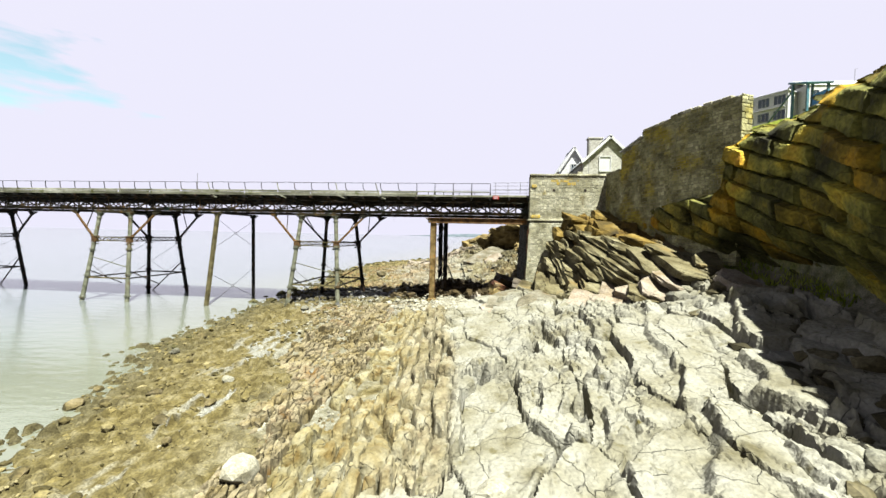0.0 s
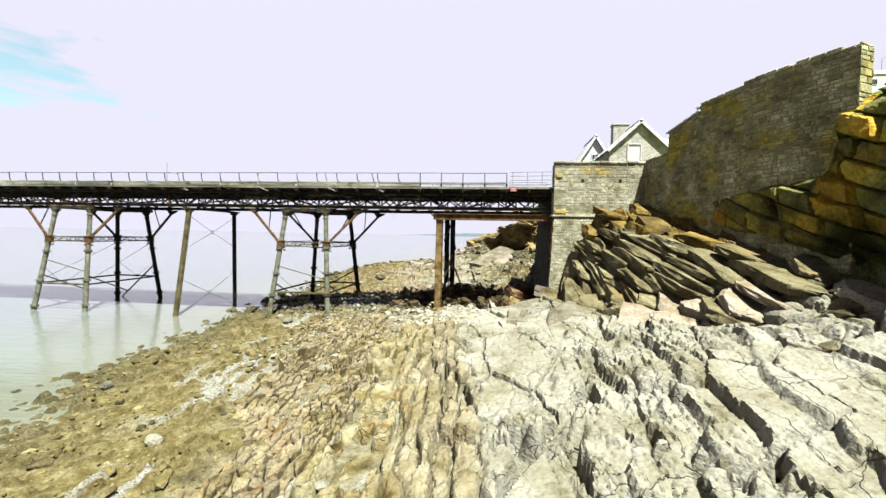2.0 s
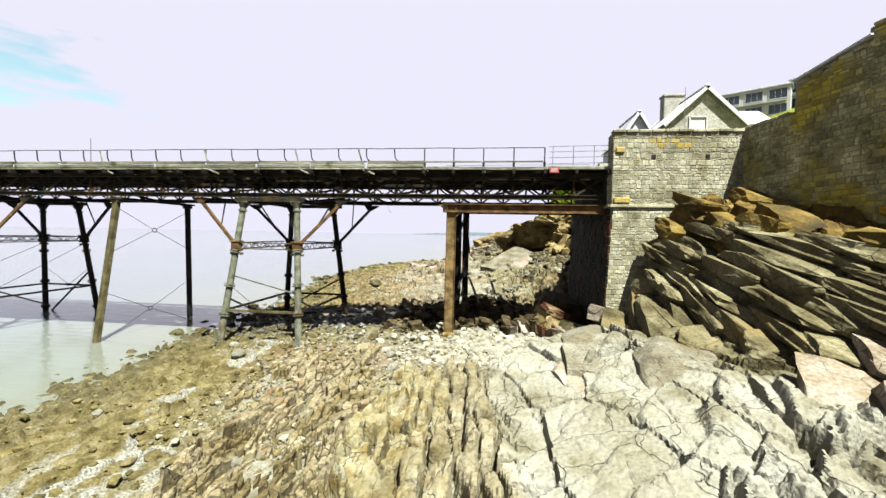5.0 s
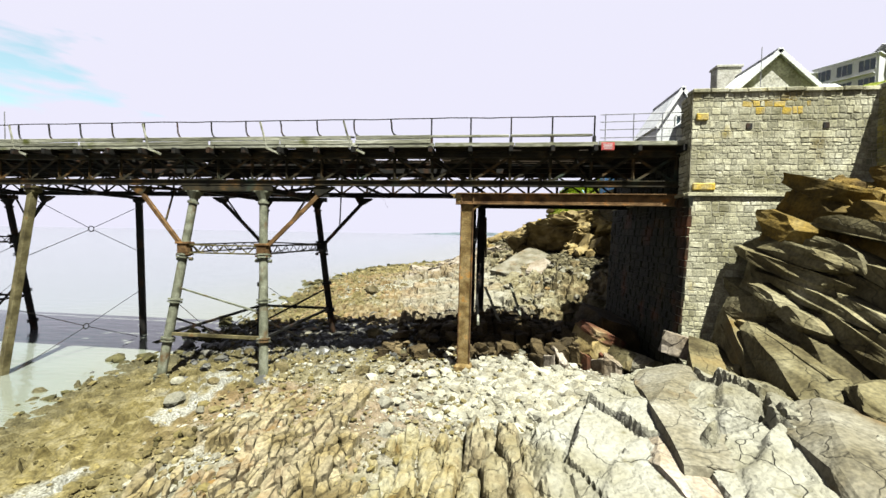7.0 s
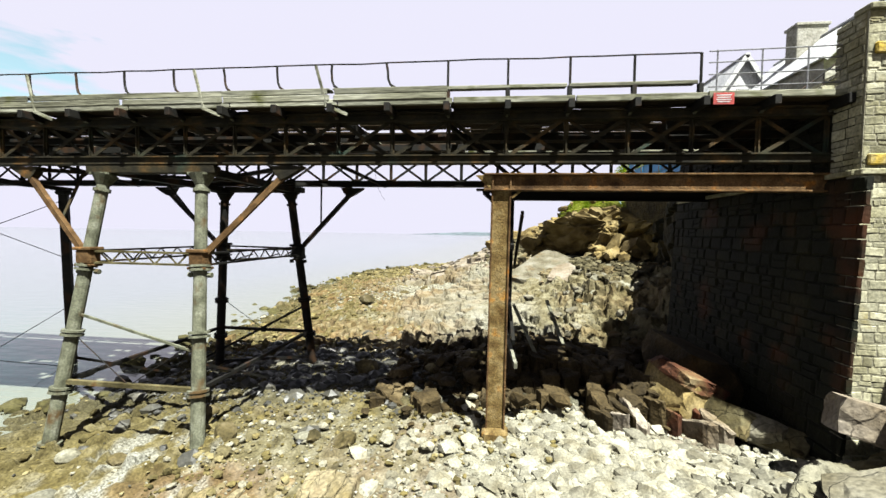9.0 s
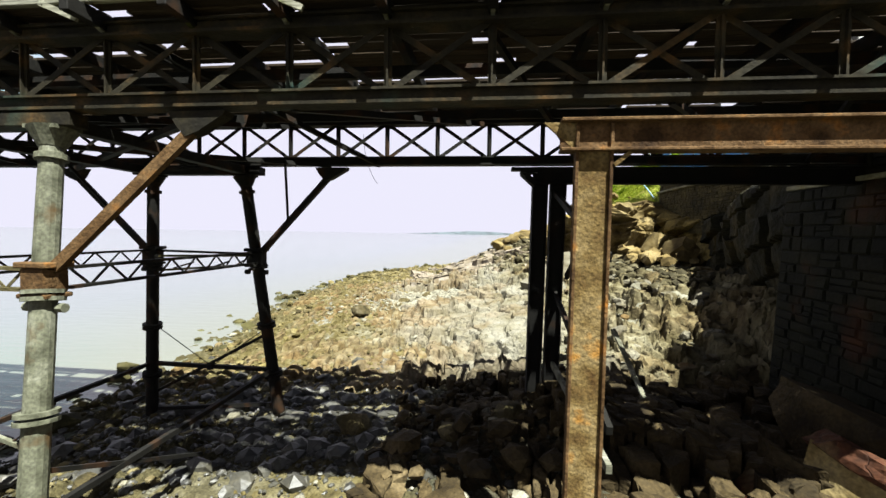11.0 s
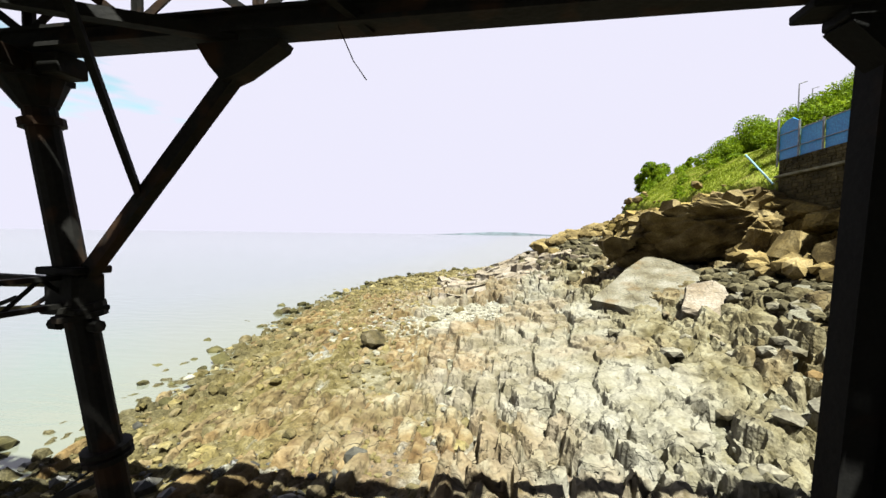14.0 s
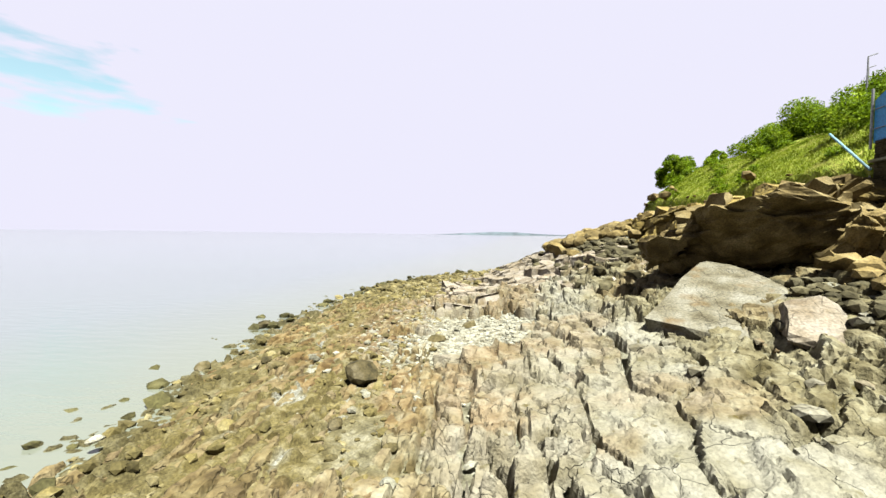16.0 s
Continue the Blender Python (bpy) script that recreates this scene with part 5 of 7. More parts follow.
def bed_blocks(seed, heading, width, length, x_rng, y_rng, mask, off, tilt_, follow_u, follow_v, crack, split=0.3, depth=0.9, big=0.0, bed=(3.2, 5.5), lift=0.3, gone=0.05, chip=0.20, loosed=0.13, wob=1.0, dip=0.0, jit=0.42, wave=0.55):
    """Blocks of a jointed bed: cells of a stretched jittered net, each an uneven slab with its own height and tilt."""
    r = random.Random(seed)
    vx, vy = math.sin(heading), -math.cos(heading)
    ux, uy = -vy, vx
    cs = [((x * ux + y * uy) / width, (x * vx + y * vy) / length) for x in x_rng for y in y_rng]
    u0, u1 = math.floor(min(c[0] for c in cs)), math.ceil(max(c[0] for c in cs))
    v0, v1 = math.floor(min(c[1] for c in cs)), math.ceil(max(c[1] for c in cs))
    pts = []
    for i in range(u0, u1):
        for j in range(v0, v1):
            cx, cy = (i + 0.5) * width * ux + (j + 0.5) * length * vx, (i + 0.5) * width * uy + (j + 0.5) * length * vy
            if not (x_rng[0] - 2 < cx < x_rng[1] + 2 and y_rng[0] - 2 < cy < y_rng[1] + 2):
                continue
            br = vnoise(np.array(cx * 0.33 + seed), np.array(cy * 0.33), seed)
            n = 1
            if br > 0.60 and r.random() < split:
                n = r.choice((4, 6, 8))
            elif r.random() < split * 1.2 * float(br):
                n = r.choice((2, 3))
            elif r.random() < big:
                n = 0
            for _ in range(n):
                pts.append((i + 0.5 + r.uniform(-jit, jit), j + r.uniform(0.08, 0.92)))
    net = {}
    for k, (a, b) in enumerate(pts):
        net.setdefault((math.floor(a), math.floor(b)), []).append(k)
    blocks = []
    pts = [(a + wave * noise.noise((a * 0.31, b * 0.31, seed)), b + 0.55 * noise.noise((a * 0.29, b * 0.29, seed + 9.0))) for a, b in pts]
    net = {}
    for k, (a, b) in enumerate(pts):
        net.setdefault((math.floor(a), math.floor(b)), []).append(k)
    centres = np.array([((a * width * ux + b * length * vx), (a * width * uy + b * length * vy)) for a, b in pts])
    keep = mask(centres[:, 0], centres[:, 1])
    h0 = base_height(centres[:, 0], centres[:, 1])
    # the beds that the joints cut up: each a plane of its own
    bu, bv = (centres @ (ux, uy)) / bed[0], (centres @ (vx, vy)) / bed[1]
    bu, bv = bu + 0.5 * (vnoise(bu * 2.3, bv * 2.3, seed) - 0.5), bv + 0.5 * (vnoise(bu * 2.1, bv * 2.1, seed + 4) - 0.5)
    _, bed1, bed2, bou, bov = cells(bu, bv, seed + 60)
    ccx = centres[:, 0] - bou * bed[0] * ux - bov * bed[1] * vx
    ccy = centres[:, 1] - bou * bed[0] * uy - bov * bed[1] * vy
    hb = base_height(ccx, ccy)
    bgx = (base_height(ccx + 1.5, ccy) - base_height(ccx - 1.5, ccy)) / 3
    bgy = (base_height(ccx, ccy + 1.5) - base_height(ccx, ccy - 1.5)) / 3
    bgu, bgv = (bgx * ux + bgy * uy) * follow_u + (bed2 - 0.5) * 0.16 * wob - dip, (bgx * vx + bgy * vy) * follow_v + (hash2(bed1 * 91, bed2 * 57) - 0.5) * 0.14 * wob
    bgu, bgv = np.clip(bgu, -0.45, 0.45), np.clip(bgv, -0.45, 0.45)
    plane = hb + (bed1 - 0.5) * 2 * lift + bgu * bou * bed[0] + bgv * bov * bed[1]
    plane = np.clip(plane, h0 - 0.45, h0 + 0.45)
    for k, (a, b) in enumerate(pts):
        if not keep[k] or r.random() < gone:
            continue
        poly = [(-1.6, -1.6), (1.6, -1.6), (1.6, 1.6), (-1.6, 1.6)]
        i, j = math.floor(a), math.floor(b)
        near = [(pts[n][0] - a, pts[n][1] - b) for di in (-2, -1, 0, 1, 2) for dj in (-2, -1, 0, 1, 2) for n in net.get((i + di, j + dj), ()) if n != k]
        for dx, dy in sorted(near, key=lambda d: d[0] ** 2 + d[1] ** 2)[:16]:
            poly = clip(poly, dx, dy, (dx * dx + dy * dy) / 2)
        if len(poly) < 3:
            continue
        # to metres round the centre, with ragged edges
        pm = [(p * width * ux + q * length * vx, p * width * uy + q * length * vy) for p, q in poly]
        ring = []
        for n in range(len(pm)):
            p, q = pm[n], pm[(n + 1) % len(pm)]
            ln = math.hypot(q[0] - p[0], q[1] - p[1])
            if ln < 0.06:
                continue
            ring.append(p)
            m = min(int(ln / chip), 7)
            for e in range(m):
                f = (e + 1) / (m + 1) + r.uniform(-0.15, 0.15) / (m + 1)
                w = r.gauss(0, 0.022) * min(1.0, ln) * (2.0 if r.random() < 0.15 else 1.0)
                ring.append((p[0] + f * (q[0] - p[0]) - w * (q[1] - p[1]) / ln, p[1] + f * (q[1] - p[1]) + w * (q[0] - p[0]) / ln))
        if len(ring) < 4:
            continue
        loose = r.random() < loosed
        gu, gv = bgu[k] + r.gauss(0, 0.2 if loose else tilt_), bgv[k] + r.gauss(0, 0.2 if loose else tilt_)
        gx_, gy_ = gu * ux + gv * vx, gu * uy + gv * vy
        z0 = plane[k] + r.uniform(-1, 1) * off + (r.uniform(-0.16, 0.14) if loose else 0.0)
        rad = sum(math.hypot(*p) for p in ring) / len(ring)
        c = crack * (r.uniform(0.3, 1.0) if r.random() < 0.75 else r.uniform(1.5, 4.0))
        s_out, s_in = max(0.55, 1 - c / rad), max(0.4, 1 - (c + 0.03 + 0.03 * r.random()) / rad)
        n = len(ring)
        co = []
        X0, Y0 = centres[k]

        def zt(x, y):
            p = Vector((X0 + x, Y0 + y, seed))
            return z0 + gx_ * x + gy_ * y + 0.12 * noise.noise(p * 0.9) + 0.07 * noise.noise(p * 2.3) + 0.035 * noise.noise(p * 6.1)

        rim = [zt(x, y) for x, y in ring]
        for (x, y), z in zip(ring, rim):
            co.append((x * 1.04, y * 1.04, z - depth))
        for (x, y), z in zip(ring, rim):
            w = s_out + r.uniform(-0.12, 0.03)
            co.append((x * w, y * w, z - r.uniform(0.14, 0.36)))
        for (x, y), z in zip(ring, rim):
            w = s_out + r.uniform(-0.03, 0.0)
            co.append((x * w, y * w, z - 0.01 - (0.05 if r.random() < 0.8 else 0.13) * r.random()))
        for x, y in ring:
            w = s_in - 0.05 * r.random()
            co.append((x * w, y * w, zt(x * w, y * w)))
        for x, y in ring:
            w = s_in * r.uniform(0.45, 0.6)
            co.append((x * w, y * w, zt(x * w, y * w) + r.uniform(-0.012, 0.02)))
        co.append((0, 0, zt(0, 0) + r.uniform(-0.01, 0.02)))
        fc = []
        for lv in (0, 1, 2, 3):
            for e in range(n):
                f = (e + 1) % n
                fc.append((lv * n + e, lv * n + f, (lv + 1) * n + f, (lv + 1) * n + e))
        fc += [(4 * n + e, 4 * n + (e + 1) % n, 5 * n) for e in range(n)]
        blocks.append((centres[k], co, fc))
    return blocks


def put_blocks(name, blocks, mat, mat_one, singles, stretch):
    """The blocks within a stretch of the plan as pieces of their own, the rest joined."""
    vs, fs, made = [], [], 0
    for (cx, cy), co, fc in blocks:
        if made < singles and stretch[0] < cx < stretch[1] and stretch[2] < cy < stretch[3]:
            me = bpy.data.meshes.new(name)
            me.from_pydata(co, [], fc)
            me.materials.append(mat_one)
            share(name, me, ground, Matrix.Translation((cx, cy, 0)))
            made += 1
        else:
            o = len(vs)
            vs += [(x + cx, y + cy, z) for x, y, z in co]
            fs += [tuple(i + o for i in f) for f in fc]
    me = bpy.data.meshes.new(name + "_rest")
    me.from_pydata(vs, [], fs)
    me.materials.append(mat)
    ob = new(name + "_rest", me)
    ob.parent = ground
    tagged(ob, kind="stuff")
    print(name, len(blocks), made, len(fs))


def zone(x, y):
    return ground_height(np.asarray(x), np.asarray(y))[1:4]


def ridge(x, y):
    x0 = np.interp(y, [14, 20, 25, 30, 35, 40], [8.5, 7.8, 6.3, 4.6, 3.1, 3.1])
    return (y > 15) & (y < 36.2) & (x > x0 - 1.3)


M_REDROCK = material("red_rock", (0.2, 0.09, 0.05), ramp=[(0.3, (0.055, 0.022, 0.010)), (0.48, (0.13, 0.048, 0.022)), (0.60, (0.20, 0.12, 0.055)), (0.74, (0.30, 0.24, 0.13))], scale=1.3, fine=10, bump=0.9, cracks=(1.2, 0.02))
M_OCHRELEDGE = material("ochre_ledge_rock", (0.3, 0.2, 0.06), ramp=[(0.28, (0.05, 0.034, 0.009)), (0.42, (0.12, 0.082, 0.018)), (0.58, (0.23, 0.15, 0.028)), (0.74, (0.34, 0.26, 0.10))], scale=0.9, detail=10, fine=11, bump=0.8, spread=0.25, spread_by="island", dist=0.05)
# weed brown taken darker, so that the pier's shade is in the colour
M_WEEDSHADE = material("weedy_rock", (0.07, 0.055, 0.03), ramp=[(0.28, (0.020, 0.013, 0.004)), (0.42, (0.048, 0.033, 0.012)), (0.58, (0.09, 0.064, 0.027)), (0.74, (0.16, 0.12, 0.06))], scale=1.1, detail=10, fine=13, bump=0.9, spread=0.35, spread_by="island", dist=0.06)
inside = lambda x, y: x < cliff_x(y) + 1.2
by_abutment = lambda x, y: (x > 2.9) & (y > 35.6) & (y < 45.8)
gully = lambda x, y: (y > 30.8) & (y < 38.6) & (x > -8.5) & (x < np.interp(y, [30.8, 33, 35, 38.6], [-2.4, -0.2, 1.6, 3.0]))
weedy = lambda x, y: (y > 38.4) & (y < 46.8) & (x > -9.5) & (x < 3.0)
rag = lambda x, y, k, a: a * (fbm(x * 0.6, y * 0.6, k) - 0.5)
rift = lambda y: np.interp(y, [10, 19.5, 22.4, 27, 31], [-0.9, -1.5, -2.2, -2.8, -3.1])
plain = lambda x, y: (x > rift(y) + 0.22) & (x < 1.4 + 0.23 * (y - 19) + rag(x, y, 130, 1.6)) & (y > 17.5 + rag(x, y, 131, 2.0)) & (y < 28.5 + rag(x, y, 142, 3.0)) & ~ridge(x, y)
upright = lambda x, y: (x < rift(y) - 0.05) & (x > rift(y) - 3.6 + rag(x, y, 132, 3.0)) & (y > 9) & (y < 31 + rag(x, y, 133, 3.0))
white = lambda x, y: ((x + 12.4) / 3.4) ** 2 + ((y - 68.5) / 5.2) ** 2 + 2.0 * (fbm(x * 0.6, y * 0.6, 145) - 0.5) < 1.0
free = lambda x, y: inside(x, y) & ~by_abutment(x, y) & ~gully(x, y) & ~weedy(x, y) & ~white(x, y)

def soften(m, n):
    """A mask with its border blurred over n cells each way."""
    for ax in (0, 1):
        c = np.cumsum(np.concatenate([np.repeat(np.take(m, [0], ax), n + 1, ax), m, np.repeat(np.take(m, [-1], ax), n, ax)], ax), ax)
        hi = np.take(c, range(2 * n + 1, c.shape[ax]), ax)
        m = (hi - np.take(c, range(0, c.shape[ax] - 2 * n - 1), ax)) / (2 * n + 1)
    return m


def bedrock_height(x, y, up, calm, rid):
    """Jointed limestone: terraced beds cut by joints into slabs, and upright plates where up is one."""
    b = base_height(x, y)
    wx = x + 0.5 * (fbm(x * 0.5, y * 0.5, 3) - 0.5) + 0.09 * (fbm(x * 2.6, y * 2.6, 4, 3) - 0.5)
    wy = y + 0.5 * (fbm(x * 0.5, y * 0.5, 7) - 0.5) + 0.12 * (fbm(x * 2.6, y * 2.6, 8, 3) - 0.5)
    u, v = wx + 0.06 * wy, wy - 0.06 * wx
    far = smooth(43.0, 46.0, y)
    calm = calm * (1 - 0.1 * far)
    broken = smooth(0.40, 0.60, fbm(x * 0.24 + 4, y * 0.24, 21)) * (1 - 0.9 * calm) + 0.10 + 0.16 * far
    e1, a1, a2, ox1, oy1 = cells(u / 1.9, v / 3.7, 101)
    e2, b1, b2, ox2, oy2 = cells(u / 0.66, v / 1.35, 102)
    e3, c1, c2, ox3, oy3 = cells(u / 0.22, v / 0.46, 103)
    shift = (a1 - 0.5) * 0.55 * (1 - 0.6 * calm) + (b1 - 0.5) * 0.46 * broken
    # beds that rise inland and towards the pier, broken off in steps
    slope = 0.20 * (y - 25)
    th = 0.50
    w = (b - slope + shift) / th + 2.4 * (fbm(x * 0.16, y * 0.16, 61) - 0.5)
    k = np.floor(w)
    f = w - k
    tread = 0.92 * smooth(0.0, 0.10, f) + 0.08 * f
    z1 = b + (k + tread - w) * th * (0.20 + 0.75 * hash2(k, a1 * 37.0, 5)) * (1 - 0.6 * calm) + 0.75 * shift
    z1 = z1 + 0.10 * (a2 - 0.5) * ox1 * (1 - 0.5 * calm) + 0.30 * (b2 - 0.5) * ox2 * broken + 0.22 * (hash2(b1 * 71.0, b2 * 13.0) - 0.5) * oy2 * broken + 0.14 * broken * (c1 - 0.5)
    gash = smooth(0.60, 0.72, fbm(x * 0.55 + 9, y * 0.4, 41) + np.where(y > 44, 0.05, 0.0))
    z1 = z1 - (0.12 + 0.30 * a2 + 1.0 * gash) * (1 - smooth(0.02, 0.05 + 0.12 * gash, e1))
    z1 = z1 - (0.03 + 0.20 * broken * b2) * (1 - smooth(0.02, 0.10, e2)) - 0.05 * broken * (1 - smooth(0.03, 0.22, e3))
    # beyond the pier the beds stand on edge: blocks tilted seawards, with gaping joints
    ef, f1, f2, fx, fy = cells(u / 1.10, v / 1.35, 121)
    rough = far * (1 - 0.9 * calm) * (0.45 + 0.75 * smooth(0.42, 0.60, fbm(x * 0.35 + 6, y * 0.35, 124)))
    z1 = z1 + rough * (0.40 * (f1 - 0.5) - (0.04 + 0.26 * f2) * fx - (0.02 + 0.20 * f1) * fy)
    gape = smooth(0.45, 0.62, fbm(x * 0.8 + 2, y * 0.6, 122))
    z1 = z1 - far * (1 - 0.75 * calm) * (0.14 + 0.85 * gape * f2) * (1 - smooth(0.02, 0.06 + 0.15 * gape, ef))
    # the broken core of the ridge, under its ledges
    rr = b1
    zr = b - 0.42 + 0.5 * (a1 - 0.5) + 0.4 * (b1 - 0.5) + 0.12 * (c1 - 0.5) - 0.12 * (1 - smooth(0.02, 0.14, e2))
    z1 = z1 + (zr - z1) * rid
    # upright plates with slits between them
    ep, p1, p2, px, py = cells(u / 0.50, v / 1.7, 110)
    eq, q1, q2, qx, qy = cells(u / 0.22, v / 0.5, 111)
    es, s1, s2, _, _ = cells(u / 1.5, v / 2.8, 112)
    slit = smooth(0.48, 0.66, fbm(x * 0.5, y * 0.25, 43))
    zp = b + 0.20 + (p1 - 0.5) * 0.50 + 0.34 * (p2 - 0.5) * py + (s1 - 0.5) * 0.36 + (q1 - 0.5) * 0.07 + 0.30 * (p2 - 0.5) * px
    zp = zp - (0.30 + 1.1 * slit * p2) * (1 - smooth(0.06, 0.15 + 0.06 * slit, ep)) - 0.10 * (1 - smooth(0, 0.5, ep)) - 0.05 * (1 - smooth(0, 0.25, eq)) - 1.0 * slit * (1 - smooth(0.03, 0.08, es))
    zp = b + (zp - b) * (1 - 0.2 * far) - 0.10 * far
    z = z1 + (zp - z1) * up + 0.05 * (fbm(x * 3.1, y * 3.1, 50, 4) - 0.5) + 0.05 * (fbm(x * 1.1, y * 1.1, 51, 3) - 0.5)
    return z, np.where(up > 0.5, 2 + p1, np.where(rid > 0.5, 6 + rr, a1))


def bedrock_material():
    """Limestone beds: pale slabs, ochre plates, brown ledges and pink or olive beds, each where its mask says."""
    m = material("bedrock", (0.3, 0.29, 0.22), ramp=[(0.26, (0.15, 0.132, 0.07)), (0.38, (0.270, 0.250, 0.170)), (0.54, (0.350, 0.334, 0.258)), (0.74, (0.402, 0.389, 0.322))], scale=0.7, detail=10, fine=9, bump=1.0, bump_scale=8, dist=0.08, stain=((0.13, 0.110, 0.035), 2.2, 0.62, 0.76), cracks=(0.4, 0.006), grain_by=(0.80, 1.14))
    n, l = m.node_tree.nodes, m.node_tree.links
    b = n["Principled BSDF"]
    base = b.inputs["Base Color"].links[0].from_socket
    geo = n.new("ShaderNodeNewGeometry")
    t = n.new("ShaderNodeTexNoise")
    t.inputs["Scale"].default_value, t.inputs["Detail"].default_value, t.inputs["Distortion"].default_value = 1.6, 10, 0.4
    l.new(geo.outputs["Position"], t.inputs[0])
    for key, stops in (("plate", [(0.32, (0.60, 0.44, 0.18)), (0.48, (0.98, 0.88, 0.58)), (0.66, (1.08, 1.05, 0.90))]),
                       ("ledge", [(0.30, (0.24, 0.20, 0.10)), (0.50, (0.52, 0.47, 0.32)), (0.72, (0.88, 0.84, 0.68))]),
                       ("crown", [(0.30, (0.22, 0.14, 0.035)), (0.52, (0.58, 0.38, 0.08)), (0.72, (0.86, 0.66, 0.28))]),
                       ("olive", [(0.30, (0.42, 0.37, 0.23)), (0.52, (0.80, 0.75, 0.58)), (0.72, (1.04, 1.02, 0.89))]),
                       ("pink", [(0.30, (0.52, 0.36, 0.22)), (0.50, (0.86, 0.68, 0.50)), (0.72, (1.04, 0.94, 0.80))])):
        at = n.new("ShaderNodeAttribute")
        at.attribute_name = key
        r = n.new("ShaderNodeValToRGB")
        for i, (p, c) in enumerate(stops):
            e = r.color_ramp.elements[i] if i < 2 else r.color_ramp.elements.new(p)
            e.position, e.color = p, (*c, 1)
        l.new(t.outputs["Fac"], r.inputs[0])
        mx = n.new("ShaderNodeMix")
        mx.data_type, mx.blend_type = "RGBA", "MULTIPLY"
        l.new(at.outputs["Fac"], mx.inputs["Factor"])
        l.new(base, mx.inputs["A"])
        l.new(r.outputs[0], mx.inputs["B"])
        base = mx.outputs["Result"]
    l.new(base, b.inputs["Base Color"])
    return m


M_BEDROCK = bedrock_material()
olive = lambda c: c[0] + 0.10 * (c[1] - 46) + rag(np.array(c[0]), np.array(c[1]), 136, 4.0) > -2.2
smooth_far = lambda x, y: (((x + 4.5 + 0.1 * (y - 56)) / 3.4) ** 2 + ((y - 57) / 7.5) ** 2 + rag(x, y, 134, 1.2) < 1) | (((x - 0.8) / 2.6) ** 2 + ((y - 66) / 7.0) ** 2 + rag(x, y, 135, 1.0) < 1)


def bedrock(x0, x1, y0, y1, step, cover, plates, singles):
    """A stretch of bedrock laid over the ground; slabs and plates within reach are pieces of their own."""
    xs, ys = np.arange(x0, x1, step), np.arange(y0, y1, step)
    xx, yy = np.meshgrid(xs, ys)
    n = max(2, round(0.22 / step))
    cov = soften(soften(cover(xx, yy).astype(float), n), n)
    up = soften(plates(xx, yy).astype(float), n)
    calm = soften((plain(xx, yy) | (smooth_far(xx, yy) & (yy > 44))).astype(float), 2 * n)
    rid = soften(ridge(xx, yy).astype(float), 3 * n) * smooth(20.5, 24.0, yy + 0.5 * (xx - 6))
    z, ident = bedrock_height(xx, yy, up, calm, rid)
    z = z - 0.9 * (1 - smooth(0.25, 0.8, cov))
    crown = smooth(6.6, 7.4, base_height(xx, yy) + 1.2 * (fbm(xx * 0.7, yy * 0.7, 150) - 0.5)) * rid
    low = smooth(0, 5, yy + 0.5 * (xx - 6) + rag(xx, yy, 138, 4.0) - 22.0)
    shore = 0.32 * smooth(44, 47, yy) * (1 - smooth(4.0, 10.0, xx - shore_x(yy) + rag(xx, yy, 143, 4.0)))
    marks = {"plate": np.clip(0.55 * up + smooth(1.0, 3.5, rift(yy) - xx + rag(xx, yy, 139, 2.5)) * (yy < 44), 0, 1),
             "ledge": np.clip(rid * low + 0.45 * smooth(24, 27, yy) * smooth(-1.5, 1.0, xx - np.interp(yy, [14, 20, 25, 30, 35, 40], [8.5, 7.8, 6.3, 4.6, 3.1, 3.1]) + 2.2), 0, 1) * (1 - crown), "crown": crown + shore,
             "olive": np.clip(soften((olive((xx, yy)) & (yy > 44)).astype(float), 3 * n) + 1.4 * shore, 0, 1), "pink": np.where(yy > 44, (0.12 + 0.33 * (1 - smooth(-11, -6, xx)) + 0.5 * smooth(0.46, 0.64, fbm(xx * 0.3, yy * 0.3, 123))), 0.2 * up)}
    idx = np.arange(xx.size).reshape(xx.shape)
    quads = np.stack([idx[:-1, :-1], idx[:-1, 1:], idx[1:, 1:], idx[1:, :-1]], -1).reshape(-1, 4)
    quads = quads[cov.ravel()[quads].max(1) > 0.12]
    co = np.stack([xx, yy, z], -1).reshape(-1, 3)
    key = ident.ravel()[quads[:, 0]]
    heart = co[quads[:, 0]]
    loose = np.ones(len(quads), bool)

    def lay_piece(name, q):
        used, inv = np.unique(q, return_inverse=True)
        ob = grid_mesh(name, co[used], inv.reshape(-1, 4), M_BEDROCK, {k: m.ravel()[used] for k, m in marks.items()}, flat=False)
        ob.data.set_sharp_from_angle(angle=radians(38))
        ob.parent = ground
        return ob

    within = (heart[:, 0] > -6.5) & (heart[:, 0] < 8) & (heart[:, 1] > 8) & (heart[:, 1] < 31)
    for name, lo, hi, least in (("rock_slab", 0, 1, 260), ("rock_plate", 2, 3, 90)):
        ids, count = np.unique(key[within & (key >= lo) & (key < hi)], return_counts=True)
        for i in ids[np.argsort(-count)][:singles]:
            pick = (key == i) & loose
            if pick.sum() >= least:
                lay_piece(name, quads[pick])
                loose &= ~pick
    tagged(lay_piece("bedrock", quads[loose]), kind="stuff")


near_rock = lambda x, y: ((zone(x, y)[0] > 0.5) | ((zone(x, y)[1] > 0.45) & (x > rift(y) - 4.2 + rag(x, y, 141, 3.0))) | upright(x, y) | plain(x, y) | ridge(x, y)) & free(x, y) & ((x < 1.5) | (y < 35.4))
near_plates = lambda x, y: upright(x, y) & ~ridge(x, y)
bedrock(-13.0, 12.6, 5.0, 36.6, 0.055, near_rock, near_plates, 110)


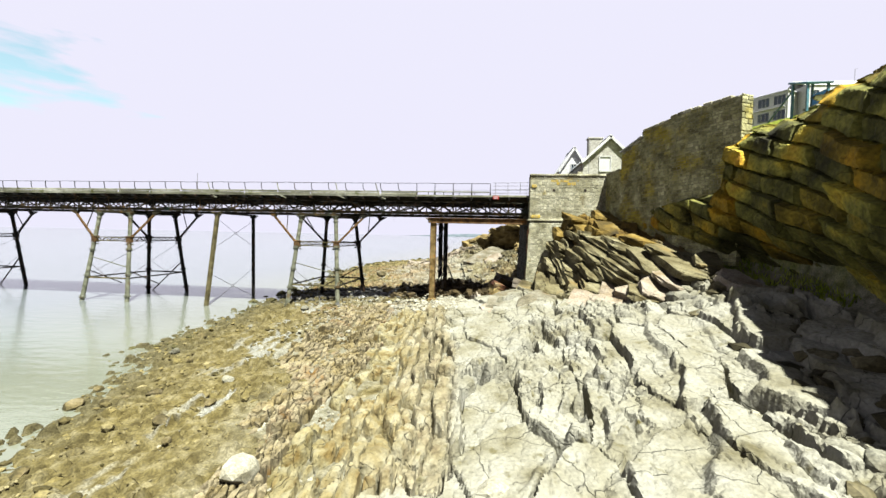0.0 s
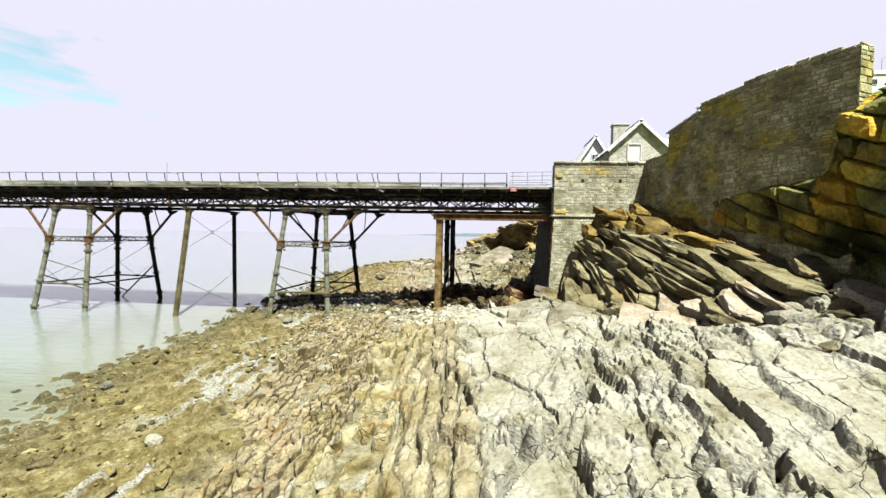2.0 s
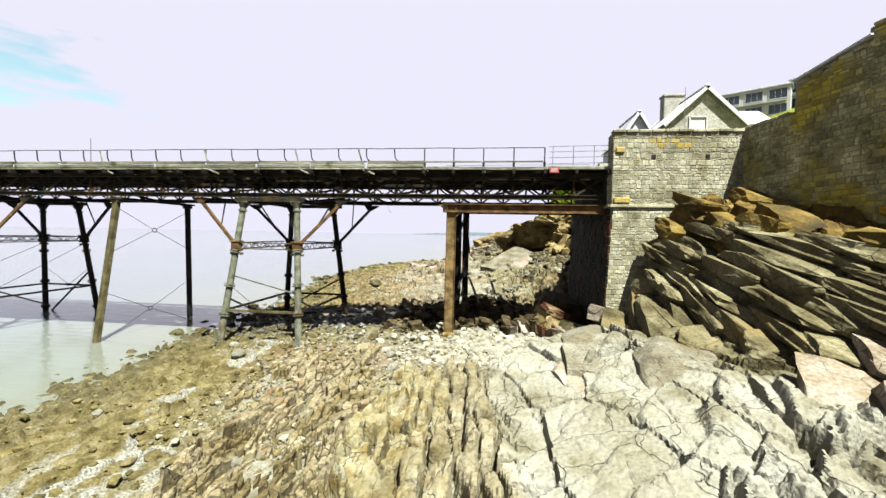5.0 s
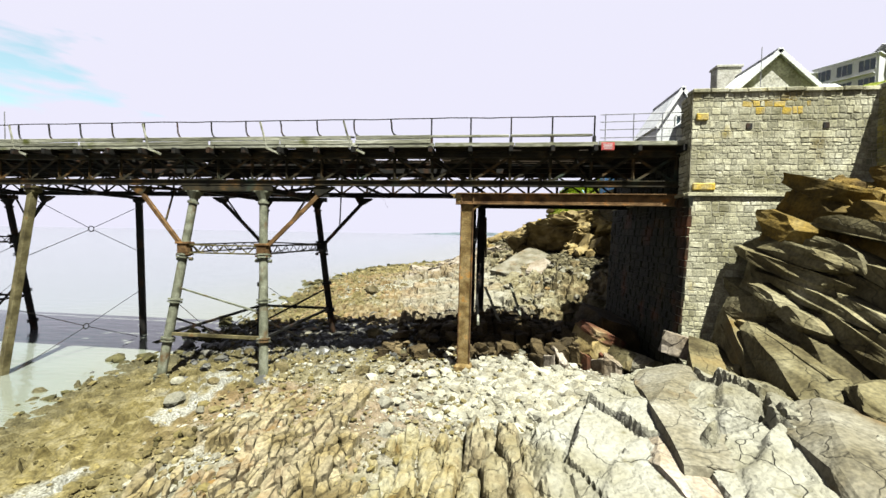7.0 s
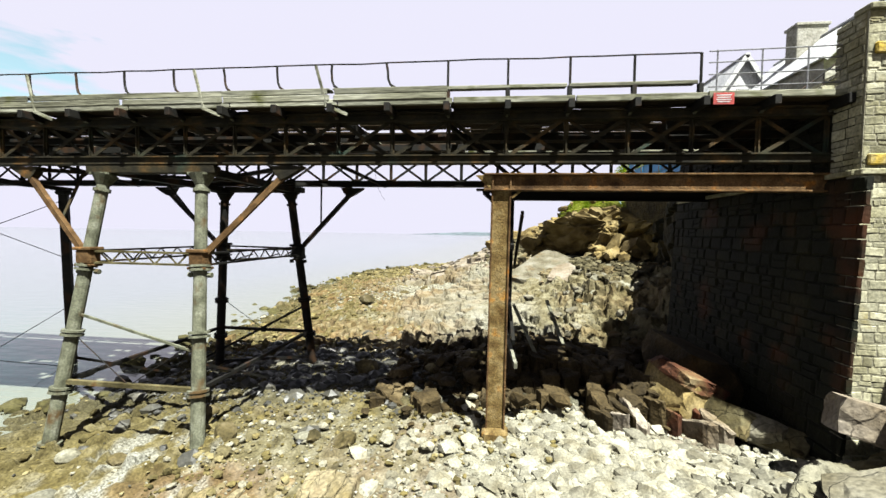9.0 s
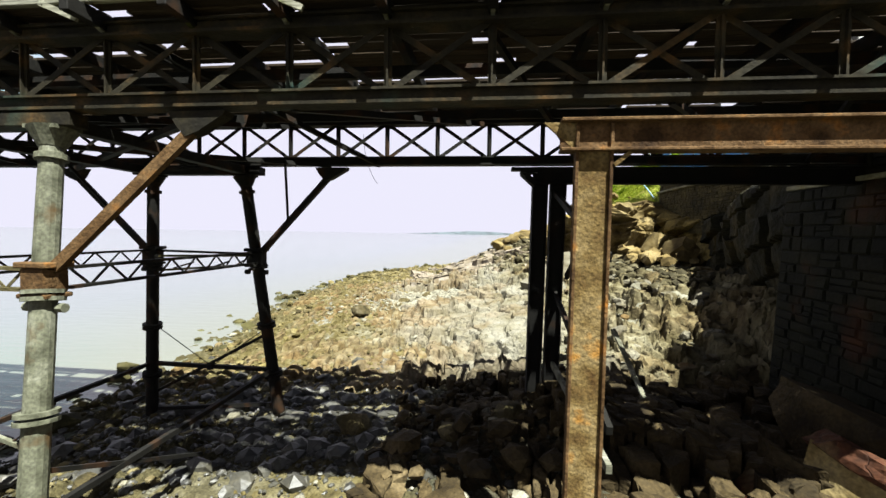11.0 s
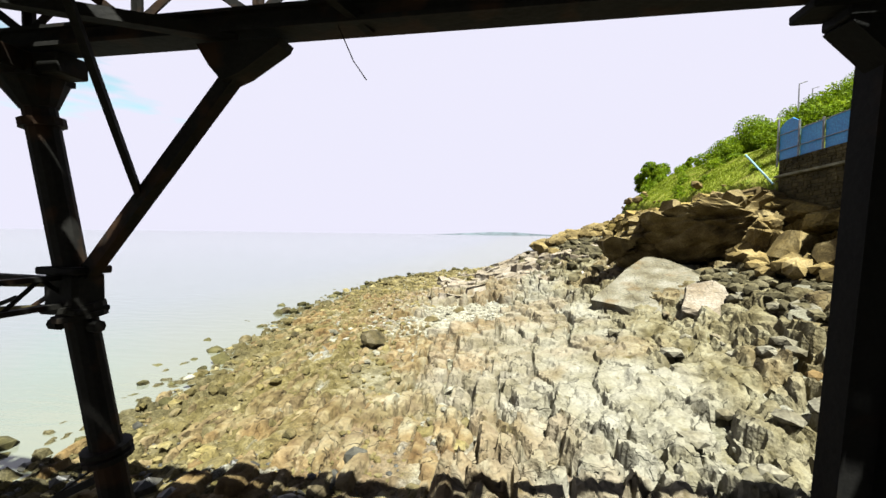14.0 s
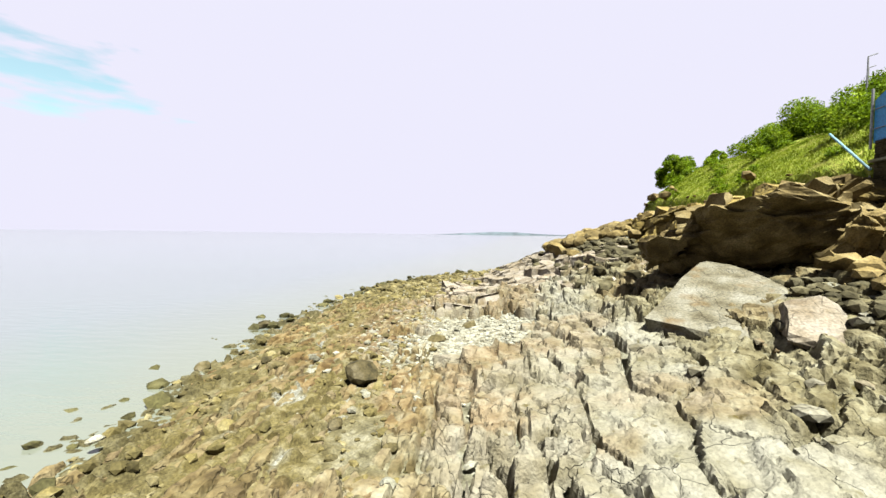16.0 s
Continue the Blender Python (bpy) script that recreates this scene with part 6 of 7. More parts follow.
def broken_slab(seed, cuts=11):
    """A unit block broken along random planes, so that no two corners are alike."""
    rg = random.Random(seed)
    bm = box_bm((1, 1, 1), Matrix())
    for k in range(cuts):
        n = Vector((rg.choice((-1, 1)) * rg.uniform(0.25, 1), rg.choice((-1, 1)) * rg.uniform(0.25, 1), rg.uniform(-0.9, 0.9))).normalized()
        d = (abs(n.x) + abs(n.y) + abs(n.z)) * 0.5 * rg.uniform(0.56, 0.86)
        cut = bmesh.ops.bisect_plane(bm, geom=bm.verts[:] + bm.edges[:] + bm.faces[:], plane_co=n * d, plane_no=n, clear_outer=True)
        bmesh.ops.edgenet_fill(bm, edges=[e for e in cut["geom_cut"] if isinstance(e, bmesh.types.BMEdge)])
    bmesh.ops.recalc_face_normals(bm, faces=bm.faces[:])
    bmesh.ops.triangulate(bm, faces=bm.faces[:])
    bmesh.ops.subdivide_edges(bm, edges=[e for e in bm.edges if e.calc_length() > 0.2], cuts=2, use_grid_fill=True)
    for v in bm.verts:
        v.co += 0.05 * noise.noise_vector(v.co * 3.1 + Vector((seed * 0.37, 0, 0))) + 0.02 * noise.noise_vector(v.co * 9.0)
    return bm


def ledges():
    """Long thick beds that crop out one above another along the ridge, each broken into lengths."""
    shapes = {}
    for key, mat in (("ledge", M_LEDGE), ("pale", M_BED), ("crown", M_OCHRELEDGE)):
        shapes[key] = []
        for k in range(9):
            bm = broken_slab(900 + k, 8)
            me = bpy.data.meshes.new("rock_ledge")
            bm.to_mesh(me)
            bm.free()
            me.materials.append(mat)
            shapes[key].append(me)
    r = random.Random(71)
    grid = np.arange(1.5, 12.5, 0.05)
    for row in range(18):
        level = 1.1 + 0.42 * row
        y = 13.5 + r.uniform(0, 1.5)
        while y < 36.3:
            ln = r.uniform(1.2, 4.2)
            yc = y + ln / 2
            y += ln * r.uniform(0.80, 0.98)
            h = level + 0.30 * (yc - 30) + r.uniform(-0.10, 0.10)
            pts = []
            for q in (yc - 0.6, yc + 0.6):
                g = base_height(grid, np.full(grid.shape, q))
                hit = np.nonzero(g > h + 0.30 * (q - yc))[0]
                pts.append((float(grid[hit[0]]), q) if len(hit) and hit[0] > 0 else None)
            if None in pts:
                continue
            x = (pts[0][0] + pts[1][0]) / 2
            if not bool(ridge(np.array(x + 0.6), np.array(yc))) or x > float(cliff_x(np.array(yc))) + 0.3 or r.random() < 0.06 or (yc > 35.2 and x > 2.6):
                continue
            head = math.degrees(math.atan2(-(pts[1][0] - pts[0][0]), 1.2))
            if yc + 0.5 * (x - 6) < 21.8 + r.uniform(0, 1.5):
                continue
            thick, wide = r.uniform(0.36, 0.66), r.uniform(1.5, 2.3)
            if yc < 23:
                ln, thick, wide = min(ln, 2.2), thick * 0.8, wide * 0.7
            kind = "crown" if h + r.uniform(-0.5, 0.5) > 7.3 else "pale" if yc + 0.5 * (x - 6) + r.uniform(-3, 3) < 24.5 else "ledge"
            if kind == "crown":
                ln, thick = min(ln, 1.9), thick * 1.5
            m = pose(x + 0.5 * wide - 0.30 + r.uniform(-0.22, 0.22), yc, h - 0.5 * thick + 0.12, 16.5 + r.uniform(-4, 4), r.uniform(4, 16), max(-20, min(50, head)) + r.uniform(-7, 7))
            share("rock_ledge", r.choice(shapes[kind]), ground, m @ Matrix.Diagonal((wide, ln * 1.12, thick, 1)))


ledges()
blocks = bed_blocks(13, 0.10, 0.22, 0.55, (-13, 2), (6, 33), lambda x, y: (zone(x, y)[1] > 0.45) & free(x, y) & ~near_rock(x, y), 0.07, 0.08, 0.7, 0.8, 0.018, 0.5, bed=(0.95, 3.2), lift=0.18, gone=0.08, big=0.25)
put_blocks("rock_plate", blocks, M_PLATE, M_PLATE, 0, (0, 0, 0, 0))
M_OLIVEBED = material("olive_bed_rock", (0.22, 0.19, 0.11), ramp=[(0.26, (0.09, 0.074, 0.04)), (0.40, (0.19, 0.166, 0.105)), (0.56, (0.265, 0.242, 0.175)), (0.74, (0.35, 0.33, 0.265))], scale=0.9, detail=10, fine=11, bump=0.75, spread=0.2, spread_by="island", stain=((0.20, 0.13, 0.05), 0.6, 0.58, 0.72), dist=0.05, cracks=(0.7, 0.014))
bedrock(-18.0, 8.0, 38.0, 80.5, 0.08, lambda x, y: (zone(x, y)[0] > 0.45) & free(x, y) & ((x < -8) | (y > 45.2)), lambda x, y: np.zeros(x.shape, bool), 0)
bedrock(-27.0, 0.0, 45.6, 80.5, 0.09, lambda x, y: (zone(x, y)[0] <= 0.45) & (x - shore_x(y) > 0.4 + rag(x, y, 144, 5.0)) & free(x, y), lambda x, y: np.ones(x.shape, bool), 0)
blocks = bed_blocks(16, 0.3, 1.3, 1.9, (-24, 4), (80, 125), lambda x, y: (x - shore_x(y) > 9) & inside(x, y), 0.10, 0.06, 0.6, 0.8, 0.04, 0.5, bed=(3.0, 5.0), lift=0.4, chip=0.6)
put_blocks("rock_slab", blocks, M_BED, M_BED, 0, (0, 0, 0, 0))
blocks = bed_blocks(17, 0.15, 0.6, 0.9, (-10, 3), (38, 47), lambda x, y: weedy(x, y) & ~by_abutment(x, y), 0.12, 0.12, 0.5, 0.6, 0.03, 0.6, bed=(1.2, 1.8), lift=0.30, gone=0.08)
put_blocks("weedy_rock", blocks, M_WEEDSHADE, M_WEEDSHADE, 0, (0, 0, 0, 0))


fan = lambda x, y: (((x - 0.3) / 2.5) ** 2 + ((y - 38.7) / 1.35) ** 2 + rag(x, y, 137, 0.8) < 1) & ~by_abutment(x, y)
blocks = bed_blocks(21, 0.45, 0.34, 1.0, (-3, 3.4), (36.5, 41), fan, 0.12, 0.16, 0.5, 0.8, 0.02, 0.5, bed=(0.8, 2.0), lift=0.15, gone=0.10, loosed=0.15, dip=0.05)
kind_of = lambda c: 0 if c[1] < 38.1 else 1 if math.hypot(c[0] - 0.6, c[1] - 38.8) < 0.9 else 2
for n, (nm, mt) in enumerate((("rock_plate", M_BED), ("red_bed", M_REDROCK), ("weedy_rock", M_WEEDSHADE))):
    put_blocks(nm, [b for b in blocks if kind_of(b[0]) == n], mt, mt, 0, (0, 0, 0, 0))


# ==== loose stones ====
def rock_shape(k, sub=1):
    """An angular boulder about one unit across, cut by a few planes."""
    bm = bmesh.new()
    bmesh.ops.create_icosphere(bm, subdivisions=sub, radius=0.5)
    r = random.Random(k)
    cuts = [(Vector((r.gauss(0, 1), r.gauss(0, 1), r.gauss(0, 1))).normalized(), r.uniform(0.26, 0.42)) for _ in range(7)]
    for v in bm.verts:
        for n, d in cuts:
            over = v.co.dot(n) - d
            if over > 0:
                v.co -= n * over * 0.92
        v.co += 0.05 * noise.noise_vector(v.co * 3 + Vector((k * 7.1, 0, 0)))
        v.co.z *= 0.75
    co, fc = [v.co.copy() for v in bm.verts], [[v.index for v in f.verts] for f in bm.faces]
    bm.free()
    return co, fc


def scatter(name, n, seed, xy, size, mat, label, sub=1, sink=0.25):
    """Loose stones joined in one mesh."""
    rg = np.random.default_rng(seed)
    shapes = [(np.array(c), np.array(f)) for c, f in (rock_shape(seed * 20 + k, sub) for k in range(6))]
    x, y = xy(rg, n)
    z = ground_height(x, y)[0]
    sz = size(rg, len(x))
    yaw, tip = rg.uniform(0, 6.28, len(x)), rg.normal(0, 0.25, len(x))
    which = rg.integers(0, 6, len(x))
    vs, fs, o = [], [], 0
    for k in range(len(x)):
        c, f = shapes[which[k]]
        ca, sa, cb, sb = math.cos(yaw[k]), math.sin(yaw[k]), math.cos(tip[k]), math.sin(tip[k])
        rot = np.array([[ca, -sa * cb, sa * sb], [sa, ca * cb, -ca * sb], [0, sb, cb]])
        st = np.array([1.0, 0.6 + 0.5 * rg.random(), 0.55 + 0.4 * rg.random()])
        vs.append((c * st * sz[k]) @ rot.T + (x[k], y[k], z[k] + (0.28 - sink) * sz[k]))
        fs.append(f + o)
        o += len(c)
    co, tri = np.concatenate(vs), np.concatenate(fs)
    me = bpy.data.meshes.new(name)
    me.from_pydata(co, [], tri.tolist())
    me.materials.append(mat)
    return tagged(new(name, me), label, "stones", kind="stuff")


def along(y0, y1, d0, d1, keep=None):
    def pick(rg, n):
        y = rg.uniform(y0, y1, n)
        d = d0 + (d1 - d0) * rg.random(n)
        x = shore_x(y) + d
        ok = keep(x, y, rg) if keep else np.ones(n, bool)
        return x[ok], y[ok]
    return pick


logn = lambda lo, hi: (lambda rg, n: np.clip(lo * np.exp(rg.exponential(0.55, n)), lo, hi))
M_RUBBLE = material("rubble_stones", (0.2, 0.16, 0.08), ramp=[(0.3, (0.075, 0.062, 0.019)), (0.5, (0.185, 0.148, 0.054)), (0.72, (0.30, 0.258, 0.14))], scale=0.7, fine=14, bump=0.5, spread=0.45, spread_by="island")
M_PEBBLE = material("pale_pebbles", (0.36, 0.35, 0.30), ramp=[(0.3, (0.23, 0.205, 0.135)), (0.7, (0.46, 0.44, 0.345))], scale=2, fine=20, bump=0.3, spread=0.35, spread_by="island")
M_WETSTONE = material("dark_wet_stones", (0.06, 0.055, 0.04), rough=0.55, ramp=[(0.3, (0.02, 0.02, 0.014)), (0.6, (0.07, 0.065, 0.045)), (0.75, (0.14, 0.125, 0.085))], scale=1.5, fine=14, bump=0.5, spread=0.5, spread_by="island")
M_DARKROCK = material("grey_jumbled_rock", (0.1, 0.095, 0.07), ramp=[(0.3, (0.030, 0.024, 0.010)), (0.5, (0.090, 0.076, 0.036)), (0.72, (0.22, 0.19, 0.11))], scale=0.9, fine=12, bump=0.7, spread=0.35, spread_by="island")
M_OCHREROCK = material("ochre_broken_rock", (0.3, 0.22, 0.1), ramp=[(0.3, (0.09, 0.062, 0.020)), (0.5, (0.25, 0.18, 0.065)), (0.72, (0.43, 0.34, 0.165))], scale=0.8, fine=12, bump=0.7, spread=0.3, spread_by="island")
M_WEEDSTONE = material("weedy_stones_awash", (0.14, 0.12, 0.05), ramp=[(0.3, (0.035, 0.030, 0.010)), (0.5, (0.085, 0.076, 0.026)), (0.72, (0.15, 0.135, 0.06))], scale=1.2, fine=14, bump=0.6, spread=0.35, spread_by="island")
patchy = lambda x, y, rg: fbm(x * 0.5, y * 0.5, 33) + 0.25 * rg.random(len(x)) > 0.5
scatter("rubble", 3600, 1, along(7, 50, -0.5, 9.5, patchy), logn(0.09, 0.5), M_RUBBLE, "brown weedy rubble strewn over the lower shore")
scatter("rubble", 2000, 2, along(46, 84, -0.5, 12, patchy), logn(0.16, 0.7), M_RUBBLE, "brown weedy rubble strewn over the lower shore")
scatter("rubble", 2400, 3, along(80, 130, -1, 12), logn(0.35, 1.2), M_RUBBLE, "brown weedy rubble on the distant shore")
scatter("wet_stones", 60, 22, along(9, 36, -3.0, 0.8), logn(0.18, 0.5), M_WEEDSTONE, "low weedy stones at the water's edge", sink=0.12)
scatter("wet_stones", 420, 4, along(38, 120, -6.5, 0.5, lambda x, y, rg: rg.random(len(x)) < np.exp((x - shore_x(y)) * 0.33)), logn(0.4, 1.3), M_WEEDSTONE, "weedy stones awash at the water's edge", sink=0.1)
scatter("pebbles", 8000, 5, lambda rg, n: (rg.normal(-1.8, 2.4, n), rg.normal(34.2, 1.9, n)), logn(0.11, 0.75), M_PEBBLE, "pale sea-washed pebbles below the abutment")
scatter("pebbles", 6500, 6, lambda rg, n: (rg.normal(-12.6, 2.3, n), rg.normal(68.3, 3.8, n)), logn(0.13, 0.45), M_PEBBLE, "white pebble patch on the far shore", sub=1)
scatter("rubble", 3000, 18, lambda rg, n: (rg.uniform(-14, -3, n), rg.uniform(24, 39, n)), logn(0.06, 0.3), M_RUBBLE, "brown and ochre stones strewn before the pier", sink=0.0)
scatter("pebbles", 2200, 19, lambda rg, n: (rg.uniform(-13, -2, n), rg.uniform(24, 38, n)), logn(0.05, 0.28), M_PEBBLE, "pale stones strewn before the pier", sink=0.0)
scatter("pebbles", 1500, 7, along(9, 45, 5, 11, lambda x, y, rg: fbm(x * 0.45, y * 0.45, 77) > 0.55), logn(0.08, 0.3), M_PEBBLE, "pale pebbles lodged between the plates")
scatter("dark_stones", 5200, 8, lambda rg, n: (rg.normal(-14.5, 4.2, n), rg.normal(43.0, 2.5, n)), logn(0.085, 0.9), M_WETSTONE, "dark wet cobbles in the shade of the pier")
scatter("jumbled_rocks", 1500, 10, lambda rg, n: ((lambda yy: (cliff_x(yy) - np.abs(rg.normal(0, 1.7, n)) + 0.6, yy))(rg.uniform(52, 66, n))), logn(0.22, 0.85), M_DARKROCK, "dark grey jumbled rocks at the cliff foot", sub=2, sink=-0.05)
scatter("jumbled_rocks", 420, 11, lambda rg, n: (rg.normal(-2.0, 2.0, n), rg.normal(86, 5.0, n)), logn(0.5, 1.5), M_DARKROCK, "dark grey jumbled rocks below the grass", sink=-0.2)
scatter("jumbled_rocks", 460, 12, lambda rg, n: ((lambda yy: (cliff_x(yy) + 1.0 + rg.normal(0, 1.3, n), yy))(66 + 37 * rg.random(n) ** 0.7)), logn(0.4, 1.7), M_OCHREROCK, "ochre broken rocks on the edge of the grass", sink=-0.1)
scatter("jumbled_rocks", 330, 14, lambda rg, n: (rg.uniform(-5.5, 4, n), rg.normal(97, 4.0, n)), logn(0.8, 2.6), M_OCHREROCK, "ochre boulders heaped on the ridge that runs out to sea", sub=2, sink=-0.12)
scatter("jumbled_rocks", 120, 15, lambda rg, n: ((lambda yy: (cliff_x(yy) - 0.3 + rg.normal(0, 0.8, n), yy))(rg.uniform(59, 66, n))), logn(0.5, 1.7), M_OCHREROCK, "ochre boulders fallen below the wall", sink=-0.5)
scatter("jumbled_rocks", 900, 20, lambda rg, n: ((lambda yy: (cliff_x(yy) - rg.uniform(0.2, 3.8, n), yy))(rg.uniform(54.5, 66, n))), logn(0.24, 0.8), M_DARKROCK, "dark jumbled rocks heaped below the far wall", sink=-0.6)
scatter("jumbled_rocks", 420, 17, lambda rg, n: (rg.uniform(-9.5, 2.6, n), rg.normal(41.6, 2.0, n)), logn(0.22, 0.9), M_WEEDSHADE, "weedy rocks jumbled under the pier, coloured dark for its shade", sink=-0.3)
scatter("jumbled_rocks", 150, 16, lambda rg, n: (rg.normal(0.8, 2.3, n), rg.uniform(47, 62, n)), logn(0.22, 0.95), M_OLIVEBED, "broken olive-grey rocks strewn over the beds near the cove", sink=-0.35)
scatter("jumbled_rocks", 240, 13, lambda rg, n: ((lambda yy: (cliff_x(yy) - np.abs(rg.normal(0, 1.2, n)), yy))(rg.uniform(8, 24, n))), logn(0.35, 1.2), M_DARKROCK, "dark fallen rocks at the foot of the near cliff", sink=-0.05)
scatter("chips", 2600, 9, along(8, 80, 10, 26, lambda x, y, rg: (fbm(x * 0.4, y * 0.4, 55) > 0.5) & (x < cliff_x(y)) & ~((x > 2.4) & (y > 34) & (y < 52))), logn(0.10, 0.5), M_PEBBLE, "broken limestone pieces in the joints of the slabs", sink=-0.1)

SHAPES = []
for k in range(10):
    c, f = rock_shape(500 + k, 2)
    me = bpy.data.meshes.new("boulder")
    me.from_pydata(c, [], f)
    SHAPES.append(me)
PALE, BROWN = [], []
for me in SHAPES:
    a, b = me.copy(), me.copy()
    a.materials.append(M_BOULDER)
    b.materials.append(M_BROWN)
    PALE.append(a), BROWN.append(b)


def boulder(x, y, size, pale=True, k=0, up=0.0, label="", tall=0.75):
    ob = new("boulder", (PALE if pale else BROWN)[k % 10])
    z = gz(x, y)
    ob.matrix_basis = pose(x, y, z + size * 0.16 + up, 8 * math.sin(k * 2.1), 8 * math.cos(k * 1.7), 47 * k) @ Matrix.Diagonal((size, size * 0.8, size * tall, 1))
    return tagged(ob, label or ("rounded pale limestone boulder lying on the beds" if pale else "brown weed-stained boulder on the lower shore"), "boulder", "pale boulders" if pale else "brown boulders")


for i, (x, y, sz, pale) in enumerate([(-6.4, 9.9, 1.0, True), (0.2, 10.3, 1.15, True), (-16.2, 14.2, 0.9, False), (-16.9, 15.9, 0.6, False), (-15.2, 14.6, 0.5, False), (-13.8, 15.4, 0.7, False),
                                      (-15.6, 33.1, 1.0, True), (-11.9, 31.8, 0.9, True), (-13.0, 30.7, 0.7, False), (-9.4, 36.2, 0.8, False), (-13.2, 36.4, 0.9, False), (-2.2, 31.2, 0.9, True), (-10.8, 42.6, 1.3, False), (-6.0, 42.3, 1.4, False), (-7.6, 41.9, 1.2, False),
                                      (-15.9, 59.6, 1.7, False), (-14.2, 66.5, 1.1, False), (-12.8, 70.5, 1.2, False), (-27.5, 70.2, 1.6, False), (-10.0, 74.0, 1.6, False), (-20.6, 61.0, 1.0, False), (-25.0, 61.5, 1.0, False), (2.6, 56.4, 1.7, True), (3.4, 53.6, 1.6, True), (1.6, 53.6, 1.3, True), (4.2, 59.2, 1.9, True)]):
    boulder(x, y, sz, pale, i)
rb = random.Random(21)
for i in range(64):
    y = rb.uniform(8, 78)
    x = float(shore_x(np.array(y))) + rb.uniform(1, 11)
    boulder(x, y, rb.uniform(0.3, 0.7), rb.random() < 0.3, i + 30)
for i in range(45):
    y = rb.uniform(60, 100)
    x = float(cliff_x(np.array(y))) - rb.uniform(-0.8, 2.2)
    boulder(x, y, rb.uniform(0.7, 2.0), True, i + 3, 0.1, "fallen pale boulder at the foot of the far cliff")
for i in range(26):
    y = rb.uniform(9, 24)
    x = float(cliff_x(np.array(y))) - rb.uniform(0.3, 3.0)
    boulder(x, y, rb.uniform(0.5, 1.3), True, i + 7, 0.1, "fallen angular block at the foot of the cliff")
# the third, at the water's edge, stands in for pale floating debris
for x, y, sz, k in ((-6.2, 9.6, 1.05, 3), (0.1, 9.1, 0.95, 5), (-22.4, 54.1, 0.4, 6)):
    me = SHAPES[k].copy()
    me.materials.append(M_PEBBLE)
    ob = new("boulder", me)
    ob.matrix_basis = pose(x, y, gz(x, y) + 0.45, 10, 5, 40 * k) @ Matrix.Diagonal((sz * 1.3, sz, sz * 0.9, 1))
    tagged(ob, "rounded white boulder shape lying on the shore", "boulder", "pale boulders")
# iron-red beds standing beside the abutment, and the slab at its corner


def leaning_slab(x, y, z, size, turn, mat, label):
    bm = broken_slab(int(x * 100) + int(y * 37))
    ob = mesh_object("rock_slab", bm, mat)
    ob.matrix_basis = pose(x, y, z, *turn) @ Matrix.Diagonal((*size, 1))
    return tagged(ob, label, "rock")


def overhang(x, y, z, size, turn, lean, label):
    """A rough mass of rock whose front face leans outwards over its foot."""
    bm = broken_slab(int(x * 100) + int(y * 37), 14)
    bmesh.ops.triangulate(bm, faces=bm.faces[:])
    bmesh.ops.subdivide_edges(bm, edges=[e for e in bm.edges if e.calc_length() > 0.06], cuts=2, use_grid_fill=True)
    full = Vector(size)
    for v in bm.verts:
        p = v.co * full
        d, near = noise.voronoi(Vector((p.x * 0.55, p.y * 0.55 + x, p.z * 0.9 + 0.25 * p.x)))
        step = noise.cell(near[0] * 7.3)
        rough = 0.42 * step - 0.30 * max(0.0, 1 - 6 * (d[1] - d[0])) + 0.14 * noise.fractal(p * 1.6, 1.0, 2.0, 5)
        p += v.co.normalized() * rough
        p.y -= lean * p.z
        v.co = p
    ob = mesh_object("rock_mass", bm, M_OCHREROCK)
    ob.matrix_basis = pose(x, y, z, *turn)
    return tagged(ob, label, "rock")


rf = random.Random(17)
leaning_slab(0.75, 39.1, 1.75, (1.6, 1.7, 1.5), (4, 22, 24), M_OCHREROCK, "ochre bedded rock standing beside the abutment")
leaning_slab(0.95, 39.2, 2.45, (1.7, 1.9, 0.5), (8, 26, 24), M_REDROCK, "iron-red tilted rock bed beside the abutment")
leaning_slab(1.55, 38.25, 1.65, (0.55, 1.9, 0.8), (4, 28, 34), M_LEDGE, "narrow tilted bed at the foot of the abutment")
leaning_slab(1.95, 37.75, 1.6, (0.5, 2.0, 0.8), (2, 30, 36), M_OLIVEBED, "narrow pale bed at the foot of the abutment")
leaning_slab(2.45, 37.3, 1.5, (0.5, 1.7, 0.7), (0, 30, 38), M_LEDGE, "narrow tilted bed at the foot of the abutment")
leaning_slab(1.9, 40.6, 2.1, (2.8, 2.6, 1.7), (6, 18, 12), M_WEEDSHADE, "weedy bed beside the abutment, coloured dark for its shade")
leaning_slab(-0.7, 39.4, 1.35, (0.9, 1.5, 1.0), (6, 24, 28), M_REDROCK, "low red rock rib above the pebbles")
leaning_slab(3.2, 34.7, 2.95, (2.3, 1.3, 0.75), (-8, 14, -22), M_BED, "flat pale slab at the abutment's corner")
leaning_slab(1.3, 30.6, 2.12, (2.5, 5.6, 1.2), (7, 4, -6), M_OLIVEBED, "long smooth tilted limestone slab below the abutment")
leaning_slab(3.1, 27.4, 2.55, (2.4, 4.6, 1.2), (7, 3, -10), M_OLIVEBED, "wide smooth limestone slab before the ledges")
leaning_slab(4.2, 31.4, 3.3, (1.6, 4.2, 1.1), (13, 8, -4), M_LEDGE, "thick tilted limestone slab below the abutment")
leaning_slab(0.1, 28.2, 1.75, (1.5, 3.2, 1.0), (4, 6, 12), M_BED, "broken limestone slab beside the pebbles")
leaning_slab(0.7, 60.3, 3.7, (2.0, 2.7, 0.7), (30, 12, -20), M_BED, "large pale slab leaning on the far beds")
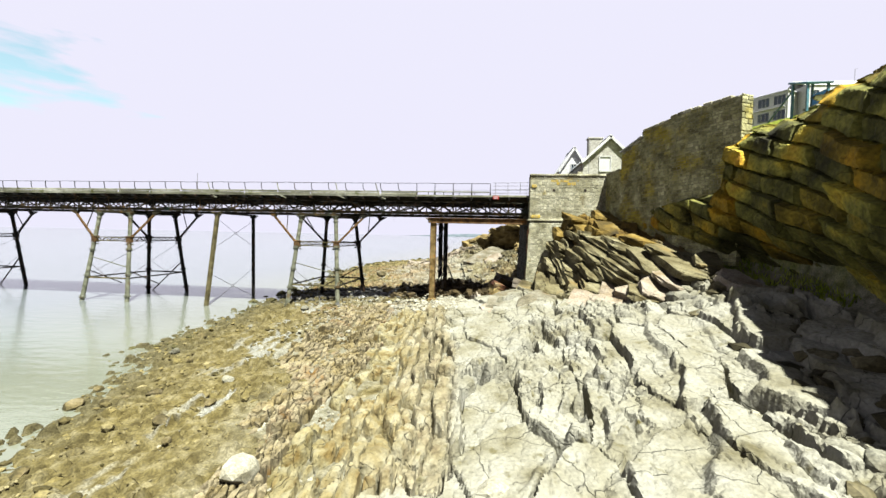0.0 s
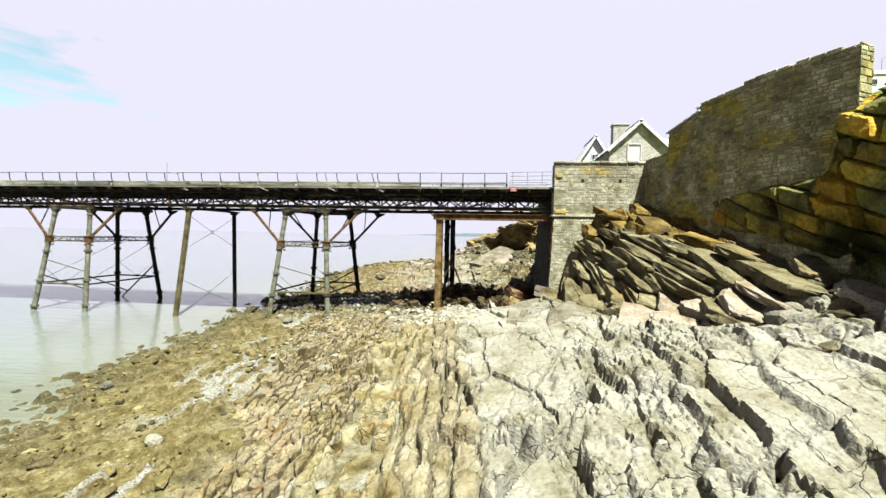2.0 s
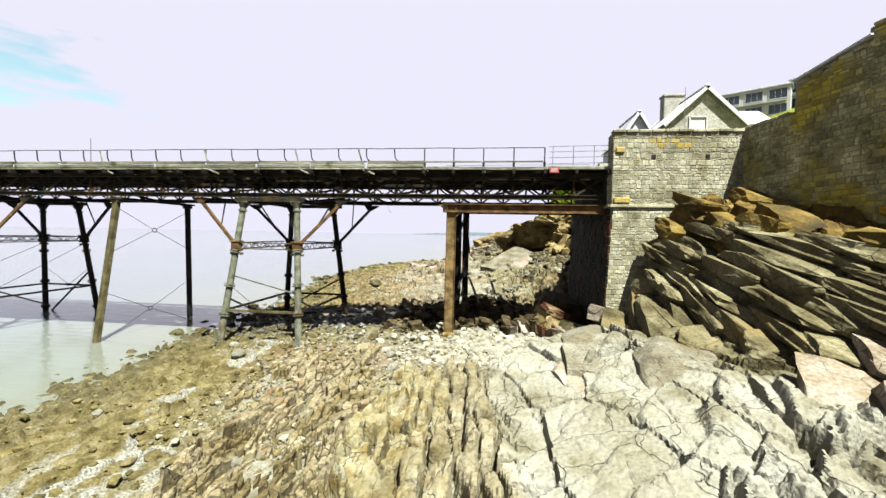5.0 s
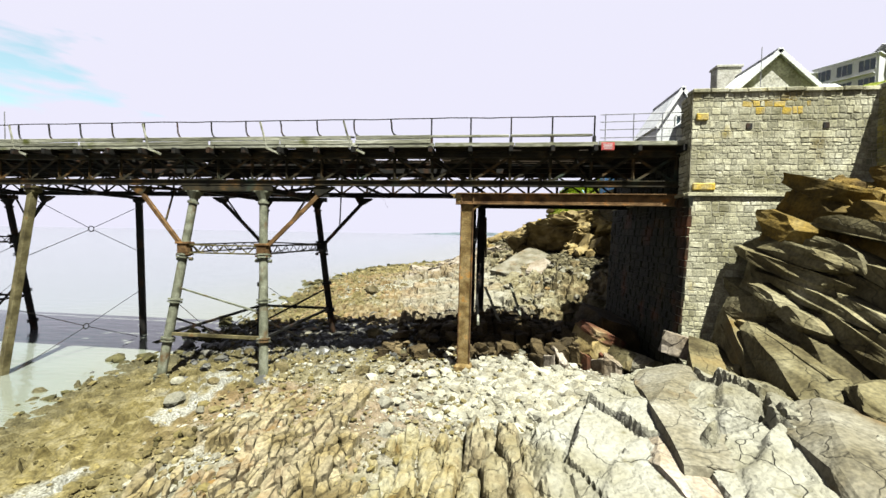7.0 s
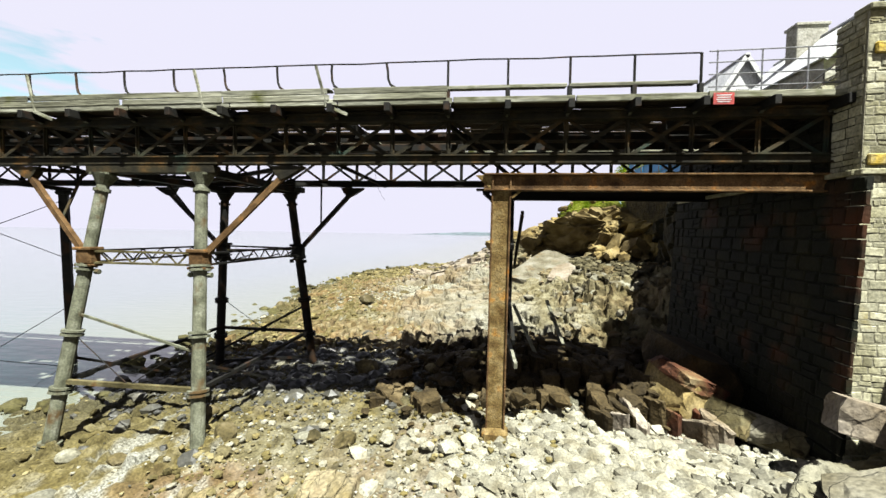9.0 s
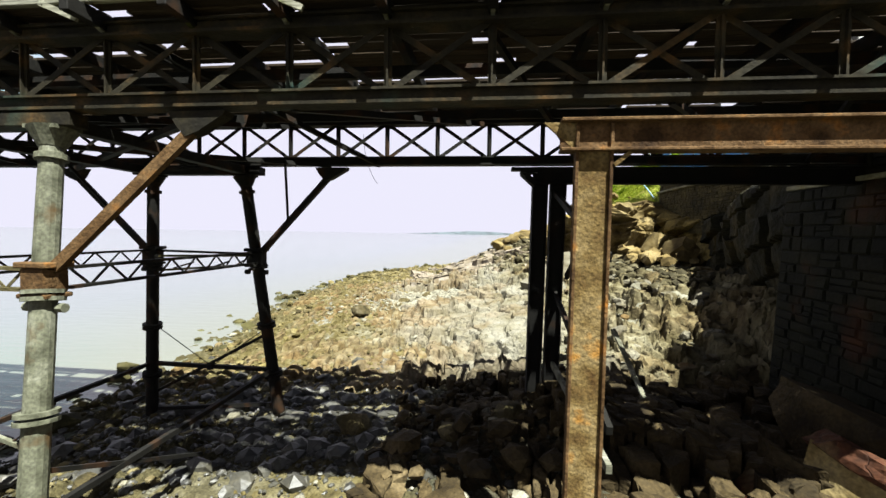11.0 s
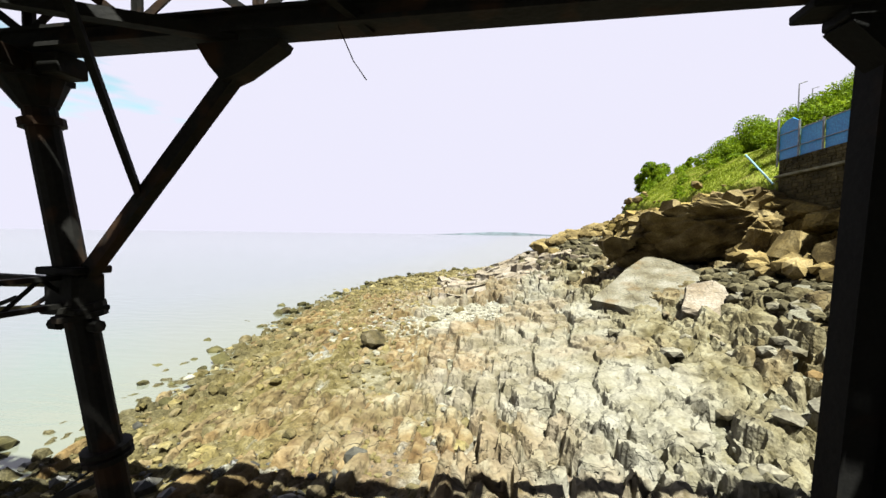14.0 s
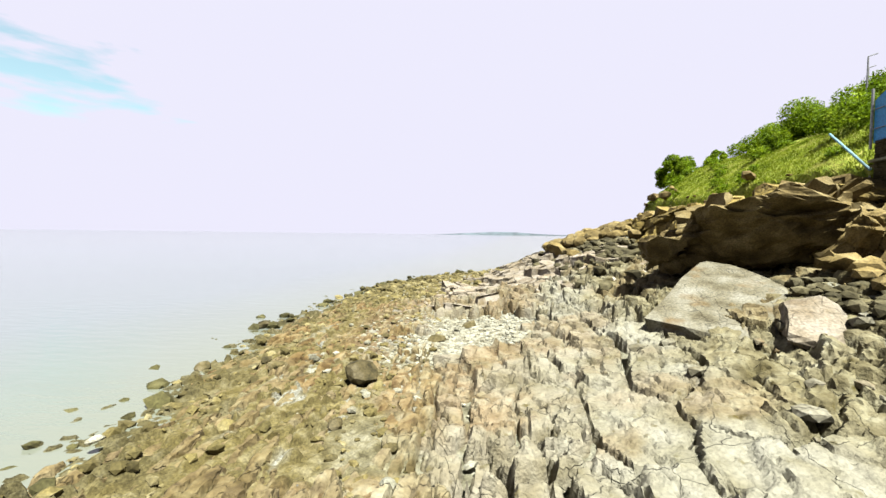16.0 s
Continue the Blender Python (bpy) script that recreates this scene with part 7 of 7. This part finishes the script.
leaning_slab(0.1, 64.4, 3.55, (5.2, 7.4, 1.3), (19, 4, -38), M_OLIVEBED, "wide grey slab below the far cliff")
overhang(4.5, 69.9, 7.35, (8.6, 5.4, 3.9), (6, -13, -31), 0.55, "great ochre rock overhanging the foot of the far cliff")
overhang(0.2, 71.6, 6.0, (4.0, 3.4, 2.2), (6, -10, -24), 0.45, "ochre rock jutting beside the great overhang")
overhang(5.6, 65.0, 7.2, (1.9, 1.7, 2.1), (12, -8, 20), 0.1, "angular ochre boulder lodged against the overhang")
leaning_slab(5.9, 63.2, 6.3, (1.3, 1.5, 1.6), (10, 22, 30), M_OCHREROCK, "large angular ochre boulder leaning under the wall")
leaning_slab(6.3, 60.2, 6.0, (1.3, 2.0, 1.3), (-6, 26, 10), M_OCHREROCK, "broken ochre boulder below the wall")
for k in range(24):
    y = 70 + 33 * (k + rf.random()) / 24
    x = float(cliff_x(np.array(y))) + rf.uniform(0.2, 2.2)
    z = float(np.interp(y, [66, 77, 90, 100, 105], [9.3, 9.2, 8.5, 7.7, 7.2]))
    sz = rf.uniform(0.6, 1.5)
    leaning_slab(x, y, z - 0.15 * sz + 0.25, (sz, sz * rf.uniform(0.8, 1.4), sz * rf.uniform(0.7, 1.0)), (rf.uniform(-14, 14), rf.uniform(-4, 24), rf.uniform(-40, 40)), M_CLIFF2 if k % 3 else M_OCHREROCK, "broken ochre rock jutting from the edge of the grass")
leaning_slab(4.9, 33.6, 4.6, (1.2, 2.6, 0.9), (-10, 14, 20), M_LEDGE, "thick tilted bed on the ledges")

# ==== buildings ====

def window(t, x, y, z, w, h, mat=None, bars=1):
    """A window in a wall that looks to -y, centred at x, z."""
    fr = bmesh.new()
    for dx, dz, sx, sz in ((-w / 2, 0, 0.09, h + 0.09), (w / 2, 0, 0.09, h + 0.09), (0, -h / 2, w, 0.09), (0, h / 2, w, 0.09)):
        add_box(fr, (sx, 0.12, sz), Matrix.Translation((x + dx, y - 0.03, z + dz)))
    for k in range(bars):
        add_box(fr, (0.05, 0.08, h), Matrix.Translation((x - w / 2 + w * (k + 1) / (bars + 1), y - 0.03, z)))
    f = part("window", fr, M_WHITE, t)
    part("pane", box_bm((w, 0.04, h), Matrix.Translation((x, y + 0.01, z))), mat or M_GLASS, f)


def gable_house(name, label, x, y, half, eave, ridge_z, depth, base, wall_mat, sills=True):
    """A house whose gable looks to -y."""
    t = thing(name, label, "house", (x, y, base))
    e, r = eave - base, ridge_z - base
    bm = bmesh.new()
    fr = [bm.verts.new(p) for p in ((-half, 0, 0), (half, 0, 0), (half, 0, e), (0, 0, r), (-half, 0, e))]
    bk = [bm.verts.new(v.co + Vector((0, depth, 0))) for v in fr]
    bm.faces.new(fr), bm.faces.new(bk[::-1])
    for k in range(5):
        bm.faces.new((fr[k], bk[k], bk[(k + 1) % 5], fr[(k + 1) % 5]))
    part("wall", bm, wall_mat, t)
    sl = math.hypot(half, r - e)
    for sx in (-1, 1):
        a = math.atan2(r - e, half)
        m = Matrix.Translation((sx * (half + 0.12) / 2, depth / 2, (e + r) / 2 + 0.06)) @ Matrix.Rotation(sx * a, 4, "Y")
        part("roof", box_bm((sl + 0.4, depth + 0.7, 0.09), m, 0.01), M_SLATE, t)
        m = Matrix.Translation((sx * (half + 0.12) / 2, -0.33, (e + r) / 2 + 0.0)) @ Matrix.Rotation(sx * a, 4, "Y")
        part("bargeboard", box_bm((sl + 0.4, 0.05, 0.26), m, 0.008), M_WHITE, t, "white painted bargeboard")
    part("ridge_cap", box_bm((0.3, depth + 0.72, 0.12), Matrix.Translation((0, depth / 2, r + 0.16)), 0.02), M_SLATE, t)
    return t


h1 = gable_house("cottage", "small stone cottage with slate roof behind the abutment", 12.65, 46.6, 2.75, 15.5, 18.1, 7.5, 11.2, M_COTTAGE)
window(h1, -0.45, 0.0, 4.05, 1.2, 1.6, M_WHITE, 0)
window(h1, -1.9, 0.0, 1.9, 0.8, 1.2)
window(h1, 1.9, 0.0, 1.9, 0.8, 1.2)
ch = thing("chimney_stack", "broad grey stone chimney without pots", "chimney", (12.1, 51.0, 16.0))
part("stack", box_bm((1.6, 0.9, 3.1), Matrix.Translation((0, 0, 1.45)), 0.03), M_COTTAGE, ch)
part("cap", box_bm((1.75, 1.05, 0.16), Matrix.Translation((0, 0, 2.98)), 0.02), M_COTTAGE, ch)
h2 = gable_house("cottage", "white rendered cottage wing with a steep gable", 10.2, 53.4, 1.7, 15.6, 18.3, 5.0, 11.2, M_WHITE)
window(h2, 0.0, 0.0, 4.6, 0.7, 1.2)
h3 = thing("cottage_wing", "low slate-roofed wing beside the stone cottage", "house", (16.0, 47.2, 11.2))
part("wall", box_bm((3.6, 4.4, 4.4), Matrix.Translation((0, 2.2, 2.2))), M_COTTAGE, h3)
for sy in (-1, 1):
    part("roof", box_bm((3.9, 3.0, 0.09), Matrix.Translation((0, 2.2 + sy * 1.25, 5.15)) @ Matrix.Rotation(sy * radians(-33), 4, "X"), 0.01), M_SLATE, h3)

rail = thing("stair_railing", "rusty stair handrail climbing from the deck to the cottages", "railing", (4.6, 43.5, 10.56))
part("handrail", rod((0, 0, 0.6), (4.6, 0.6, 4.2), 0.035, seg=8), M_DARK, rail)
part("handrail", rod((0, 0, 0.15), (4.6, 0.6, 3.7), 0.025, seg=8), M_DARK, rail)
for k in range(5):
    f = k / 4
    part("post", rod((4.6 * f, 0.6 * f, -0.02), (4.6 * f, 0.6 * f, 0.62 + 3.6 * f), 0.03, seg=8), M_DARK, rail)
stair = thing("stone_stair", "worn stone steps up to the cottages", "stairs", (4.6, 43.9, 10.56))
for k in range(10):
    part("step", box_bm((0.46, 1.2, 0.34 * (k + 1)), Matrix.Translation((0.3 + 0.46 * k, 0.5, 0.17 * (k + 1))), 0.015), M_STONE, stair)
mast = thing("mast", "thin pale pole beside the cottage gable", "pole", (9.7, 43.0, 10.55))
part("pole", rod((0, 0, 0), (0, 0, 6.45), 0.03, 0.02, 8), M_TUBE, mast)
deck_gear = thing("deck_pole", "thin pole standing on the pier deck", "pole", (-29.2, 38.0, Z_DECK))
part("pole", rod((0, 0, 0), (0, 0, 2.2), 0.03, 0.02, 8), M_TUBE, deck_gear)


def block_building(name, label, x, y, w, d, base, top, turn, floors, bays, group=""):
    """A flat-roofed white building with rows of windows and balconies on the side that looks to the sea."""
    t = thing(name, label, "building", (x, y, base), group)
    t.rotation_euler = (0, 0, turn)
    h = top - base
    part("wall", box_bm((w, d, h), Matrix.Translation((0, d / 2, h / 2))), M_WHITE, t)
    part("roof", box_bm((w + 0.6, d + 0.6, 0.3), Matrix.Translation((0, d / 2, h + 0.15)), 0.03), M_SLATE, t)
    fh = h / floors
    for f in range(floors):
        z = fh * (f + 0.52)
        for k in range(bays):
            bx = -w / 2 + w * (k + 0.5) / bays
            window(t, bx, -0.02, z, w / bays * 0.74, fh * 0.62, None, 2)
        if f:
            part("balcony", box_bm((w * 0.9, 0.9, 0.14), Matrix.Translation((0, -0.45, fh * f)), 0.01), M_WHITE, t)
    for side_y in (d * 0.3, d * 0.7):
        for f in range(floors):
            part("side_pane", box_bm((0.06, d * 0.2, fh * 0.5), Matrix.Translation((-w / 2 - 0.02, side_y, fh * (f + 0.5)))), M_GLASS, t)
    return t


block_building("apartment_block", "white flat-roofed apartment block on the hill", 61.0, 125.0, 14.0, 10.0, 33.0, 44.0, radians(-36), 3, 3, "white blocks on the hill")
block_building("seaside_block", "white two-storey building with large windows on the hill", 72.6, 121.2, 11.0, 8.0, 38.6, 46.4, radians(-57), 2, 3)
bb = thing("long_house", "long white house with a grey roof above the cliff", "house", (87.0, 116.0, 38.0))
part("wall", box_bm((15, 8.0, 9.6), Matrix.Translation((0, 4, 4.8))), M_WHITE, bb)
part("roof", box_bm((16, 5.2, 0.2), Matrix.Translation((0, 2.1, 10.6)) @ Matrix.Rotation(radians(28), 4, "X"), 0.02), M_SLATE, bb)
part("roof", box_bm((16, 5.2, 0.2), Matrix.Translation((0, 6.5, 10.6)) @ Matrix.Rotation(radians(-28), 4, "X"), 0.02), M_SLATE, bb)
for k in range(4):
    window(bb, -5.4 + 3.6 * k, -0.05, 7.6, 1.5, 1.2)

sh = thing("shelter", "teal timber shelter with a pitched roof on the cliff top", "shelter", (15.5, 22.4, 12.9))
for x, y in ((-0.45, -0.5), (0.45, -0.5), (-0.45, 0.5), (0.45, 0.5)):
    part("post", beam((x, y, -0.4), (x, y, 1.9 + 0.35 * (y > 0)), 0.09, 0.09), M_TEAL, sh)
part("roof", box_bm((1.2, 1.35, 0.10), Matrix.Translation((0, 0, 2.1)) @ Matrix.Rotation(radians(18), 4, "X"), 0.01), M_TEAL, sh)
part("back_panel", box_bm((0.05, 1.0, 1.3), Matrix.Translation((0.45, 0, 1.0))), M_BLUE, sh)
part("bench", box_bm((0.4, 0.9, 0.08), Matrix.Translation((0.2, 0, 0.9)), 0.01), M_TIMBER, sh)
part("stay", beam((-0.4, 0.6, 1.9), (-0.4, 2.4, 0.8), 0.06, 0.06), M_TEAL, sh)

# blue hoarding on the far wall
hoard = thing("hoarding", "bright blue sheet hoarding with grey posts on the far wall", "fence", (8.25, 51.2, 11.75))
for k in range(9):
    y = 17.6 - 2.0 * k
    hgt = 2.3 if k == 0 else 1.75
    bm = bmesh.new()
    prof = [(0, 0), (1.86, 0), (1.86, hgt - 0.1), (1.2, hgt + (0.25 if k == 0 else 0)), (0.6, hgt + (0.22 if k == 0 else 0)), (0, hgt - 0.12)]
    fr = [bm.verts.new((-0.02, y - a, b)) for a, b in prof]
    bk = [bm.verts.new((0.03, y - a, b)) for a, b in prof]
    bm.faces.new(fr[::-1]), bm.faces.new(bk)
    for q in range(6):
        bm.faces.new((fr[q], fr[(q + 1) % 6], bk[(q + 1) % 6], bk[q]))
    part("panel", bm, M_BLUE, hoard)
    part("post", rod((-0.09, y + 0.06, -0.3), (-0.09, y + 0.06, hgt + (0.5 if k < 2 else 0.1)), 0.06, seg=8), M_TUBE, hoard)
for z in (0.7, 1.7):
    part("rail", rod((-0.09, 17.7, z), (-0.09, 0.0, z), 0.03, seg=6), M_TUBE, hoard)
lean = thing("leaning_pole", "pale blue pole leaning on the grass edge", "pole", (7.3, 67.6, 10.2))
part("pole", rod((0, 0, 0), (-1.0, 1.3, 2.1), 0.06, seg=8), material("pale_blue_pole", (0.25, 0.5, 0.62), rough=0.5, bump=0.1), lean)
wire = thing("wire_fence", "sagging wire fence on thin posts along the grass edge", "fence", (0, 0, 0))
last = None
for x, y in ((5.6, 73.0), (6.2, 71.2), (6.9, 69.6), (7.9, 68.4)):
    z = gz(x, y)
    part("post", rod((x, y, z - 0.1), (x - 0.05, y, z + 1.7), 0.04, seg=6), M_TIMBER, wire)
    if last:
        for k in (0.7, 1.2, 1.65):
            part("wire", rod((last[0], last[1], last[2] + k), (x, y, z + k), 0.012, seg=5), M_TUBE, wire)
    last = (x, y, z)
for x, y, z, h in ((23.0, 90.0, 17.5, 5.6), (15.8, 80.0, 15.5, 4.9), (92.0, 118.0, 44.0, 8.0)):
    lp = thing("street_lamp", "thin grey street lamp on the hill", "lamp post", (x, y, min(z, gz(x, y))), "street lamps on the hill")
    h2_ = z + h - min(z, gz(x, y))
    part("pole", rod((0, 0, 0), (0, 0, h2_), 0.07, 0.05, 8), M_TUBE, lp)
    part("arm", rod((0, 0, h2_), (0.6, 0, h2_ + 0.2), 0.04, seg=6), M_TUBE, lp)


# ==== plants ====
def leaf_cloud(centres, radii, per, size, seed, flat=0.8):
    """Small leaves gathered in clumps, thicker towards each clump's skin."""
    rg = np.random.default_rng(seed)
    out = []
    for c, r in zip(centres, radii):
        n = int(per * (r**2))
        d = rg.normal(size=(n, 3))
        d /= np.linalg.norm(d, axis=1)[:, None]
        p = np.array(c) + d * (r * rg.uniform(0.30, 1.05, n) ** 0.6)[:, None] * (1, 1, flat)
        a = rg.normal(size=(n, 3))
        a /= np.linalg.norm(a, axis=1)[:, None]
        b = np.cross(a, d + 0.6 * rg.normal(size=(n, 3)))
        b /= np.linalg.norm(b, axis=1)[:, None] + 1e-6
        s = (size * rg.uniform(0.6, 1.5, n))[:, None]
        out.append(np.stack([p - a * s, p - b * s * 0.5, p + a * s, p + b * s * 0.5], 1))
    co = np.concatenate(out).reshape(-1, 3)
    return co, np.arange(len(co)).reshape(-1, 4)


def tree(x, y, h, spread, seed, label, z=None, size=0.13, per=800):
    z = gz(x, y) if z is None else z
    t = thing("tree", label, "tree", (x, y, z), "trees on the slope")
    r = random.Random(seed)
    bm = rod((0, 0, -0.3), (0.1, 0, h * 0.45), 0.16, 0.09, 8)
    cs, rad = [], []
    for k in range(26):
        a = k * 2.4 + r.uniform(-0.4, 0.4)
        q = Vector((math.cos(a) * spread * r.uniform(0.2, 0.85) * (1.05 - 0.5 * abs(k / 26 - 0.35)), math.sin(a) * spread * r.uniform(0.2, 0.85) * (1.05 - 0.5 * abs(k / 26 - 0.35)), h * (0.14 + 0.72 * (k + r.random()) / 26)))
        add_rod(bm, (0.05, 0, h * r.uniform(0.1, 0.2)), q, 0.06, 0.02, 6)
        cs.append(q), rad.append(spread * r.uniform(0.16, 0.34))
    part("trunk", bm, M_BARK, t)
    co, quads = leaf_cloud([tuple(c) for c in cs], rad, per, size, seed)
    ob = grid_mesh("crown", co, quads, M_LEAF)
    ob.parent = t
    return t


tree(12.4, 107, 5.0, 3.4, 1, "rounded bright green tree on the cliff edge", max(13.4, gz(12.4, 107) - 0.3))
tree(19.8, 112, 4.6, 1.9, 2, "small dark wind-bent tree on the slope", max(15.6, gz(19.8, 112) - 0.3))


def thicket(x0, y0, x1, y1, n, seed, rmin, rmax, label, lift=0.0):
    """A bank of bushes run together along a line."""
    r = random.Random(seed)
    cs, rad = [], []
    for k in range(n):
        f = (k + r.random()) / n
        x, y = x0 + (x1 - x0) * f + r.gauss(0, 2.2), y0 + (y1 - y0) * f + r.gauss(0, 2.6)
        q = r.uniform(rmin, rmax)
        cs.append((x, y, gz(x, y) + q * r.uniform(0.3, 0.9) + lift)), rad.append(q)
    co, quads = leaf_cloud(cs, rad, 700, 0.10, seed, 0.85)
    return tagged(grid_mesh("bushes", co, quads, M_LEAF), label, "bushes", kind="stuff")


thicket(14.0, 93, 24, 88, 44, 5, 0.6, 1.5, "dense green bushes on the slope", 0.2)
thicket(18.0, 84, 33, 82, 64, 6, 0.8, 1.9, "dense tall bushes at the top of the slope", 1.3)
thicket(13.0, 76, 24, 72, 40, 7, 0.6, 1.5, "dense green bushes behind the hoarding", 0.6)
thicket(9.0, 90, 16, 80, 12, 10, 0.3, 0.8, "low dark scrub in the grass")
thicket(6.5, 80, 11, 73, 8, 11, 0.25, 0.55, "low dark scrub in the grass")
thicket(8.0, 98, 15, 96, 8, 8, 0.4, 0.9, "low scrub along the cliff edge")
thicket(4.5, 88, 9.5, 80, 10, 9, 0.3, 0.7, "low scrub along the cliff edge")


def grass(n, y0, y1, o0, o1, seed, hgt):
    rg = np.random.default_rng(seed)
    y = rg.uniform(y0, y1, n)
    x = cliff_x(y) + rg.uniform(o0, o1, n)
    z = ground_height(x, y)[0]
    a = rg.uniform(0, 6.28, n)
    h = hgt * rg.uniform(0.5, 1.4, n)
    w = 0.018 + 0.02 * rg.random(n)
    lx, ly = rg.normal(0, 0.35, n) * h, rg.normal(0, 0.35, n) * h
    p = np.stack([x, y, z - 0.05], -1)
    s = np.stack([np.cos(a) * w, np.sin(a) * w, 0 * a], -1)
    tip = p + np.stack([lx, ly, h], -1)
    co = np.stack([p - s, p + s, tip + s * 0.2, tip - s * 0.2], 1).reshape(-1, 3)
    return tagged(grid_mesh("grass", co, np.arange(4 * n).reshape(-1, 4), M_GRASS), "rough tussocky grass on the far slope", "grass", kind="stuff")


grass(90000, 67, 104, 1.8, 11, 1, 0.16)
grass(2500, 17, 30, 1.2, 2.6, 2, 0.28)

# low land across the bay, its haze put into the bluish colour
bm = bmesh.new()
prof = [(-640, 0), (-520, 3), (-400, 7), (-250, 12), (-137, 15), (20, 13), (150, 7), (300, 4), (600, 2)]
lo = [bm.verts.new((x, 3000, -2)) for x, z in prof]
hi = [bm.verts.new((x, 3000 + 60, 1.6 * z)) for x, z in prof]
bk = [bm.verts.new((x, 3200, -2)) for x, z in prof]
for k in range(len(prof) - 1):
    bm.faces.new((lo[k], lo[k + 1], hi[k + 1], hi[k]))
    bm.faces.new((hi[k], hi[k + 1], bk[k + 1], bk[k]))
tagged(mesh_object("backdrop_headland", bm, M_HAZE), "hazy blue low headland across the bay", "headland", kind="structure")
